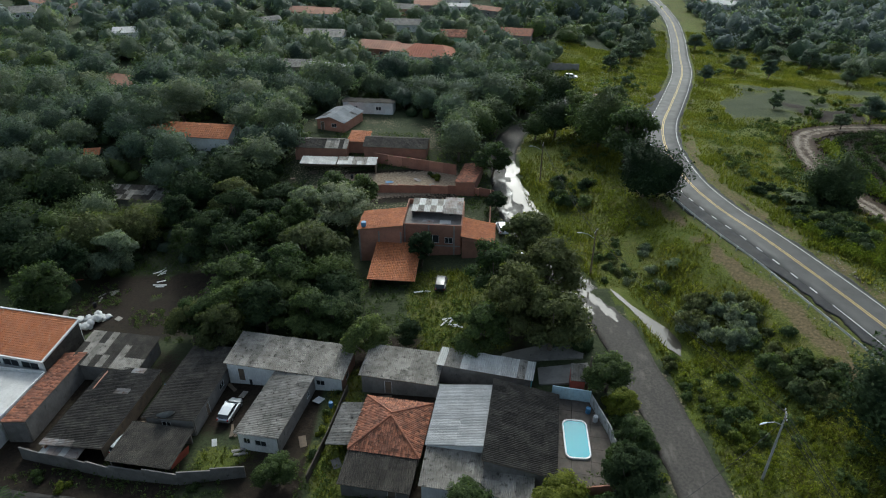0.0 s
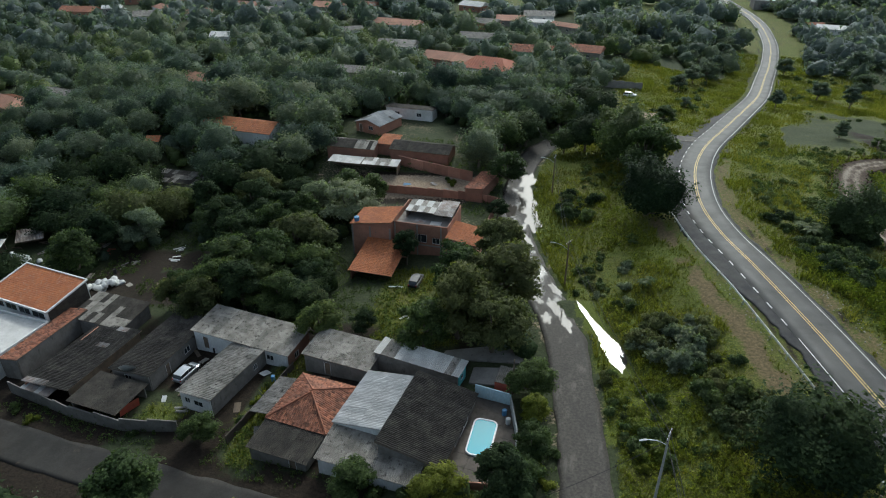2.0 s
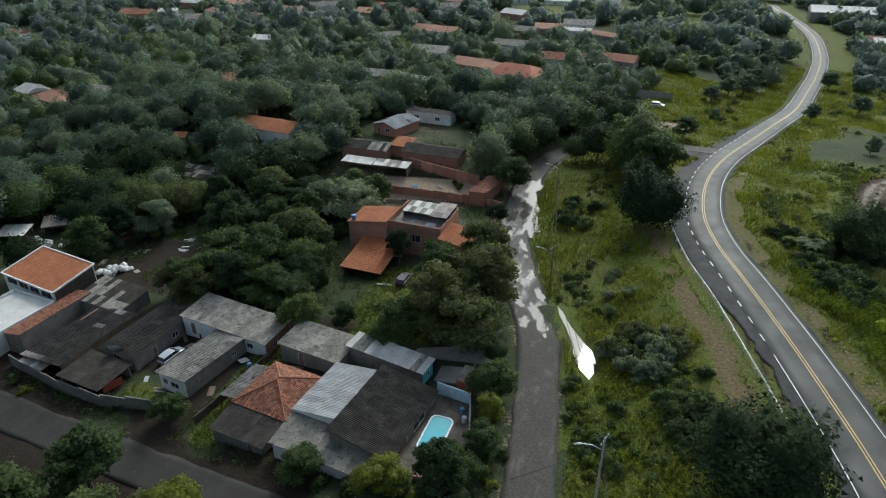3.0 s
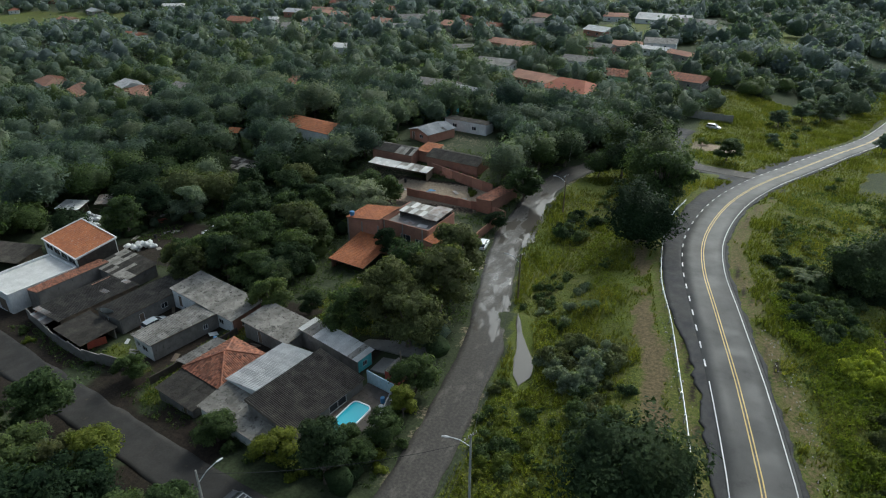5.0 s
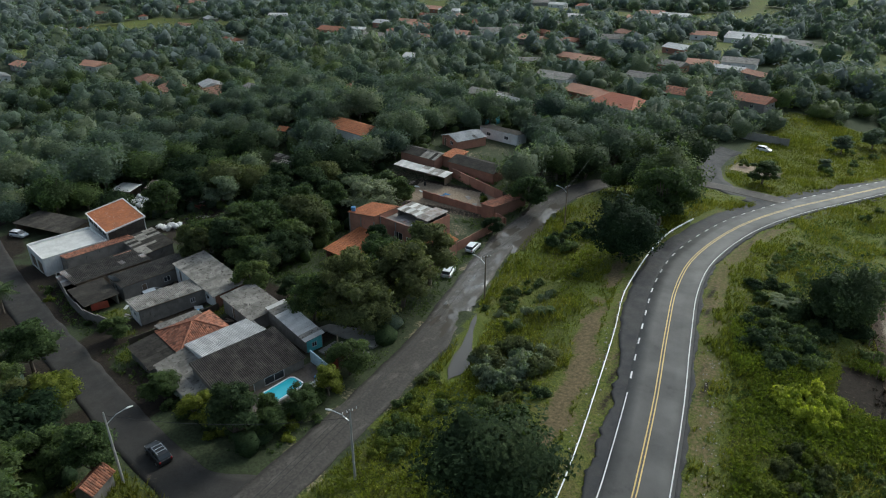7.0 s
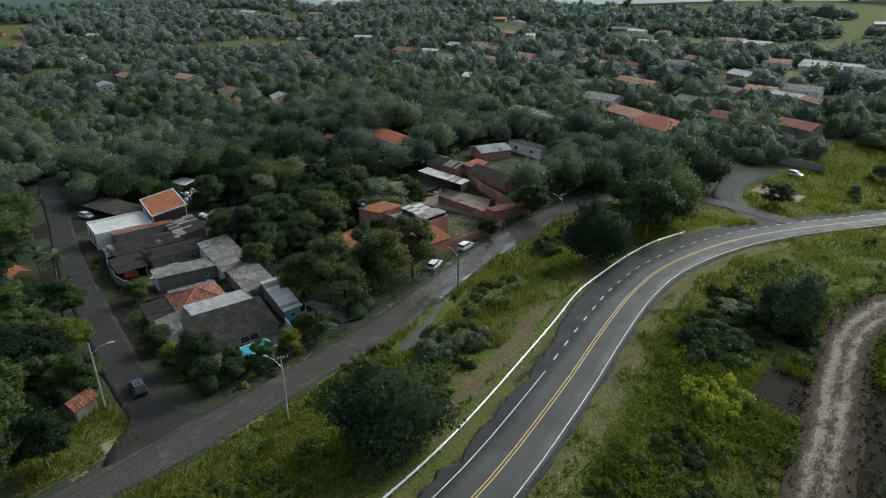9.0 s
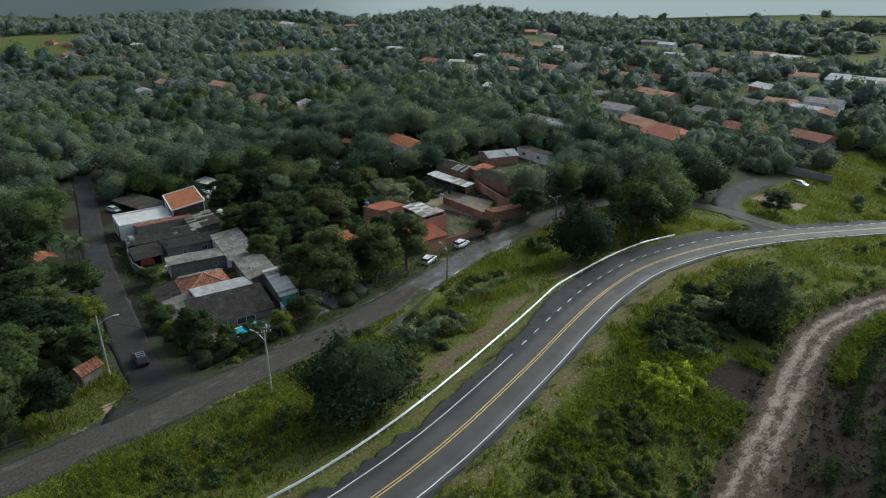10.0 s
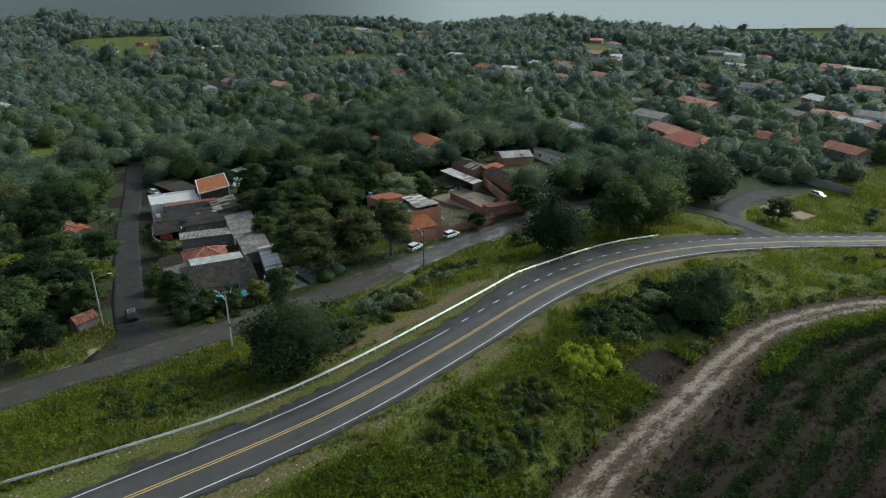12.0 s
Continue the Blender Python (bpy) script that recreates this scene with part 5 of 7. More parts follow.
def far_house(x, y, w, d, rz, kind, h=2.9):
    m, words = FAR_ROOFS[kind[0]]
    z = gz(x, y)
    ob = thing("house", x, y, z, rz, "house among trees with a " + words, "house", "houses beyond the woods")
    wall = (PLASTER, PLASTER, BRICK, CONCRETE)[int(abs(x)) % 4]
    a, b = w / 2, d / 2
    for n, r in enumerate(((-a, -b, a, -b), (a, b, -a, b), (a, -b, a, b), (-a, b, -a, -b))):
        L = w if n < 2 else d
        hs = [(L * 0.2, L * 0.2 + 1.2, 1.0, 2.0), (L * 0.62, L * 0.62 + 1.2, 1.0, 2.0)] if n in (0, 2) else []
        wl_ = part("wall", wall_run(*r, h, hs, base=-3), wall, ob)
        for hole in hs:
            opening(wl_, *r, hole)
    X, Y, r = a + 0.5, b + 0.5, d * 0.2
    k = X * 0.55 if kind[1:] == "h" else X
    roof = ([(-X, -Y, h), (X, -Y, h), (X, Y, h), (-X, Y, h), (-k, 0, h + r), (k, 0, h + r)], [(0, 1, 5, 4), (2, 3, 4, 5), (1, 2, 5), (3, 0, 4), (3, 2, 1, 0)])
    rf = part("roof", roof, m, ob)
    ribs = []
    for s in (-1, 1):
        for q in range(int(2 * X / 0.9)):
            xx = -X + 0.45 + q * 0.9
            e = min(1.0, (X - abs(xx)) / max(X - k, 0.01)) if k < X else 1.0
            ribs.append(tube([(xx, s * Y, h + 0.03), (xx, s * Y * (1 - e), h + r * e + 0.03)], [0.07, 0.07], 4))
    part("roof_cover", join(*ribs), m, rf)["kind"] = "stuff"
    return ob


HOUSES_N = ((-47, 203, 15, 7, -6, "g"), (-22, 227.5, 13, 9, -16, "t"), (-12.5, 223, 9, 8, -20, "t"), (-5, 218, 16, 13, -14, "rh"), (-44, 247, 14, 9, -3, "g"), (-16, 270, 14, 8, -6, "g"), (27, 257, 13, 9, -14, "o"), (-7.5, 316, 12, 9, 3, "t"), (5.5, 312, 13, 5, -8, "w"), (19, 304, 14, 6, -32, "t"), (5, 331, 14, 9, 4, "g"), (-18, 306, 13, 8, -12, "g"), (-52, 294, 13, 9, -8, "t"), (-62, 298, 11, 8, -8, "t"), (-72, 276, 9, 6, 30, "g"))
HOUSES_M = ((-212, 175, 14, 10, -20, "th"), (-176, 164, 15, 10, -24, "t"), (-166, 175, 9, 8, -24, "w"), (-143, 163, 14, 9, -20, "th"), (-128, 168, 13, 9, -15, "g"), (-93, 187, 11, 8, -20, "t"), (-265, 178, 13, 9, 10, "t"), (-291, 156, 12, 8, 0, "t"), (-281, 140, 10, 7, -10, "w"), (-234, 316, 18, 10, 5, "o"), (-219, 322, 9, 6, 25, "w"), (-260, 258, 12, 8, 0, "o"), (-120, 254, 9, 7, 10, "w"), (-30, 354, 13, 9, -24, "w"))
HOUSES_F = ((-103, 335, 15, 10, -12, "t"), (-146, 330, 13, 9, -6, "t"), (-190, 347, 15, 9, 4, "t"), (-222, 353, 16, 9, 0, "w"), (-210, 362, 13, 9, 8, "t"), (-8, 420, 30, 14, -5, "w"), (12, 412, 18, 10, -8, "g"), (-36, 418, 14, 9, 10, "t"), (-506, 278, 24, 9, -10, "w"), (-490, 290, 16, 9, 10, "o"), (-566, 176, 34, 10, -4, "t"), (-548, 170, 12, 8, -4, "w"), (-634, 74, 22, 12, 0, "t"), (-716, 70, 30, 13, 0, "t"), (-764, 110, 26, 14, 12, "o"))
HOUSES_X = ((-585, 462, 24, 12, 5, "t"), (-652, 280, 28, 6, 0, "w"), (-620, 342, 26, 11, -5, "o"), (-800, 476, 44, 15, 0, "w"), (-800, 530, 36, 12, 0, "w"), (-690, 568, 22, 12, 10, "t"), (-568, 590, 26, 12, -8, "t"), (-136, 454, 14, 9, 5, "w"), (-101, 488, 16, 9, 0, "t"), (-250, 444, 20, 10, 0, "t"), (-92, 538, 22, 10, 0, "w"), (-112, 545, 18, 10, 8, "t"), (156, 384, 16, 8, -12, "w"), (148, 392, 10, 7, 10, "o"), (-316, 36, 16, 9, 5, "w"))
for row in (*HOUSES_N, *HOUSES_M, *HOUSES_F, *HOUSES_X):
    far_house(*row)
far_house(151, 466, 36, 16, -4, "w", 5.5)
far_rng = np.random.default_rng(5)
SCATTERED = []
while len(SCATTERED) < 80:
    if len(SCATTERED) < 25:
        a, r = radians(far_rng.uniform(-32, 9)), far_rng.uniform(340, 560)
    else:
        a, r = radians(far_rng.uniform(-78, 10)), far_rng.uniform(480, 1000)
    x, y = r * math.sin(a), r * math.cos(a)
    if y > 780 or patches(np.array([x]), np.array([y]), 160, 60)[0] < 0.46 or side(HIGHWAY, [x], [y])[0] > -20 or any(math.hypot(x - q[0], y - q[1]) < 20 for q in (*SCATTERED, *HOUSES_N, *HOUSES_M, *HOUSES_F, *HOUSES_X)):
        continue
    SCATTERED.append((x, y, far_rng.uniform(9, 16), far_rng.uniform(7, 10), far_rng.uniform(-40, 40), ("t", "o", "g", "w", "oh", "th")[int(far_rng.integers(6))]))
    far_house(*SCATTERED[-1])

# ---- guard rail along the highway ----
RAIL = dense(spline([(52.4, 5), (54.2, 18), (55.9, 33), (56.2, 40), (55.4, 49.5), (53.6, 60), (50.6, 73), (47.8, 84.5), (45.2, 93.6), (44.1, 99), (42.8, 108), (41.9, 117), (41.6, 125), (42.1, 131), (43.0, 137.5)]), 1.0)
rail = thing("guard_rail", *RAIL[0], gz(*RAIL[0]), 0, "white steel guard rail on short posts along the bank", "guard rail")
o3 = np.array([*RAIL[0], gz(*RAIL[0])])
rz_ = ground(RAIL[:, 0], RAIL[:, 1])
dn = np.gradient(RAIL, axis=0)
dn /= np.linalg.norm(dn, axis=1)[:, None]
rn = np.stack([dn[:, 1], -dn[:, 0]], 1)
prof = [(0.0, 0.42), (0.05, 0.45), (0.05, 0.52), (0.0, 0.56), (0.0, 0.6), (0.05, 0.64), (0.05, 0.71), (0.0, 0.74), (-0.03, 0.74), (-0.03, 0.42)]
rv = np.stack([np.c_[RAIL + rn * o, rz_ + z] for o, z in prof], 1) - o3
nr, npf = len(RAIL), len(prof)
rf_ = [(i * npf + k, i * npf + (k + 1) % npf, (i + 1) * npf + (k + 1) % npf, (i + 1) * npf + k) for i in range(nr - 1) for k in range(npf)]
part("beam", (rv.reshape(-1, 3).tolist(), rf_), RAIL_PAINT, rail, "long white corrugated beam")
for i in range(1, nr, 4):
    q = RAIL[i] - rn[i] * 0.1
    part("post", box(-0.06, 0.06, -0.08, 0.08, -0.5, 0.72), METAL, rail, loc=(*(q - o3[:2]), rz_[i] - o3[2]), rot=(0, 0, math.atan2(dn[i, 1], dn[i, 0])))

# ---- trees by the roads ----
tree(49.0, 50.8, 6.6, 10.6, 3, LEAF_DARK, "large dark green mango-like tree beside the guard rail", "roadside trees", dome=True)
tree(38.2, 111.5, 6.4, 11.6, 1, LEAF_DARK, "large dark green tree beside the guard rail", "roadside trees", dome=True)
tree(35.6, 141, 7.4, 14.5, 2, LEAF, "broad rounded green tree near the highway bend", "roadside trees", dome=True)
tree(38.6, 129, 6.8, 14.5, 3, LEAF, "tall light green tree near the highway bend", "roadside trees")
tree(72.4, 109, 5.4, 10.2, 4, LEAF_MID, "dark open-crowned tree by the field track", "roadside trees", dome=True)
tree(47.6, 178, 4.4, 6.5, 5, LEAF, "small spreading tree on a grassy patch", "roadside trees")
tree(9.2, 72.4, 6.0, 12.0, 0, LEAF_OLIVE, "tall loose green tree on the lawn", "roadside trees")
tree(14.5, 79.5, 6.6, 12.5, 5, LEAF_OLIVE, "wide green tree overhanging the local road", "roadside trees")
tree(13.6, 88, 6.0, 11.5, 2, LEAF_OLIVE, "tall light green tree overhanging the local road", "roadside trees")
tree(7.5, 82, 5.0, 11.5, 1, LEAF, "green tree beside the lawn", "roadside trees")
tree(10.4, 128, 4.8, 9, 4, LEAF, "green street tree by a brick wall", "roadside trees")
for k, (x, y, r, h) in enumerate(((27, 150, 5.2, 10), (32.5, 152.5, 6, 11.5), (30, 176, 6, 11), (20, 168.5, 6, 11), (12.6, 152, 5, 9.5), (8, 146, 5, 9.5), (25, 180, 6, 11), (22, 148, 3.4, 7))):
    tree(x, y, r, h, k, (LEAF_DARK, LEAF)[k % 2], group="roadside trees")
for k, (x, y, r, h) in enumerate(((-26, 76.8, 4.8, 9), (-19.4, 76.6, 4.4, 8.5), (-31.5, 79, 5, 9.5), (-16, 80.5, 4, 8), (-24, 84, 5.6, 11), (-36, 77, 3.8, 8), (-3.6, 94.4, 3.0, 6.5), (-17.5, 85, 4.6, 9.5), (-19, 92, 4.6, 9), (-5, 72.8, 2.4, 4.2))):
    tree(x, y, r, h, k + 2, (LEAF_DARK, LEAF, LEAF)[k % 3])
tree(10.2, 113.5, 2.6, 4.5, 4, LEAF_DARK, "small clipped round tree by the road", "roadside trees")
tree(20.4, 61, 3.6, 6.0, 4, LEAF, "bushy tree beside the pool wall", "roadside trees")
tree(12.0, 43.8, 3.4, 5.4, 4, LEAF_LIGHT, "light green bushy tree at the street corner", "roadside trees")
for k, (x, y, r, h) in enumerate(((21.2, 51.4, 2.5, 4.9), (21.3, 56.2, 2.3, 4.4), (20.6, 47.2, 2.5, 4.2))):
    tree(x, y, r, h, k + 1, (LEAF, LEAF_LIGHT, LEAF)[k], "bushy light green tree along the pool yard wall", "roadside trees")
tree(18.9, 48.4, 1.9, 4.2, 2, LEAF, "bushy green tree at the corner of the pool yard", "roadside trees")
tree(2.4, 44.4, 3.0, 4.6, 3, LEAF, "bushy tree in front of a veranda", "roadside trees")
tree(-18.6, 49.4, 2.8, 4.6, 4, LEAF, "bushy tree at a yard wall", "roadside trees")
for k, (x, y, r, h) in enumerate(((-21, 38, 5.0, 8.5), (-3, 29.5, 5.0, 8.5), (9.6, 31.5, 3.6, 7.2), (-7.5, 35, 4.0, 7), (-15, 31, 5.0, 8), (-24, 28, 5.4, 9), (4, 22, 5.5, 9), (-14, 20, 6, 9.5), (16, 19, 4.4, 7.5), (-38, 17, 5.5, 9), (-1, 12, 6, 9), (12, 8, 5.5, 9), (-28, 12, 6, 10))):
    tree(x, y, r, h, k, (LEAF, LEAF_DARK, LEAF, LEAF_LIGHT)[k % 4], group="garden trees")

for k, (x, y, r, h) in enumerate(((85.5, 212, 3.2, 6), (104, 233, 4.2, 7), (108, 216, 3.6, 7), (122, 245, 5, 9), (134, 240, 5, 9), (132, 211, 4.4, 8), (109, 160, 4.0, 7.5), (99.5, 156, 2.4, 4.5), (147, 281, 6, 10), (106, 280, 4.6, 8), (160, 270, 6, 10), (92, 176, 2.6, 5), (134, 283, 6, 10), (59, 231, 3.4, 6), (76, 264, 4.6, 8), (90, 312, 5.5, 9), (58, 206, 2.2, 3.6), (72, 252, 4.4, 8), (84, 292, 5, 9), (66, 246, 4, 7))):
    tree(x, y, r, h, k, (LEAF_WOOD_HAZE, LEAF_WOOD_PALE_HAZE)[k % 2], "broadleaf tree standing in the rough pasture", "pasture trees")

# ---- woods: trees one by one near the village, massed beyond ----
KEEP_OUT = [(-59, 68, 17), (-44, 66, 11), (-32, 62, 9), (-20, 62, 11), (-4, 58, 11), (6, 55, 10), (16, 55, 8), (-3, 102, 14), (-9, 92, 7), (-10, 128, 12), (-24, 136, 11), (-8, 141, 10), (-26, 156, 9), (-19, 162, 9), (-58, 149, 7), (-67, 127, 5), (-54, 33, 9), (-80, 69, 9), (-50, 88, 13), (-80, 90, 9), (4, 82, 11), (6, 126, 8), (13, 28, 4), (3, 112, 6), (-40, 193, 9), (-28, 124, 6), (-10, 153, 8), (-3, 77, 9)]


def clear_sight(x, y, r, hx, hy, hw):
    """Clears trees off a house and its sight line from mid camera path."""
    n = math.hypot(55 - hx, 27 - hy)
    ux, uy = (55 - hx) / n, (27 - hy) / n
    s, l = (x - hx) * ux + (y - hy) * uy, np.abs((x - hx) * uy - (y - hy) * ux)
    return ~((s > -hw * 0.4 - r * 0.4) & (s < hw * 0.5 + 11) & (l < hw * 0.45 + r * 0.4))


def free(x, y, r):
    p = np.array([x]), np.array([y])
    if abs(side(LOCAL, *p)[0]) < r + 2.5 or abs(side(STREET, *p)[0]) < r * 0.6 + 4.5 or abs(side(SPUR, *p)[0]) < r + 2.5:
        return False
    if not all(clear_sight(x, y, r, *q[:3]) for q in (*HOUSES_N, *HOUSES_M, (-59, 147, 9), (-67, 126, 6), (-26, 156, 8), (-80, 138, 3), (-56.2, 32.2, 14))):
        return False
    return all((x - a) ** 2 + (y - b) ** 2 > (c + r * 0.35) ** 2 for a, b, c in KEEP_OUT)


wr = np.random.default_rng(21)
spots = []
tries = 0
while len(spots) < 360 and tries < 14000:
    tries += 1
    x, y = wr.uniform(-125, 34), wr.uniform(15, 190)
    if side(LOCAL, [x], [y])[0] > -3 or (y < 60 and x > -60 and y > 44):
        continue
    r = wr.uniform(3.6, 5.8) if wr.random() < 0.65 else wr.uniform(5.8, 7.6)
    if free(x, y, r) and all((x - a) ** 2 + (y - b) ** 2 > (0.64 * (r + c)) ** 2 for a, b, c in spots):
        spots.append((x, y, r))
for k, (x, y, r) in enumerate(spots):
    # Trees farther off take the greens lifted for haze.
    tree(x, y, r, r * wr.uniform(1.5, 2.2) * (5 / r) ** 0.25, int(wr.integers(6)), (LEAF_WOOD_HAZE, LEAF_WOOD_PALE_HAZE, LEAF_WOOD_HAZE)[k % 3] if y > 128 or x < -92 else (LEAF, LEAF_DARK, LEAF, LEAF_DARK, LEAF_SILVER, LEAF, LEAF_DARK, LEAF_OLIVE)[int(wr.integers(8))])


def massed(rng, points, mats, clumps, per, size, grain):
    """Many crowns in one mesh, turned and scaled from a dozen kinds."""
    tones = []
    kinds = [canopy(rng, 5.0, 0.5, 8.5, *grain, per, size, clumps) for _ in range(14)]
    V, F, N, n = [], [], [], 0
    for x, y, z, r, h in points:
        v, f, k = kinds[int(rng.integers(14))]
        a, s = rng.uniform(0, 6.28), r / 5
        ca, sa = math.cos(a) * s, math.sin(a) * s
        V.append(np.c_[v[:, 0] * ca - v[:, 1] * sa + x, v[:, 0] * sa + v[:, 1] * ca + y, v[:, 2] * h / 8.5 + z])
        F.append(f + n)
        c, q = math.cos(a), math.sin(a)
        N.append(np.c_[k[:, 0] * c - k[:, 1] * q, k[:, 0] * q + k[:, 1] * c, k[:, 2]])
        tones.append(np.full(len(f), (0, 0, 0, 1, 1, 2)[int(rng.integers(6))]))
        n += len(v)
    me = quick_mesh("woods", np.concatenate(V), np.concatenate(F), np.concatenate(N), True)
    for m in mats:
        me.materials.append(m)
    me.polygons.foreach_set("material_index", np.concatenate(tones).astype(np.int32))
    return me


def wood_spots(rng, r0, r1, a0, a1, gap, rad):
    out = []
    count = int(0.5 * (r1 ** 2 - r0 ** 2) * radians(a1 - a0) / gap ** 2)
    a = np.radians(rng.uniform(a0, a1, count))
    r = np.sqrt(rng.uniform(r0 ** 2, r1 ** 2, count))
    x, y = r * np.sin(a), r * np.cos(a)
    grass, soil, pale = cover(x, y)
    sh, sl, sp = side(HIGHWAY, x, y), np.abs(side(LOCAL, x, y)), np.abs(side(SPUR, x, y))
    ok = (np.abs(sh) > 13) & (sl > 9) & (sp > 7) & (grass + rng.uniform(-0.25, 0.25, count) < 0.5)
    ok &= ~((x > -125) & (x < 34) & (y > 15) & (y < 190) & (sh < 0)) & ~((sh > 0) & (y < 215) & (x < 165)) & (near_box(x, y, 33, 66, 168, 234) < 0.5)
    for hx, hy, hw, *_ in (*HOUSES_N, *HOUSES_M, *HOUSES_F, *HOUSES_X, *SCATTERED):
        ok &= clear_sight(x, y, rad, hx, hy, hw)
    z = ground(x, y)
    R = rad * rng.uniform(0.65, 1.3, count)
    return [(x[i], y[i], z[i] - 0.5, R[i], R[i] * rng.uniform(1.1, 1.9)) for i in np.flatnonzero(ok)]


mr = np.random.default_rng(33)
# Outer rings of woods use leaf colours paled to paint in haze.
for name, mats, spec, kit in (("woods_near", (LEAF_WOOD_HAZE, LEAF_WOOD_PALE_HAZE, LEAF), (100, 300, -100, 62, 6.3, 4.6), (26, 340, 0.58, (6, 10))), ("woods_middle", (LEAF_FAR_HAZE, LEAF_WOOD_HAZE, LEAF_WOOD_PALE_HAZE), (300, 620, -100, 50, 9.0, 6.0), (18, 120, 0.95, (5, 8))), ("woods_far", (LEAF_FAR_HAZE, LEAF_FAR_HAZE, LEAF_WOOD_HAZE), (620, 1240, -100, 45, 15, 9), (12, 44, 1.5, (4, 7)))):
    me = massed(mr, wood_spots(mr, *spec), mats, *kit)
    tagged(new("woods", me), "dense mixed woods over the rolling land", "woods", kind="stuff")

low = []
while len(low) < 1500:
    x, y = mr.uniform(-125, 32, 400), mr.uniform(15, 190, 400)
    c = cover(x, y)
    ok = (side(LOCAL, x, y) < -6) & (np.abs(side(STREET, x, y)) > 7) & (np.abs(side(SPUR, x, y)) > 7) & (c[0] < 0.4) & (c[1] < 0.35) & (c[2] < 0.25)
    for hx, hy, hw in (*KEEP_OUT, *((q[0], q[1], q[2] * 0.7) for q in HOUSES_N)):
        ok &= np.hypot(x - hx, y - hy) > hw + 1.5
    low += [(x[i], y[i], gz(x[i], y[i]) - 0.4, mr.uniform(1.8, 3.4), mr.uniform(2.2, 4.6)) for i in np.flatnonzero(ok)]
low_me = massed(mr, low[:1500], (LEAF, LEAF_DARK, LEAF_WOOD_HAZE), 9, 70, 0.55, (3, 8))
tagged(new("understorey", low_me), "dense saplings and shrubs under the village trees", "undergrowth", kind="stuff")

# ---- shrubs on the bank and verges ----
br = np.random.default_rng(44)
made, scrub = 0, []
while made < 330:
    x, y = br.uniform(26, 100), br.uniform(22, 165)
    p = [x], [y]
    sl, sh, tr = side(LOCAL, *p)[0], side(HIGHWAY, *p)[0], side(TRACK, *p)[0]
    r = br.uniform(0.5, 1.5)
    bank = sl > 4.2 + r and sh < -13 - r
    east = 10 + r < sh and tr < -3.5 and not (73 < x < 82 and 86 < y < 99)
    dens = patches(np.array([x]), np.array([y]), 14, 70)[0]
    if not (bank and dens > 0.52 and not (27 < x < 35 and 64 < y < 84) or east and dens > 0.45):
        continue
    scrub.append((x, y, gz(x, y) - 0.1, r))
    made += 1


pasture = np.random.default_rng(45)
for k in range(420):
    x, y = pasture.uniform(38, 190), pasture.uniform(125, 320)
    sh = side(HIGHWAY, [x], [y])[0]
    if (sh > 9 or sh < -9 and y > 168 and x > 37) and abs(side(TRACK, [x], [y])[0]) > 4 and side(SPUR, [x], [y])[0] > 5 and patches(np.array([x]), np.array([y]), 22, 81)[0] > 0.42:
        scrub.append((x, y, gz(x, y) - 0.1, pasture.uniform(0.7, 2.4)))
scrub_kinds = [leaves(pasture, *crown_clumps(pasture, 7, 1.6, 0.2, 1.3), 40, 0.3, 3, 6) for _ in range(5)]
SV, SF, SN, sn = [], [], [], 0
for k, (x, y, z, r) in enumerate(scrub):
    v, f, nv = scrub_kinds[k % 5]
    c, q = math.cos(k * 1.7), math.sin(k * 1.7)
    turn = np.array([[c, q, 0], [-q, c, 0], [0, 0, 1]])
    SV.append(v @ turn * (r / 1.6) + [x, y, z])
    SN.append(nv @ turn)
    SF.append(f + sn)
    sn += len(v)
scrub_me = quick_mesh("scrub", np.concatenate(SV), np.concatenate(SF), np.concatenate(SN), True)
scrub_me.materials.append(LEAF)
tagged(new("scrub", scrub_me), "low scattered scrub over the banks and pasture", "scrub", kind="stuff")


def thicket(n, x, y, rx, ry, r0, r1, mats, label, tall=1.0):
    """Shrubs grown together over an oval of ground."""
    for k in range(n):
        a, d = br.uniform(0, 6.28), math.sqrt(br.random())
        px, py = x + rx * d * math.cos(a), y + ry * d * math.sin(a)
        if side(LOCAL, [px], [py])[0] > 4.0 and not -9.5 < side(HIGHWAY, [px], [py])[0] < 7:
            bush(px, py, br.uniform(r0, r1), k, mats[k % len(mats)], label, "thicket shrubs", tall)


GREY_GREEN = (LEAF, LEAF_SILVER, LEAF_SILVER)
thicket(34, 38.5, 73, 4.5, 5.5, 1.4, 2.6, (LEAF_SILVER, LEAF_SILVER, LEAF_OLIVE), "grey-green leafy shrub in a thicket on the bank")
thicket(28, 43.5, 62, 4.5, 7.0, 1.3, 2.5, (LEAF, LEAF_OLIVE, LEAF_MID), "dense shrub in a thicket below the guard rail")
thicket(16, 34.5, 57, 3, 7, 0.9, 1.8, (LEAF, LEAF_LIGHT), "leafy shrub among rough roadside grass")
thicket(24, 30.6, 58, 1.8, 10, 0.7, 1.4, (LEAF_OLIVE, LEAF), "low olive-green shrub at the road edge")
thicket(12, 27.0, 90, 2.2, 6, 0.7, 1.3, (LEAF_OLIVE, LEAF), "low olive-green shrub at the road edge")
thicket(20, 47, 36, 4, 12, 0.5, 1.0, (FIELD_GRASS, LEAF_OLIVE), "tussock of tall grass on the bank")
thicket(8, 30.5, 60, 1.4, 3.6, 0.7, 1.2, (LEAF_LIGHT, LEAF), "low light green roadside shrub")
thicket(12, 25.5, 118, 3.5, 8, 1.2, 2.6, (LEAF, LEAF_DARK), "leafy shrub by the wet road")
thicket(9, 33, 88, 4, 7, 0.8, 1.6, GREY_GREEN, "grey-green shrub on the grassy bank")
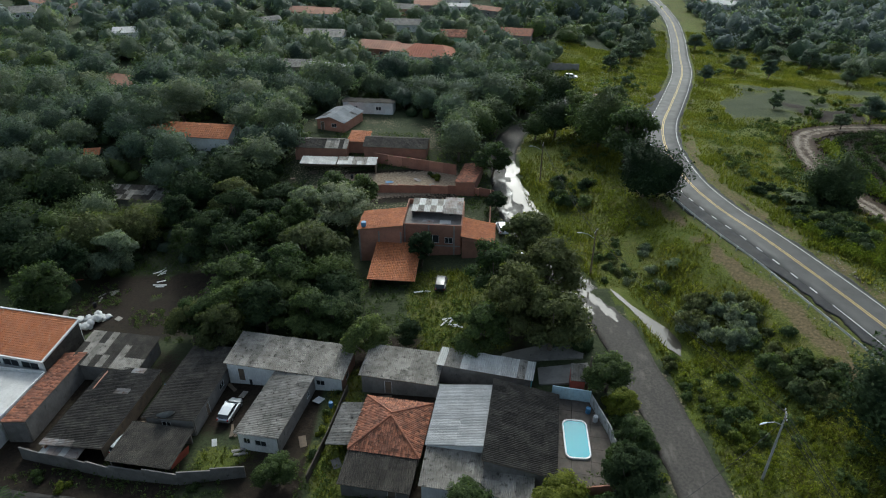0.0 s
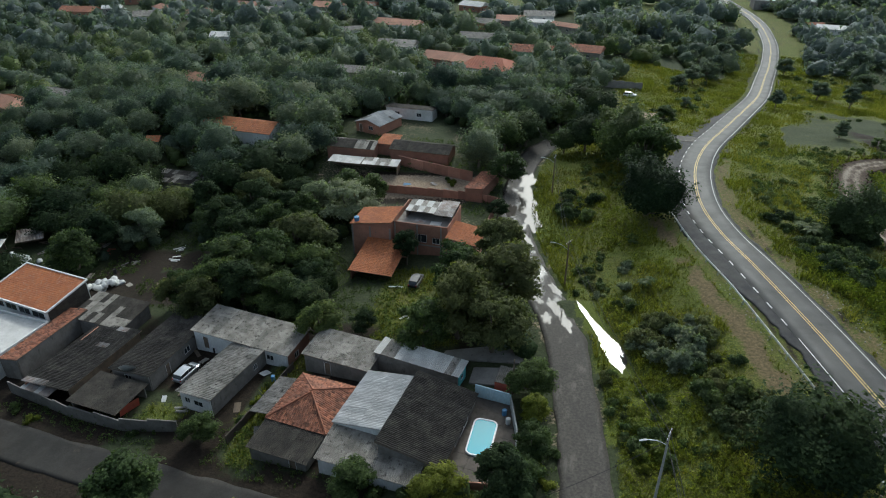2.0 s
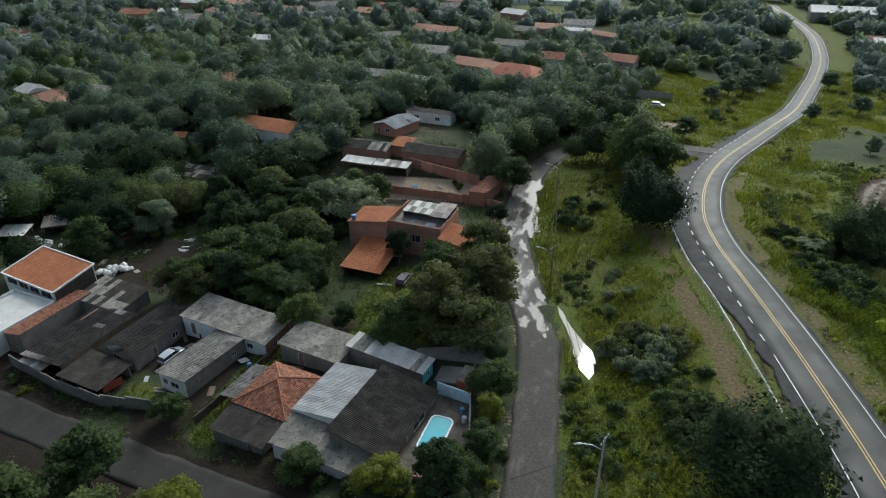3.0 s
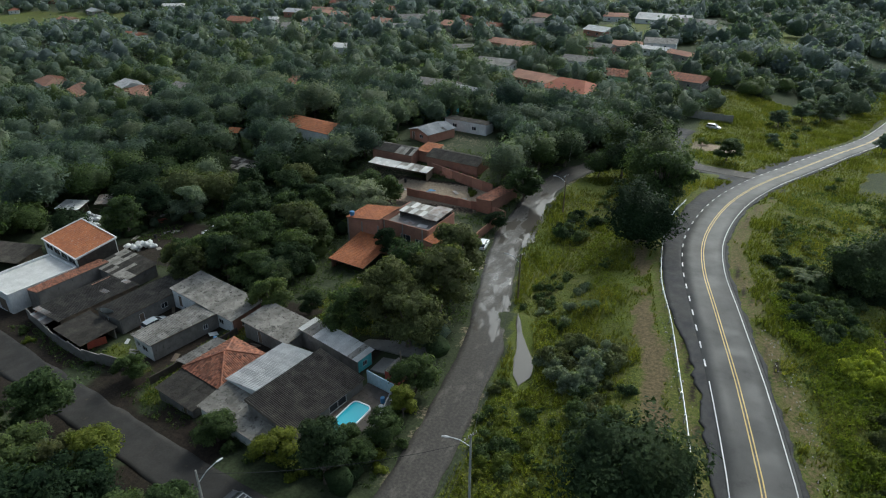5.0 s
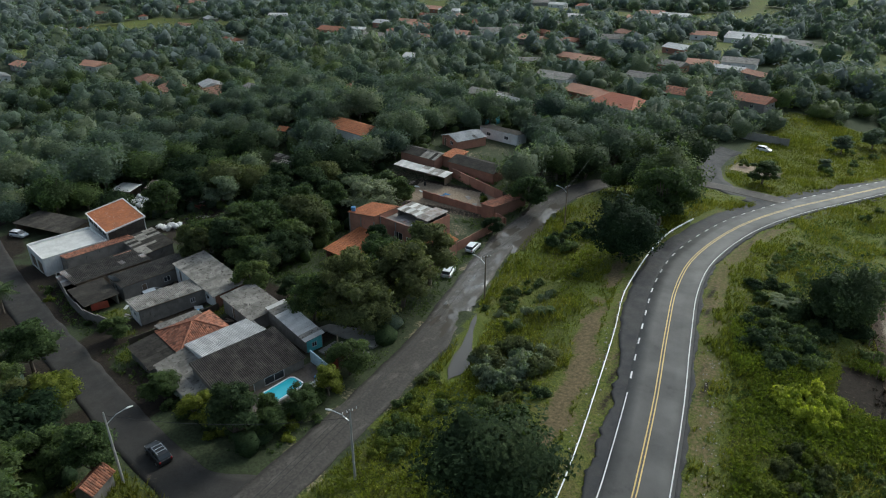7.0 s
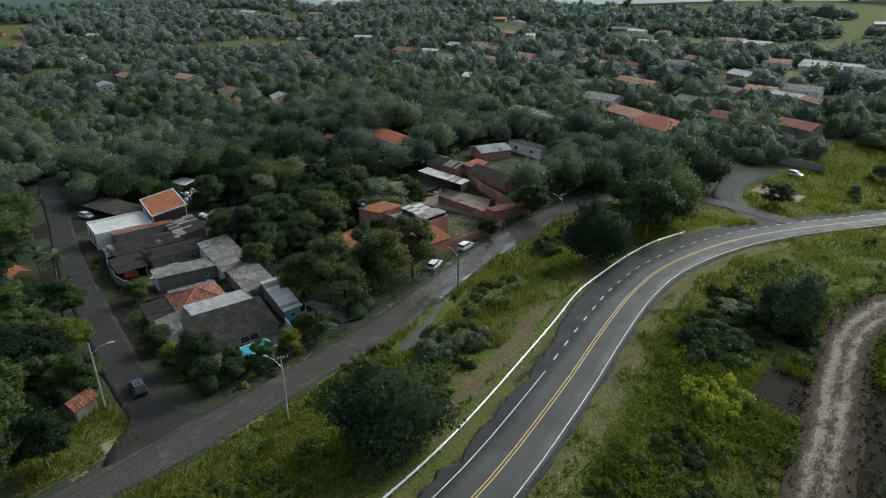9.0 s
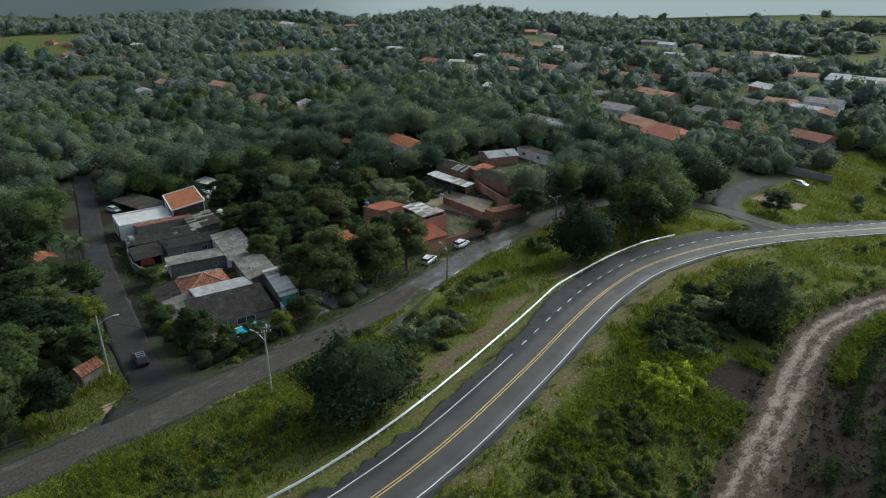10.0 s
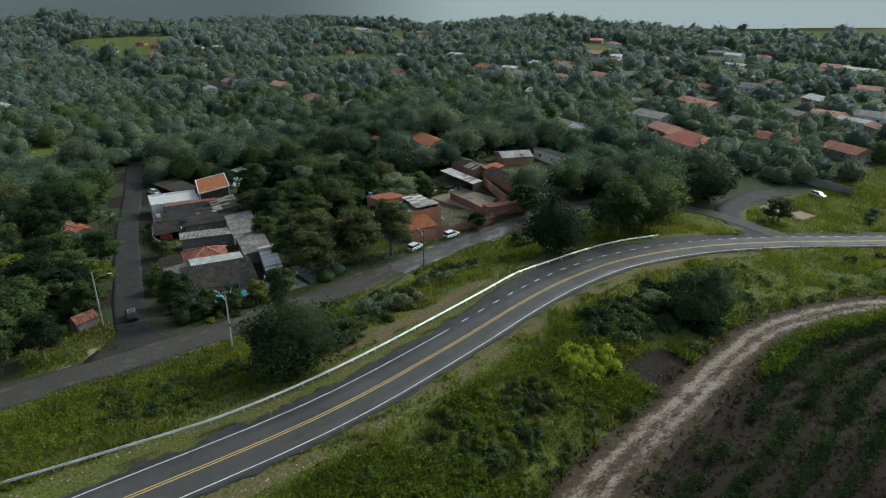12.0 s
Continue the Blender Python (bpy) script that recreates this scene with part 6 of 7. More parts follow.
thicket(18, 40, 34, 5, 10, 0.6, 1.3, (LEAF_LIGHT, LEAF), "low shrub in the tall grass of the bank")
thicket(30, 72, 83, 2.6, 4.4, 1.3, 2.1, (LEAF_YELLOW,), "bright yellow-green shrub beside the highway", 1.25)
thicket(20, 73, 72.5, 2.6, 3.2, 0.9, 1.6, (FIELD_GRASS, LEAF_OLIVE), "pale feathery tall grass clump beside the highway", 1.4)
thicket(26, 73, 64, 4.5, 6, 0.9, 1.7, (FIELD_GRASS, LEAF_OLIVE), "tall grassy light green shrub beside the highway")
thicket(64, 66.5, 100, 5, 12, 1.2, 2.5, (LEAF_MID, LEAF, LEAF_MID), "dark green shrub in a thicket by the bend")
thicket(12, 62, 113, 3, 6, 0.8, 1.8, (LEAF, LEAF_DARK), "green shrub inside the highway bend")
thicket(16, 78, 62, 4, 8, 0.7, 1.6, (LEAF, LEAF_LIGHT), "green shrub on the slope by the field track")
thicket(9, 72.6, 109, 3.5, 3.5, 1.4, 2.4, (LEAF_DARK,), "dark shrub under a field tree")


def yard_bush(x, y, r, k, m, label):
    bush(x, y, r, k, m, label, "yard shrubs")


for k, (x, y, r) in enumerate(((-14.4, 60, 0.8), (-14.8, 57, 0.9), (-15.4, 53.5, 0.9), (-13.8, 63.5, 0.7), (20.7, 58, 1.9), (21.2, 55, 2.0), (21.4, 52, 2.0), (20.9, 49, 2.1), (19.9, 46, 2.1), (17.4, 44.4, 1.9), (15, 43.6, 1.8), (8, 43.8, 1.6), (5, 43.4, 1.5), (23.2, 47.5, 1.1), (23.8, 52, 1.0), (-48, 52.5, 1.3), (-44, 50.8, 1.1), (-28, 49.5, 0.9), (2.5, 72.5, 1.5), (-1.5, 128.5, 1.4), (-3, 130, 1.0), (-25, 128, 1.6), (-22, 127, 1.3), (-12, 136.5, 1.8), (-8, 135.4, 1.6), (22, 105, 0.9))):
    yard_bush(x, y, r, k, (LEAF, LEAF_LIGHT, LEAF)[k % 3], "bushy garden shrub by a yard wall")


def grass_mesh(rng, x, y, tall, width):
    """Tufts of three leaning blades."""
    n = len(x)
    z = ground(x, y) - 0.06
    V = []
    for k in range(3):
        a = rng.uniform(0, 2 * math.pi, n)
        h = tall * rng.uniform(0.5, 1.3, n)
        lx, ly = np.cos(a) * h * 0.55, np.sin(a) * h * 0.55
        wx, wy = -np.sin(a) * width, np.cos(a) * width
        V.append(np.stack([np.c_[x - wx, y - wy, z], np.c_[x + wx, y + wy, z], np.c_[x + lx, y + ly, z + h]], 1))
    V = np.concatenate(V)
    return quick_mesh("grass", V.reshape(-1, 3), np.arange(len(V) * 3).reshape(-1, 3))


qr = np.random.default_rng(55)
x, y = qr.uniform(-35, 190, 420000), qr.uniform(5, 320, 420000)
g_, s_, p_ = cover(x, y)
sh, sl = side(HIGHWAY, x, y), np.abs(side(LOCAL, x, y))
ok = (ditch_gap(x, y) > 1.5) & (straw(x, y) < 0.45) & (p_ < 0.4) & (g_ > 0.4 + 0.3 * qr.random(len(x))) & (s_ < 0.5) & ~((sh > -4.9) & (sh < 4.4)) & ~((sh > -8.3) & (sh < 0) & (y < 150)) & (sl > 3.6) & (np.abs(side(TRACK, x, y)) > 3) & (np.abs(side(SPUR, x, y)) > 4)
gm = grass_mesh(qr, x[ok], y[ok], 0.45 + 0.5 * (patches(x[ok], y[ok], 6, 90) > 0.55), 0.085)
gm.materials.append(GRASS)
tagged(new("grass", gm), "rough green and yellowing grass on the banks", "grass", kind="stuff")


# ---- field: rows of young crop, maize along the track, fence posts ----
fr = np.random.default_rng(66)


def sprouts(rng, x, y, tall, size, per):
    """Leafy plants of a crop in one mesh."""
    n = len(x)
    z = ground(x, y)
    P = np.repeat(np.c_[x, y, z], per, 0) + np.c_[rng.normal(0, tall * 0.3, (n * per, 2)), rng.random(n * per) * tall]
    a, b = rng.normal(size=(n * per, 3)), rng.normal(size=(n * per, 3))
    a /= np.linalg.norm(a, axis=1)[:, None]
    b /= np.linalg.norm(b, axis=1)[:, None]
    V = np.stack([P - a * size * 0.5, P + b * size * 0.45, P + a * size * 0.5], 1)
    return quick_mesh("crop", V.reshape(-1, 3), np.arange(n * per * 3).reshape(-1, 3))


rows_x, rows_y = [], []
for k in range(12):
    off = 7.4 + k * 4.1
    d = np.gradient(T2, axis=0)
    d /= np.linalg.norm(d, axis=1)[:, None]
    line = T2 + np.stack([d[:, 1], -d[:, 0]], 1) * off
    line = dense(line, 0.9)
    line = line[(line[:, 1] > 45) & (line[:, 1] < 150)] + fr.normal(0, 0.28, (((line[:, 1] > 45) & (line[:, 1] < 150)).sum(), 2))
    keep = patches(line[:, 0], line[:, 1], 4, 77) > 0.3
    rows_x.append(line[keep, 0])
    rows_y.append(line[keep, 1])
crop_me = sprouts(fr, np.concatenate(rows_x), np.concatenate(rows_y), 1.4, 0.45, 84)
crop_me.materials.append(LEAF_DARK)
tagged(new("crop", crop_me), "rows of dark green field crop on bare soil", "crop", kind="stuff")
mz = dense(T2 + np.stack([d[:, 1], -d[:, 0]], 1) * 5.2, 0.45)
mz = mz[(mz[:, 1] > 104) & (mz[:, 1] < 142)]
mz = np.concatenate([mz + fr.normal(0, 0.55, mz.shape) for _ in range(3)])
maize_me = sprouts(fr, mz[:, 0], mz[:, 1], 2.1, 0.7, 14)
maize_me.materials.append(FIELD_GRASS)
tagged(new("maize", maize_me), "strip of tall green maize along the field track", "crop", kind="stuff")
weed = fr.uniform((62, 45), (140, 160), (11000, 2))
wt = np.abs(side(TRACK, weed[:, 0], weed[:, 1]))
weed = weed[(wt > 2.2) & (near_box(weed[:, 0], weed[:, 1], 74, 81, 88, 98, 1) < 0.4) & (side(HIGHWAY, weed[:, 0], weed[:, 1]) > 8) & (patches(weed[:, 0], weed[:, 1], 5, 41) > np.where(side(TRACK, weed[:, 0], weed[:, 1]) > 3, 0.52, 0.42))]
STALKS = leaf_mat("dry_stalks", (0.014, 0.01, 0.006), (0.04, 0.03, 0.016), (0.07, 0.052, 0.028), 0.1, 0.03)
dead = fr.uniform((70, 45), (140, 160), (9000, 2))
dead = dead[(np.abs(side(TRACK, dead[:, 0], dead[:, 1])) > 2.6) & (side(TRACK, dead[:, 0], dead[:, 1]) > -5)]
dead_me = sprouts(fr, dead[:, 0], dead[:, 1], 0.45, 0.3, 12)
dead_me.materials.append(STALKS)
tagged(new("dry_stalks", dead_me), "dry brown stalks and litter on the field soil", "weeds", kind="stuff")
weed_me = sprouts(fr, weed[:, 0], weed[:, 1], 0.7, 0.36, 12)
weed_me.materials.append(LEAF)
tg = fr.uniform((60, 18), (88, 100), (14000, 2))
tsh, ttr = side(HIGHWAY, tg[:, 0], tg[:, 1]), side(TRACK, tg[:, 0], tg[:, 1])
tg = tg[(tsh > 8.5) & (ttr < -3.2) & (near_box(tg[:, 0], tg[:, 1], 74, 81, 88, 98, 1) < 0.4) & (patches(tg[:, 0], tg[:, 1], 9, 52) > 0.36)]
tall_me = sprouts(fr, tg[:, 0], tg[:, 1], 1.1, 0.5, 9)
tall_me.materials.append(FIELD_GRASS)
tagged(new("tall_grass", tall_me), "tall light green grass beside the highway", "grass", kind="stuff")
bg = fr.uniform((30, 15), (60, 120), (9000, 2))
bsh, bsl = side(HIGHWAY, bg[:, 0], bg[:, 1]), side(LOCAL, bg[:, 0], bg[:, 1])
bg = bg[(ditch_gap(bg[:, 0], bg[:, 1]) > 2.0) & (bsh < -13) & (bsl > 4.5) & (patches(bg[:, 0], bg[:, 1], 8, 53) > 0.46)]
bank_me = sprouts(fr, bg[:, 0], bg[:, 1], 0.75, 0.42, 9)
bank_me.materials.append(LEAF_LIGHT)
tagged(new("tall_grass", bank_me), "clumps of yellow-green grass on the bank", "grass", kind="stuff")
tagged(new("weeds", weed_me), "rough weeds by the field track", "weeds", kind="stuff")

fence = thing("field_fence", 80, 80, gz(80, 80), 0, "wooden fence posts along the field track", "fence")
for i in range(115, 236, 4):
    d = T2[i + 1] - T2[i]
    d /= np.linalg.norm(d)
    q = T2[i] - np.array([d[1], -d[0]]) * 4.2
    part("post", tube([(0, 0, -0.4), (0.03, 0.02, 0.7), (0.02 * (i % 3), 0.05, 1.35)], [0.09, 0.08, 0.07], 6), WOOD, fence, loc=(q[0] - 80, q[1] - 80, gz(*q) - gz(80, 80)))

# ---- water lying on the road and in the ditch ----


def puddle(x, y, rx, ry, turn, seed, lift=0.085, label="muddy rain puddle on the worn road"):
    rng = np.random.default_rng(seed)
    n = 26
    w = 1 + 0.28 * np.sin(np.arange(n) * 2 * np.pi / n * 2 + rng.uniform(0, 6)) * rng.random() + 0.2 * np.sin(np.arange(n) * 2 * np.pi / n * 5 + rng.uniform(0, 6)) + 0.08 * rng.normal(size=n)
    c, s = math.cos(radians(turn)), math.sin(radians(turn))
    z0 = gz(x, y)
    v = [(0.0, 0.0, lift)]
    for r in (0.5, 1.0):
        for k in range(n):
            a = 2 * math.pi * k / n
            px, py = rx * r * w[k] * math.cos(a), ry * r * w[k] * math.sin(a)
            qx, qy = px * c - py * s, px * s + py * c
            v.append((qx, qy, gz(x + qx, y + qy) - z0 + lift))
    f = [(0, 1 + k, 1 + (k + 1) % n) for k in range(n)] + [(1 + k, 1 + n + k, 1 + n + (k + 1) % n, 1 + (k + 1) % n) for k in range(n)]
    ob = thing("puddle", x, y, z0, 0, label, "puddle", "rain puddles")
    part("water", (v, f), PUDDLE, ob, shade=True)


for k, (x, y, rx, ry, turn) in enumerate(((15.6, 121, 2.0, 6.0, 8), (17.2, 113.5, 1.5, 4.2, 14), (12.6, 117, 1.1, 3.0, 6), (15.0, 131, 1.5, 4.0, -6), (13.4, 110, 0.9, 2.0, 14), (17, 105, 0.6, 2.0, 18), (22.6, 82, 0.7, 2.6, 22), (24.2, 78.5, 0.8, 2.8, 16), (21.6, 78.6, 0.8, 1.3, 10), (20.0, 84, 0.6, 1.3, 20), (19.4, 91, 0.5, 1.5, 20), (22.6, 87.6, 0.6, 2.4, 24))):
    puddle(x, y, rx, ry, turn, 100 + k)
D2 = dense(DITCH, 0.4)
dd_ = np.gradient(D2, axis=0)
dd_ /= np.linalg.norm(dd_, axis=1)[:, None]
du = np.linspace(0, 1, len(D2))
half = (0.3 + 0.85 * smooth(0.25, 0.75, du)) * np.minimum(smooth(0, 0.12, du), smooth(1, 0.84, du)) * (0.75 + 0.6 * patches(D2[:, 0], D2[:, 1], 1.8, 12)) + 0.03
level = np.full(len(D2), DITCH_LEVEL)
dv = np.stack([np.c_[D2 + np.stack([dd_[:, 1], -dd_[:, 0]], 1) * (half * q)[:, None], level] for q in (-1, -0.4, 0.4, 1)], 1)
ditch = thing("puddle", 29.3, 76, gz(29.3, 76), 0, "long strip of rain water standing in the roadside ditch", "puddle", "rain puddles")
part("water", ((dv.reshape(-1, 3) - [29.3, 76, gz(29.3, 76)]).tolist(), grid_faces(4, len(D2)).tolist()), DITCH_WATER, ditch, shade=True)

# ---- poles and wires ----


def pole(x, y, h, material, label, arm=None, cross=None, lean=0.0):
    ob = thing("utility_pole", x, y, gz(x, y), 0, label, "utility pole", "poles along the roads")
    part("post", tube([(0, 0, -0.8), (lean * 0.5, 0, h * 0.5), (lean, 0, h)], [0.16, 0.13, 0.09], 8), material, ob)
    if cross is not None:
        c, s = math.cos(radians(cross)), math.sin(radians(cross))
        bar = part("crossarm", tube([(-0.9 * c + lean, -0.9 * s, h - 0.3), (0.9 * c + lean, 0.9 * s, h - 0.3)], [0.07, 0.07], 4), WOOD, ob)
        for k in (-0.8, -0.3, 0.3, 0.8):
            part("insulator", tube([(k * c + lean, k * s, h - 0.24), (k * c + lean, k * s, h - 0.02)], [0.06, 0.04], 6), LAMP_GLASS, bar)
    if arm is not None:
        c, s = math.cos(radians(arm)), math.sin(radians(arm))
        a = part("lamp_arm", tube([(lean, 0, h - 1.6), (1.1 * c, 1.1 * s, h - 0.9), (2.2 * c, 2.2 * s, h - 0.7)], [0.04, 0.04, 0.035], 6), METAL, ob)
        part("lamp_head", tube([(2.1 * c, 2.1 * s, h - 0.72), (2.4 * c, 2.4 * s, h - 0.72), (2.9 * c, 2.9 * s, h - 0.78)], [0.06, 0.11, 0.06], 8), LAMP_GLASS, a, "pale street lamp head")
    return ob


pole(34.2, 47.3, 9.6, POLE_CONC, "pale concrete utility pole with a street lamp", 195, 70)
pole(24.0, 89.2, 8.4, WOOD, "dark wooden utility pole with a street lamp", 170, 60)
pole(20.4, 125.6, 8.6, WOOD, "dark wooden utility pole by the local road", 170, 80)
pole(12.8, 32.8, 9.9, POLE_CONC, "concrete street lamp pole by the side street", 80)
pole(18.2, 61.4, 5.6, WOOD, "thin leaning wooden pole beside the yard wall")


def wire(a, b, sag, label="thin black overhead cable between poles"):
    a, b = Vector(a), Vector(b)
    ob = thing("overhead_cable", *a, 0, label, "cable", "overhead cables")
    n = 18
    pts = [(b - a) * (i / n) - Vector((0, 0, sag * 4 * (i / n) * (1 - i / n))) for i in range(n + 1)]
    part("strand", tube(pts, [0.028] * (n + 1), 4), RUBBER, ob)


def top(x, y, h):
    return (x, y, gz(x, y) + h)


for k in (-0.8, 0.3):
    wire(top(34.2 + k * 0.34, 47.3 + k * 0.94, 9.4), top(24 + k * 0.5, 89.2 + k * 0.86, 8.2), 1.0)
    wire(top(24 + k * 0.5, 89.2 + k * 0.86, 8.2), top(20.4, 125.6 + k, 8.4), 1.0)
    wire(top(34.2 + k * 0.34, 47.3 + k * 0.94, 9.4), (38 + k, -8, gz(38, -8) + 9.4), 1.2)
wire(top(34.2, 47.3, 8.6), top(12.8, 32.8, 9.5), 1.1)
wire(top(34.2, 47.3, 8.2), (40, -8, gz(40, -8) + 8.2), 1.3)
wire(top(20.4, 125.6, 8.2), (10, 170, gz(10, 170) + 8), 1.0)

# ---- cars ----


def loft(sections):
    """A closed hull through cross-sections (x, half width, low, high, round)."""
    v, f = [], []
    n = 12
    for x, w, lo, hi, r in sections:
        pts = []
        for sx, sz, a0 in ((1, 1, 0), (-1, 1, 90), (-1, -1, 180), (1, -1, 270)):
            for k in range(3):
                a = radians(a0 + 45 * k)
                pts.append((x, sx * (w - r) + r * math.cos(a), (hi if sz > 0 else lo) - sz * r + r * math.sin(a)))
        v += pts
    for i in range(len(sections) - 1):
        f += [(i * n + k, i * n + (k + 1) % n, (i + 1) * n + (k + 1) % n, (i + 1) * n + k) for k in range(n)]
    return v, f + [tuple(range(n)), tuple(range(len(v) - 1, len(v) - n - 1, -1))]


def car(x, y, heading, paint, label, tall=1.0, rails=False, z=None):
    ob = thing("car", x, y, (gz(x, y) if z is None else z) + 0.06, heading, label, "car")
    t = tall
    body = part("body", loft([(-2.1, 0.74, 0.42, 0.82 * t, 0.1), (-1.95, 0.84, 0.26, 0.95 * t, 0.14), (-0.9, 0.87, 0.22, 0.97 * t, 0.12), (0.85, 0.87, 0.22, 0.96 * t, 0.12), (1.7, 0.83, 0.24, 0.84 * t, 0.16), (2.05, 0.7, 0.36, 0.7 * t, 0.12)]), paint, ob, shade=False)
    part("bumper", loft([(2.0, 0.72, 0.3, 0.5, 0.06), (2.12, 0.6, 0.32, 0.48, 0.06)]), RUBBER, body)
    glass = part("cabin_glass", loft([(-1.98, 0.66, 0.85 * t, 1.0 * t, 0.06), (-1.72, 0.72, 0.9 * t, 1.42 * t, 0.1), (-0.4, 0.72, 0.9 * t, 1.5 * t, 0.1), (0.35, 0.7, 0.9 * t, 1.44 * t, 0.1), (1.15, 0.66, 0.88 * t, 0.96 * t, 0.04)]), GLASS, ob, "dark tinted glass")
    part("roof", loft([(-1.74, 0.66, 1.38 * t, 1.46 * t, 0.03), (-0.4, 0.68, 1.46 * t, 1.54 * t, 0.03), (0.32, 0.66, 1.42 * t, 1.48 * t, 0.03)]), paint, ob)
    for s in (-1, 1):
        part("pillar", tube([(0.35, s * 0.68, 1.43 * t), (1.12, s * 0.72, 0.95 * t)], [0.05, 0.05], 5), paint, glass)
        part("pillar", tube([(-0.4, s * 0.735, 1.45 * t), (-0.4, s * 0.77, 0.93 * t)], [0.05, 0.05], 5), paint, glass)
        part("mirror", box(0.75, 0.9, s * 0.98 - 0.09, s * 0.98 + 0.09, 0.92 * t, 1.05 * t), paint, body)
        part("headlight", box(1.86, 2.02, s * 0.56 - 0.15, s * 0.56 + 0.15, 0.56 * t, 0.7 * t), LAMP_GLASS, body)
        part("tail_light", box(-2.11, -1.98, s * 0.66 - 0.09, s * 0.66 + 0.09, 0.66 * t, 0.88 * t), RED_LAMP, body)
        if rails:
            part("roof_rail", tube([(-1.5, s * 0.55, 1.56 * t), (0.1, s * 0.55, 1.58 * t)], [0.035, 0.035], 5), METAL, ob)
    if rails:
        for k in (-1.2, -0.6, 0.0):
            part("roof_bar", tube([(k, -0.55, 1.6 * t), (k, 0.55, 1.6 * t)], [0.035, 0.035], 5), METAL, ob)
    for wx in (-1.3, 1.32):
        for s in (-1, 1):
            w = part("wheel", tube([(wx, s * 0.68, 0.32), (wx, s * 0.9, 0.32)], [0.33, 0.33], 14), RUBBER, ob)
            part("rim", tube([(wx, s * 0.9, 0.32), (wx, s * 0.92, 0.32)], [0.2, 0.17], 10), METAL, w)
    return ob


car(12.4, 37.4, 172, CAR_BLACK, "black estate car with silver roof bars in the side street", 1.06, True)
car(10.9, 105.6, 98, CAR_WHITE, "white hatchback parked at a brick wall")
car(13.2, 94.2, 110, CAR_WHITE, "white car parked at the road edge under trees")
car(-0.3, 87.7, 85, CAR_BLACK, "dark car parked on the grass")
car(-27.2, 61.2, 80, CAR_SILVER, "pale silver car parked in a narrow yard")
car(-38.8, 56.6, 70, CAR_WHITE, "white car half under a carport roof")
car(41.4, 211, -10, CAR_WHITE, "white car parked on the grass by the spur road")
car(-83.8, 62.4, 20, CAR_WHITE, "white pickup-like car parked beside a dark shed")

# ---- small things about the yards ----
dish = thing("satellite_dish", -33.9, 58.2, gz(-33.9, 58.2) + 2.75, 200, "round mesh satellite dish on a low roof", "satellite dish")
part("mast", tube([(0, 0, -0.4), (0, 0, 0.5)], [0.05, 0.05], 6), METAL, dish)
dv = [(0, 0.0, 0.6)] + [(r * math.cos(a), -0.35 * r * r, 0.6 + r * math.sin(a)) for r in (0.4, 0.8, 1.1) for a in [k * math.pi / 7 for k in range(14)]]
df = [(0, 1 + k, 1 + (k + 1) % 14) for k in range(14)] + [(1 + i * 14 + k, 1 + (i + 1) * 14 + k, 1 + (i + 1) * 14 + (k + 1) % 14, 1 + i * 14 + (k + 1) % 14) for i in range(2) for k in range(14)]
part("reflector", (dv, df), METAL, dish, rot=(radians(-35), 0, 0))
part("feed", tube([(0, -0.1, 0.6), (0, -0.9, 0.9)], [0.03, 0.05], 5), RUBBER, dish)

sr = np.random.default_rng(88)
sack_me = quick_mesh("sack", *lump(sr, 5, 9), smooth_shade=True)
sack_me.materials.append(PLASTIC_BAG)


def sacks(n, x, y, rx, ry, levels=2):
    for k in range(n):
        px, py = x + sr.uniform(-rx, rx), y + sr.uniform(-ry, ry)
        lv = k % levels
        ob = new("sack", sack_me)
        ob.matrix_world = pose(px, py, gz(px, py) + 0.2 + 0.55 * lv, 0, 0, sr.uniform(0, 360)) @ Matrix.Diagonal((sr.uniform(0.6, 1.0), sr.uniform(0.5, 0.8), sr.uniform(0.45, 0.7), 1))
        tagged(ob, "bulging white plastic sack on a scrap heap", "sack", "heap of sacks")


sacks(26, -79.5, 87.5, 3.0, 4.0, 3)
sacks(14, -56.6, 83.2, 2.6, 1.8, 2)


def plank_pile(x, y, n, rz, material, label, length=2.4, name="plank_pile"):
    ob = thing(name, x, y, gz(x, y), rz, label, "scrap")
    for k in range(n):
        a = sr.uniform(-25, 25)
        part("plank", box(-length / 2, length / 2, -0.14, 0.14, -0.03, 0.03), material, ob, loc=(sr.uniform(-0.7, 0.7), sr.uniform(-0.7, 0.7), 0.08 + 0.07 * k), rot=(0, 0, radians(a)))


for x, y, n, rz, m, label in ((-24.6, 54.6, 5, 30, CONCRETE, "heap of rubble and broken slabs in a yard"), (-25.6, 58.0, 4, 80, WOOD, "pile of old planks in a yard"), (-29.0, 133.0, 6, 10, WOOD, "pile of old planks by a shed"), (-24, 130.4, 5, 60, SHEET_RUST, "heap of rusty scrap sheets"), (-3.2, 86.5, 3, 0, PLASTER, "white boards lying on the lawn"), (0.6, 77.6, 3, 40, PLASTER, "white scraps lying on the lawn"), (1.6, 76.4, 2, 10, PLASTER, "white scraps lying on the lawn"), (-66, 97, 6, 20, RED_PAINT, "heap of red scrap boards"), (-40, 91.5, 5, 70, WOOD, "heap of timber at the edge of the woods"), (-12, 128.0, 4, 15, BLUE_TARP, "blue tarpaulin bundle in a dirt yard"), (-7.5, 62.0, 4, 5, WOOD, "old planks in a dark yard")):
    plank_pile(x, y, n, rz, m, label, 1.6)
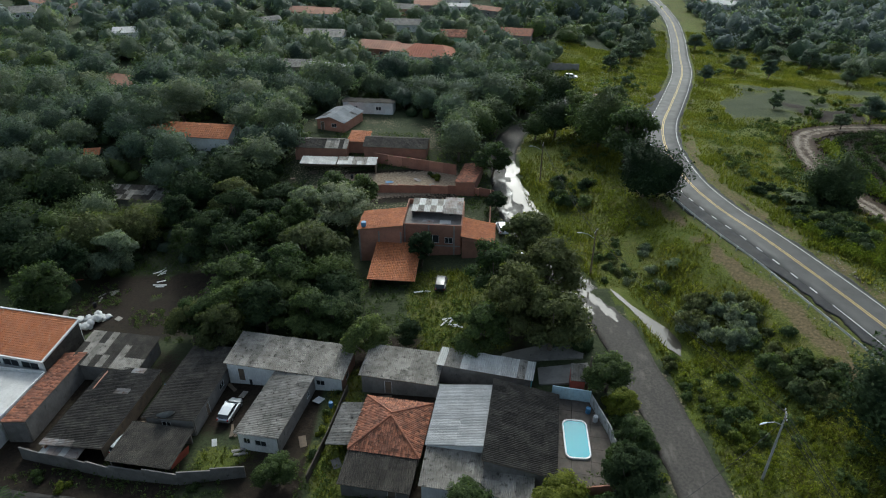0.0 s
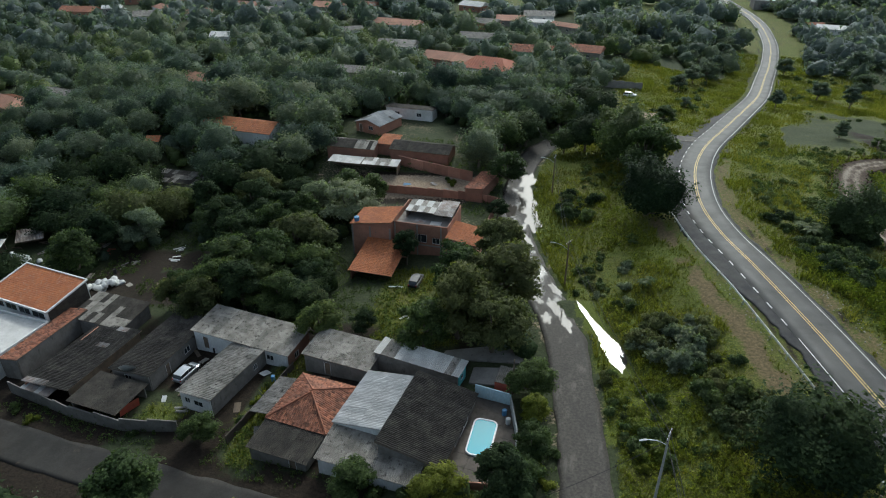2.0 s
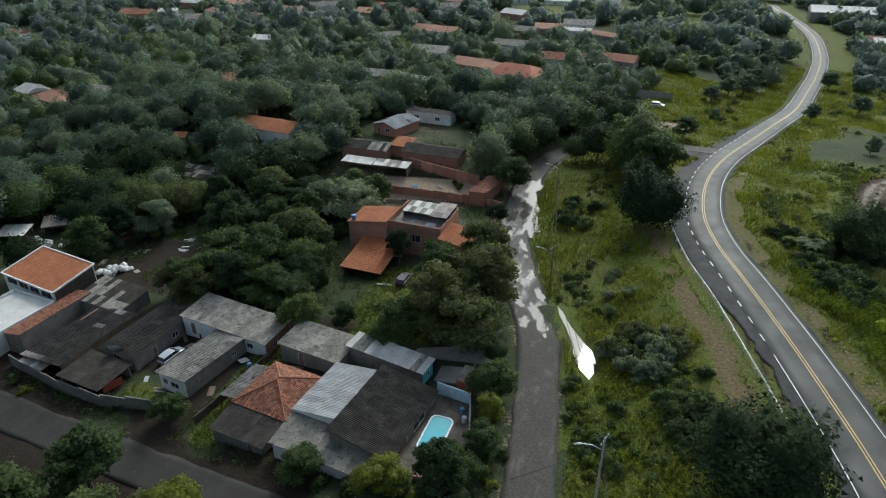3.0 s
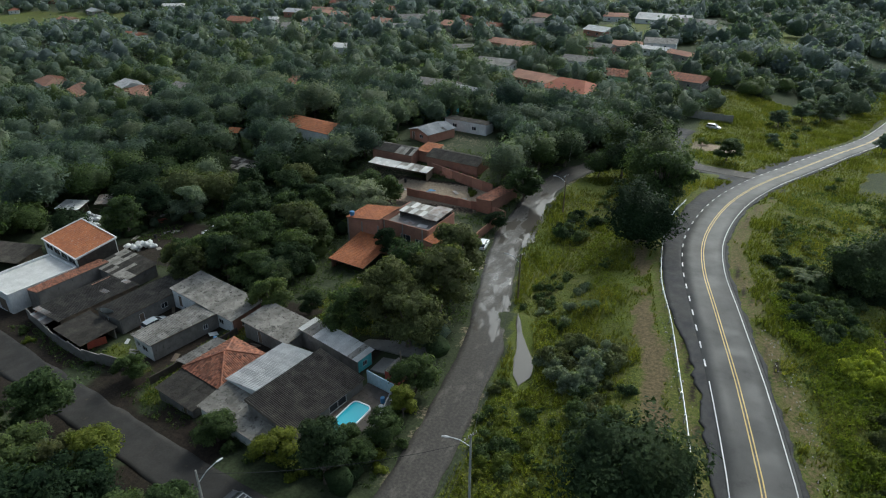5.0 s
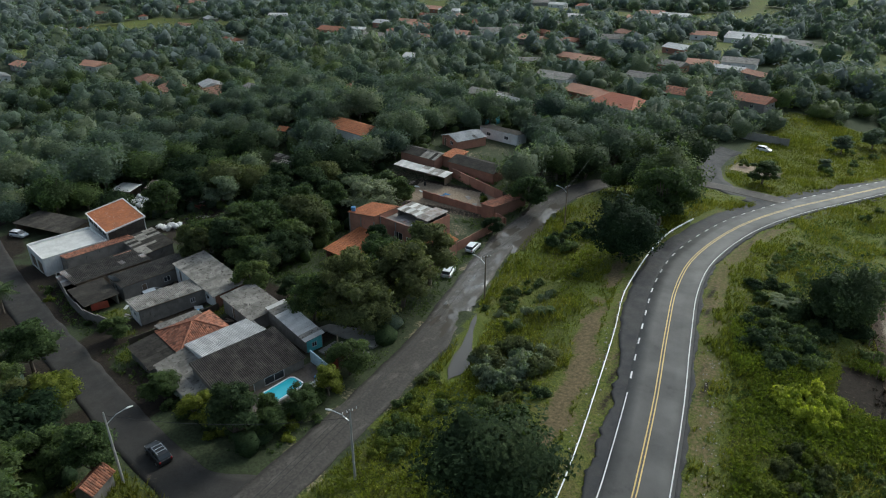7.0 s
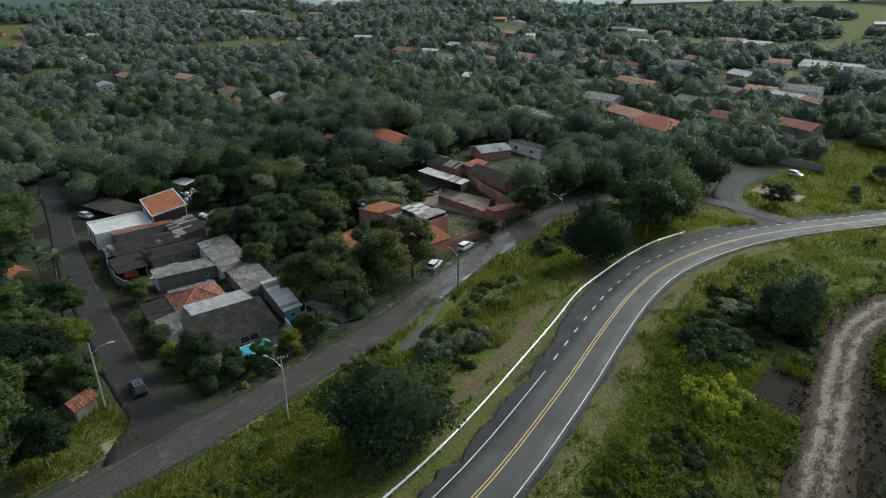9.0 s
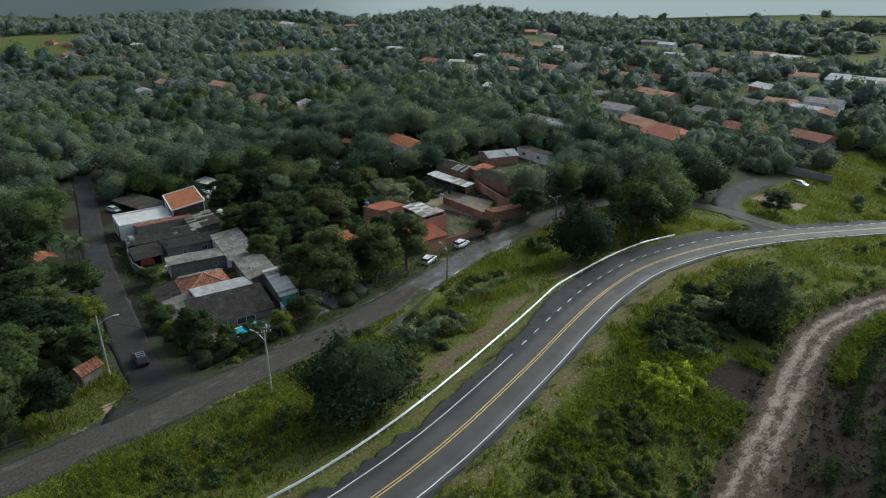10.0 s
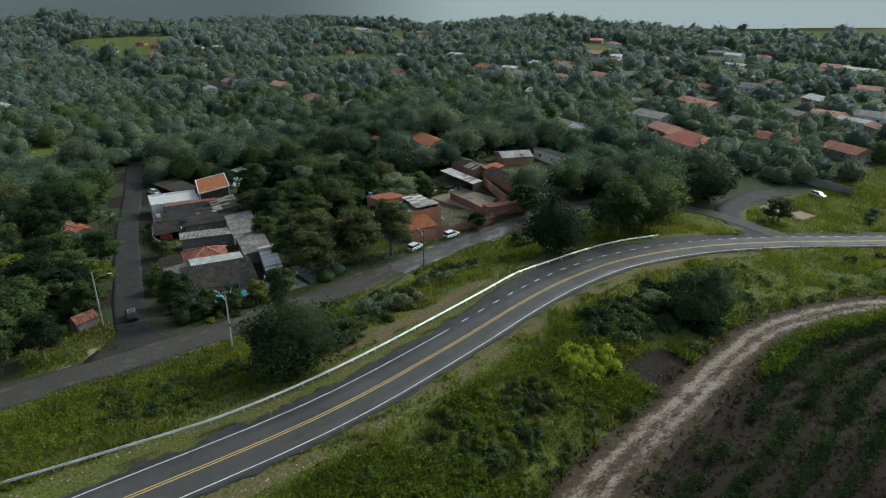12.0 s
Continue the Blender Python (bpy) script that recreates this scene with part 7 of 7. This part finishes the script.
for k in range(16):
    x, y = sr.uniform(-86, -44), sr.uniform(82, 100)
    if math.hypot(x + 60, y - 73) > 12:
        plank_pile(x, y, int(sr.integers(2, 6)), sr.uniform(0, 90), (WOOD, SHEET_RUST, PLASTER, CONCRETE)[k % 4], ("heap of old boards in a scrap yard", "heap of rusty sheets in a scrap yard", "white boards lying in a scrap yard", "broken concrete slabs in a scrap yard")[k % 4], 1.5)
tank = thing("water_tank", -13.7, 98.6, 5.75, 0, "small blue water tank on a brick roof", "water tank")
part("barrel", tube([(0, 0, 0), (0, 0, 0.5), (0, 0, 0.8), (0, 0, 0.86)], [0.42, 0.48, 0.46, 0.2], 14), BLUE_TARP, tank)
tarp = thing("tarpaulin", 13.2, 45.6, gz(13.2, 45.6), 10, "blue tarpaulin hung at the house corner", "tarpaulin")
part("sheet", slab([(-0.5, 0, 0.2), (0.5, 0.1, 0.2), (0.5, 0.3, 1.7), (-0.5, 0.2, 1.8)], 0.03), BLUE_TARP, tarp)
panel = thing("metal_panel", -31.0, 53.4, gz(-31, 53.4) + 0.4, -20, "faded red metal panel leaning at a carport", "panel")
part("panel_sheet", slab([(-0.1, -1.4, 0), (0.1, 1.4, 0), (0.5, 1.3, 1.5), (0.2, -1.3, 1.5)], 0.04), RED_PAINT, panel)

# ---- undergrowth, stones and clutter ----
ur = np.random.default_rng(91)
uw = ur.uniform((-62, 44), (24, 150), (20000, 2))
ul, ust = side(LOCAL, uw[:, 0], uw[:, 1]), np.abs(side(STREET, uw[:, 0], uw[:, 1]))
uc = cover(uw[:, 0], uw[:, 1])
uok = (near_box(uw[:, 0], uw[:, 1], 7, 20.5, 62, 71.5, 0.3) < 0.5) & (ul < -3.3) & (ust > 3.6) & (uc[2] < 0.3) & (patches(uw[:, 0], uw[:, 1], 7, 33) > np.where(uc[1] > 0.45, 0.6, 0.28))
for bx, by, br_ in KEEP_OUT[:8]:
    uok &= (np.hypot(uw[:, 0] - bx, uw[:, 1] - by) > br_) | (uw[:, 1] < 49)
uw = uw[uok]
under_me = sprouts(ur, uw[:, 0], uw[:, 1], 0.55, 0.34, 9)
under_me.materials.append(LEAF)
tagged(new("undergrowth", under_me), "low weeds and undergrowth between houses and trees", "weeds", kind="stuff")
stone_v, stone_f = lump(ur, 2, 5)
sp = np.concatenate([np.c_[H2[60:150] + ur.normal(0, 0.25, (90, 2)), np.full(90, o)] for o in (5.8, 6.2, 6.8, 7.3, -6.9, -7.4)])
hd = np.gradient(H2, axis=0)
hd /= np.linalg.norm(hd, axis=1)[:, None]
hn = np.tile(np.stack([hd[60:150, 1], -hd[60:150, 0]], 1), (6, 1))
pos = sp[:, :2] + hn * (sp[:, 2:] + ur.normal(0, 0.35, (len(sp), 1)))
SVs, SFs = [], []
for k, (px, py) in enumerate(pos):
    SVs.append(stone_v * ur.uniform(0.05, 0.17) * [1, 1.3, 0.6] + [px, py, gz(px, py)])
    SFs.append(stone_f + k * len(stone_v))
stones = quick_mesh("stones", np.concatenate(SVs), np.concatenate(SFs))
stones.materials.append(CONCRETE)
tagged(new("stones", stones), "pale stones strewn along the road verges", "stones", kind="stuff")


def loose_board(x, y, w, l, rz, material, label, tilt=0.0):
    ob = thing("loose_board", x, y, gz(x, y) + 0.06, rz, label, "scrap", "scrap in the yards")
    part("board", slab([(-w / 2, -l / 2, 0.0), (w / 2, -l / 2, 0.0), (w / 2, l / 2, tilt), (-w / 2, l / 2, tilt)], 0.04), material, ob)


def barrel(x, y, material, label):
    ob = thing("barrel", x, y, gz(x, y), 0, label, "barrel", "scrap in the yards")
    part("drum", tube([(0, 0, 0), (0, 0, 0.3), (0, 0, 0.6), (0, 0, 0.88), (0, 0, 0.9)], [0.28, 0.3, 0.3, 0.28, 0.22], 12), material, ob)


for k, (x, y) in enumerate(((-38.2, 60), (-37.6, 63), (-27.8, 56.2), (-26.4, 64.4), (-28.4, 66), (-24.2, 63), (-16.0, 62.5), (-14.9, 65.6), (-49.6, 57.4), (-48.8, 60.5), (-18.6, 127.4), (-15.2, 126.4), (-9.4, 126.8), (-5.6, 128.4), (-21.5, 129.4), (-2.2, 125.8), (-33, 131.5), (-30, 128.6), (-26, 126.8), (14.2, 60.2), (13.6, 49.2), (-7.4, 110.5), (-13.2, 113), (-2.4, 112.6), (3.4, 110.8), (-17.4, 108.4), (-18.6, 104.5), (-52, 84), (-46.5, 84.6), (-62, 86.5), (-68.5, 88.4), (-12.2, 52), (-16.8, 55.6), (-23.4, 57.4))):
    m, label = ((WOOD, "weathered wooden board lying in a yard"), (SHEET_RUST, "rusty metal sheet lying in a yard"), (PLASTER, "white panel lying in a yard"), (SHEET_GREY, "grey sheet piece lying in a yard"))[k % 4]
    loose_board(x, y, ur.uniform(0.4, 1.1), ur.uniform(0.8, 1.9), ur.uniform(0, 180), m, label, ur.uniform(0, 0.35))
for x, y, m, label in ((-37.4, 66.4, BLUE_TARP, "blue plastic barrel in a yard"), (-25.8, 66.6, RUBBER, "black barrel in a yard"), (-14.2, 61.2, BLUE_TARP, "blue plastic barrel in a yard"), (17.6, 57.6, BLUE_TARP, "blue plastic barrel by the pool"), (18.2, 56.2, PLASTIC_BAG, "white plastic barrel by the pool"), (-20, 130.6, RUBBER, "black barrel in a dirt yard"), (-8, 124.6, BLUE_TARP, "blue plastic barrel in a dirt yard"), (-58, 88.4, RUBBER, "black barrel in a scrap yard")):
    barrel(x, y, m, label)

# ---- palms ----


def frond_geo(rng, length):
    v, f = [], []
    n = 9
    for s in (-1, 1):
        for i in range(n):
            t = (i + 0.5) / n
            x, z = length * t, 0.5 * length * t - 0.75 * length * t * t
            w = length * 0.34 * math.sin(math.pi * (0.12 + 0.8 * t))
            k = len(v)
            v += [(x - 0.12, 0, z), (x + 0.16, 0, z), (x + 0.3, s * w, z - w * 0.55), (x + 0.18, s * w, z - w * 0.6)]
            f.append((k, k + 1, k + 2, k + 3))
    return v, f


FROND = bpy.data.meshes.new("frond")
FROND.from_pydata(*[frond_geo(RND, 3.0)[0], [], frond_geo(RND, 3.0)[1]])
FROND.materials.append(PALM)


def palm(x, y, h, s=1.0, label="palm tree with drooping green fronds"):
    ob = thing("palm_tree", x, y, gz(x, y), 0, label, "palm", "palm trees")
    part("trunk", tube([(0, 0, -0.5), (0.1, 0.1, h * 0.5), (0.05, 0.2, h)], [0.22, 0.18, 0.15], 7), BARK, ob)
    for k in range(15):
        fr_ = part("frond", FROND, None, ob, loc=(0.05, 0.2, h), rot=(0, radians(-28 + 17 * (k % 3)), k * 2.4))
        fr_.scale = (s, s, s)


for x, y, h in ((-14.8, 76.5, 5.0), (-46.5, 44, 4.2), (-58, 40.5, 4.8), (-42, 207, 5.5), (-70, 190, 6), (-12, 27, 2.4), (6, 173, 6.0), (-52, 42.5, 4.0)):
    palm(x, y, h)


def banana(x, y, h, label="banana plant with broad torn leaves"):
    ob = thing("banana_plant", x, y, gz(x, y), (x * 37) % 360, label, "banana plant", "banana plants")
    part("stem", tube([(0, 0, -0.2), (0, 0, h * 0.6)], [0.14, 0.1], 7), LEAF, ob)
    for k in range(8):
        v = []
        for i in range(6):
            t = i / 5
            w = 0.3 * math.sin(math.pi * min(0.1 + t, 1.0)) * h / 2.4
            px, pz = 1.6 * t * h / 2.4, h * 0.6 + 0.9 * t - 1.3 * t * t
            v += [(px, -w, pz), (px, w, pz + 0.06)]
        part("leaf", (v, [(2 * i, 2 * i + 2, 2 * i + 3, 2 * i + 1) for i in range(5)]), LEAF, ob, rot=(0, 0, k * 0.8))


for x, y, h in ((35.6, 86.6, 2.2), (36.6, 87.4, 1.8), (64.5, 106, 3.0), (66, 108.5, 2.8), (63.6, 108.6, 2.6), (14.6, 44.4, 2.0), (-20, 33.6, 2.4)):
    banana(x, y, h)

# concrete wall and gate by the spur road
free_wall("boundary_wall", [(22, 222), (34, 219), (46, 222)], 2.4, CONCRETE, "long grey concrete wall behind a grassy patch")

# ---- the distance: an added wall whose glow stands in for haze ----
DISTANCE, dt, dp = node_mat("haze_glow_backdrop")
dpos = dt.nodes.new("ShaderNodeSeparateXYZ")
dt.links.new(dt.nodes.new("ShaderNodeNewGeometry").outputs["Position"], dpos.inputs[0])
# Haze glow painted in: dim in the west, bright towards the sun.
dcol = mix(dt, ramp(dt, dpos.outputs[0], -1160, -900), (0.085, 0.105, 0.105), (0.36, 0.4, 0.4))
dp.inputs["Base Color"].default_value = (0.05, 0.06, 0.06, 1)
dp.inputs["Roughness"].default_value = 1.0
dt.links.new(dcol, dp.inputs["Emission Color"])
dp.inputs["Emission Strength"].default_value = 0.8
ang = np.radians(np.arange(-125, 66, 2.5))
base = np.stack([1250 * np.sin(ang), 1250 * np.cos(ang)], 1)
# Tall enough to hide the sky behind it from the camera.
wall_top = 150 + 10 * np.sin(ang * 9) + 6 * np.sin(ang * 23 + 1)
dv = np.concatenate([np.c_[base, np.full(len(ang), -45.0)], np.c_[base, wall_top], np.c_[base * 1.06, wall_top - 4], np.c_[base * 1.06, np.full(len(ang), -45.0)]])
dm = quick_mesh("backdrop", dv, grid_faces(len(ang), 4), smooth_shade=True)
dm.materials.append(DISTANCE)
tagged(new("backdrop", dm), "added glowing wall painted as haze beyond the woods", "distance", kind="structure")
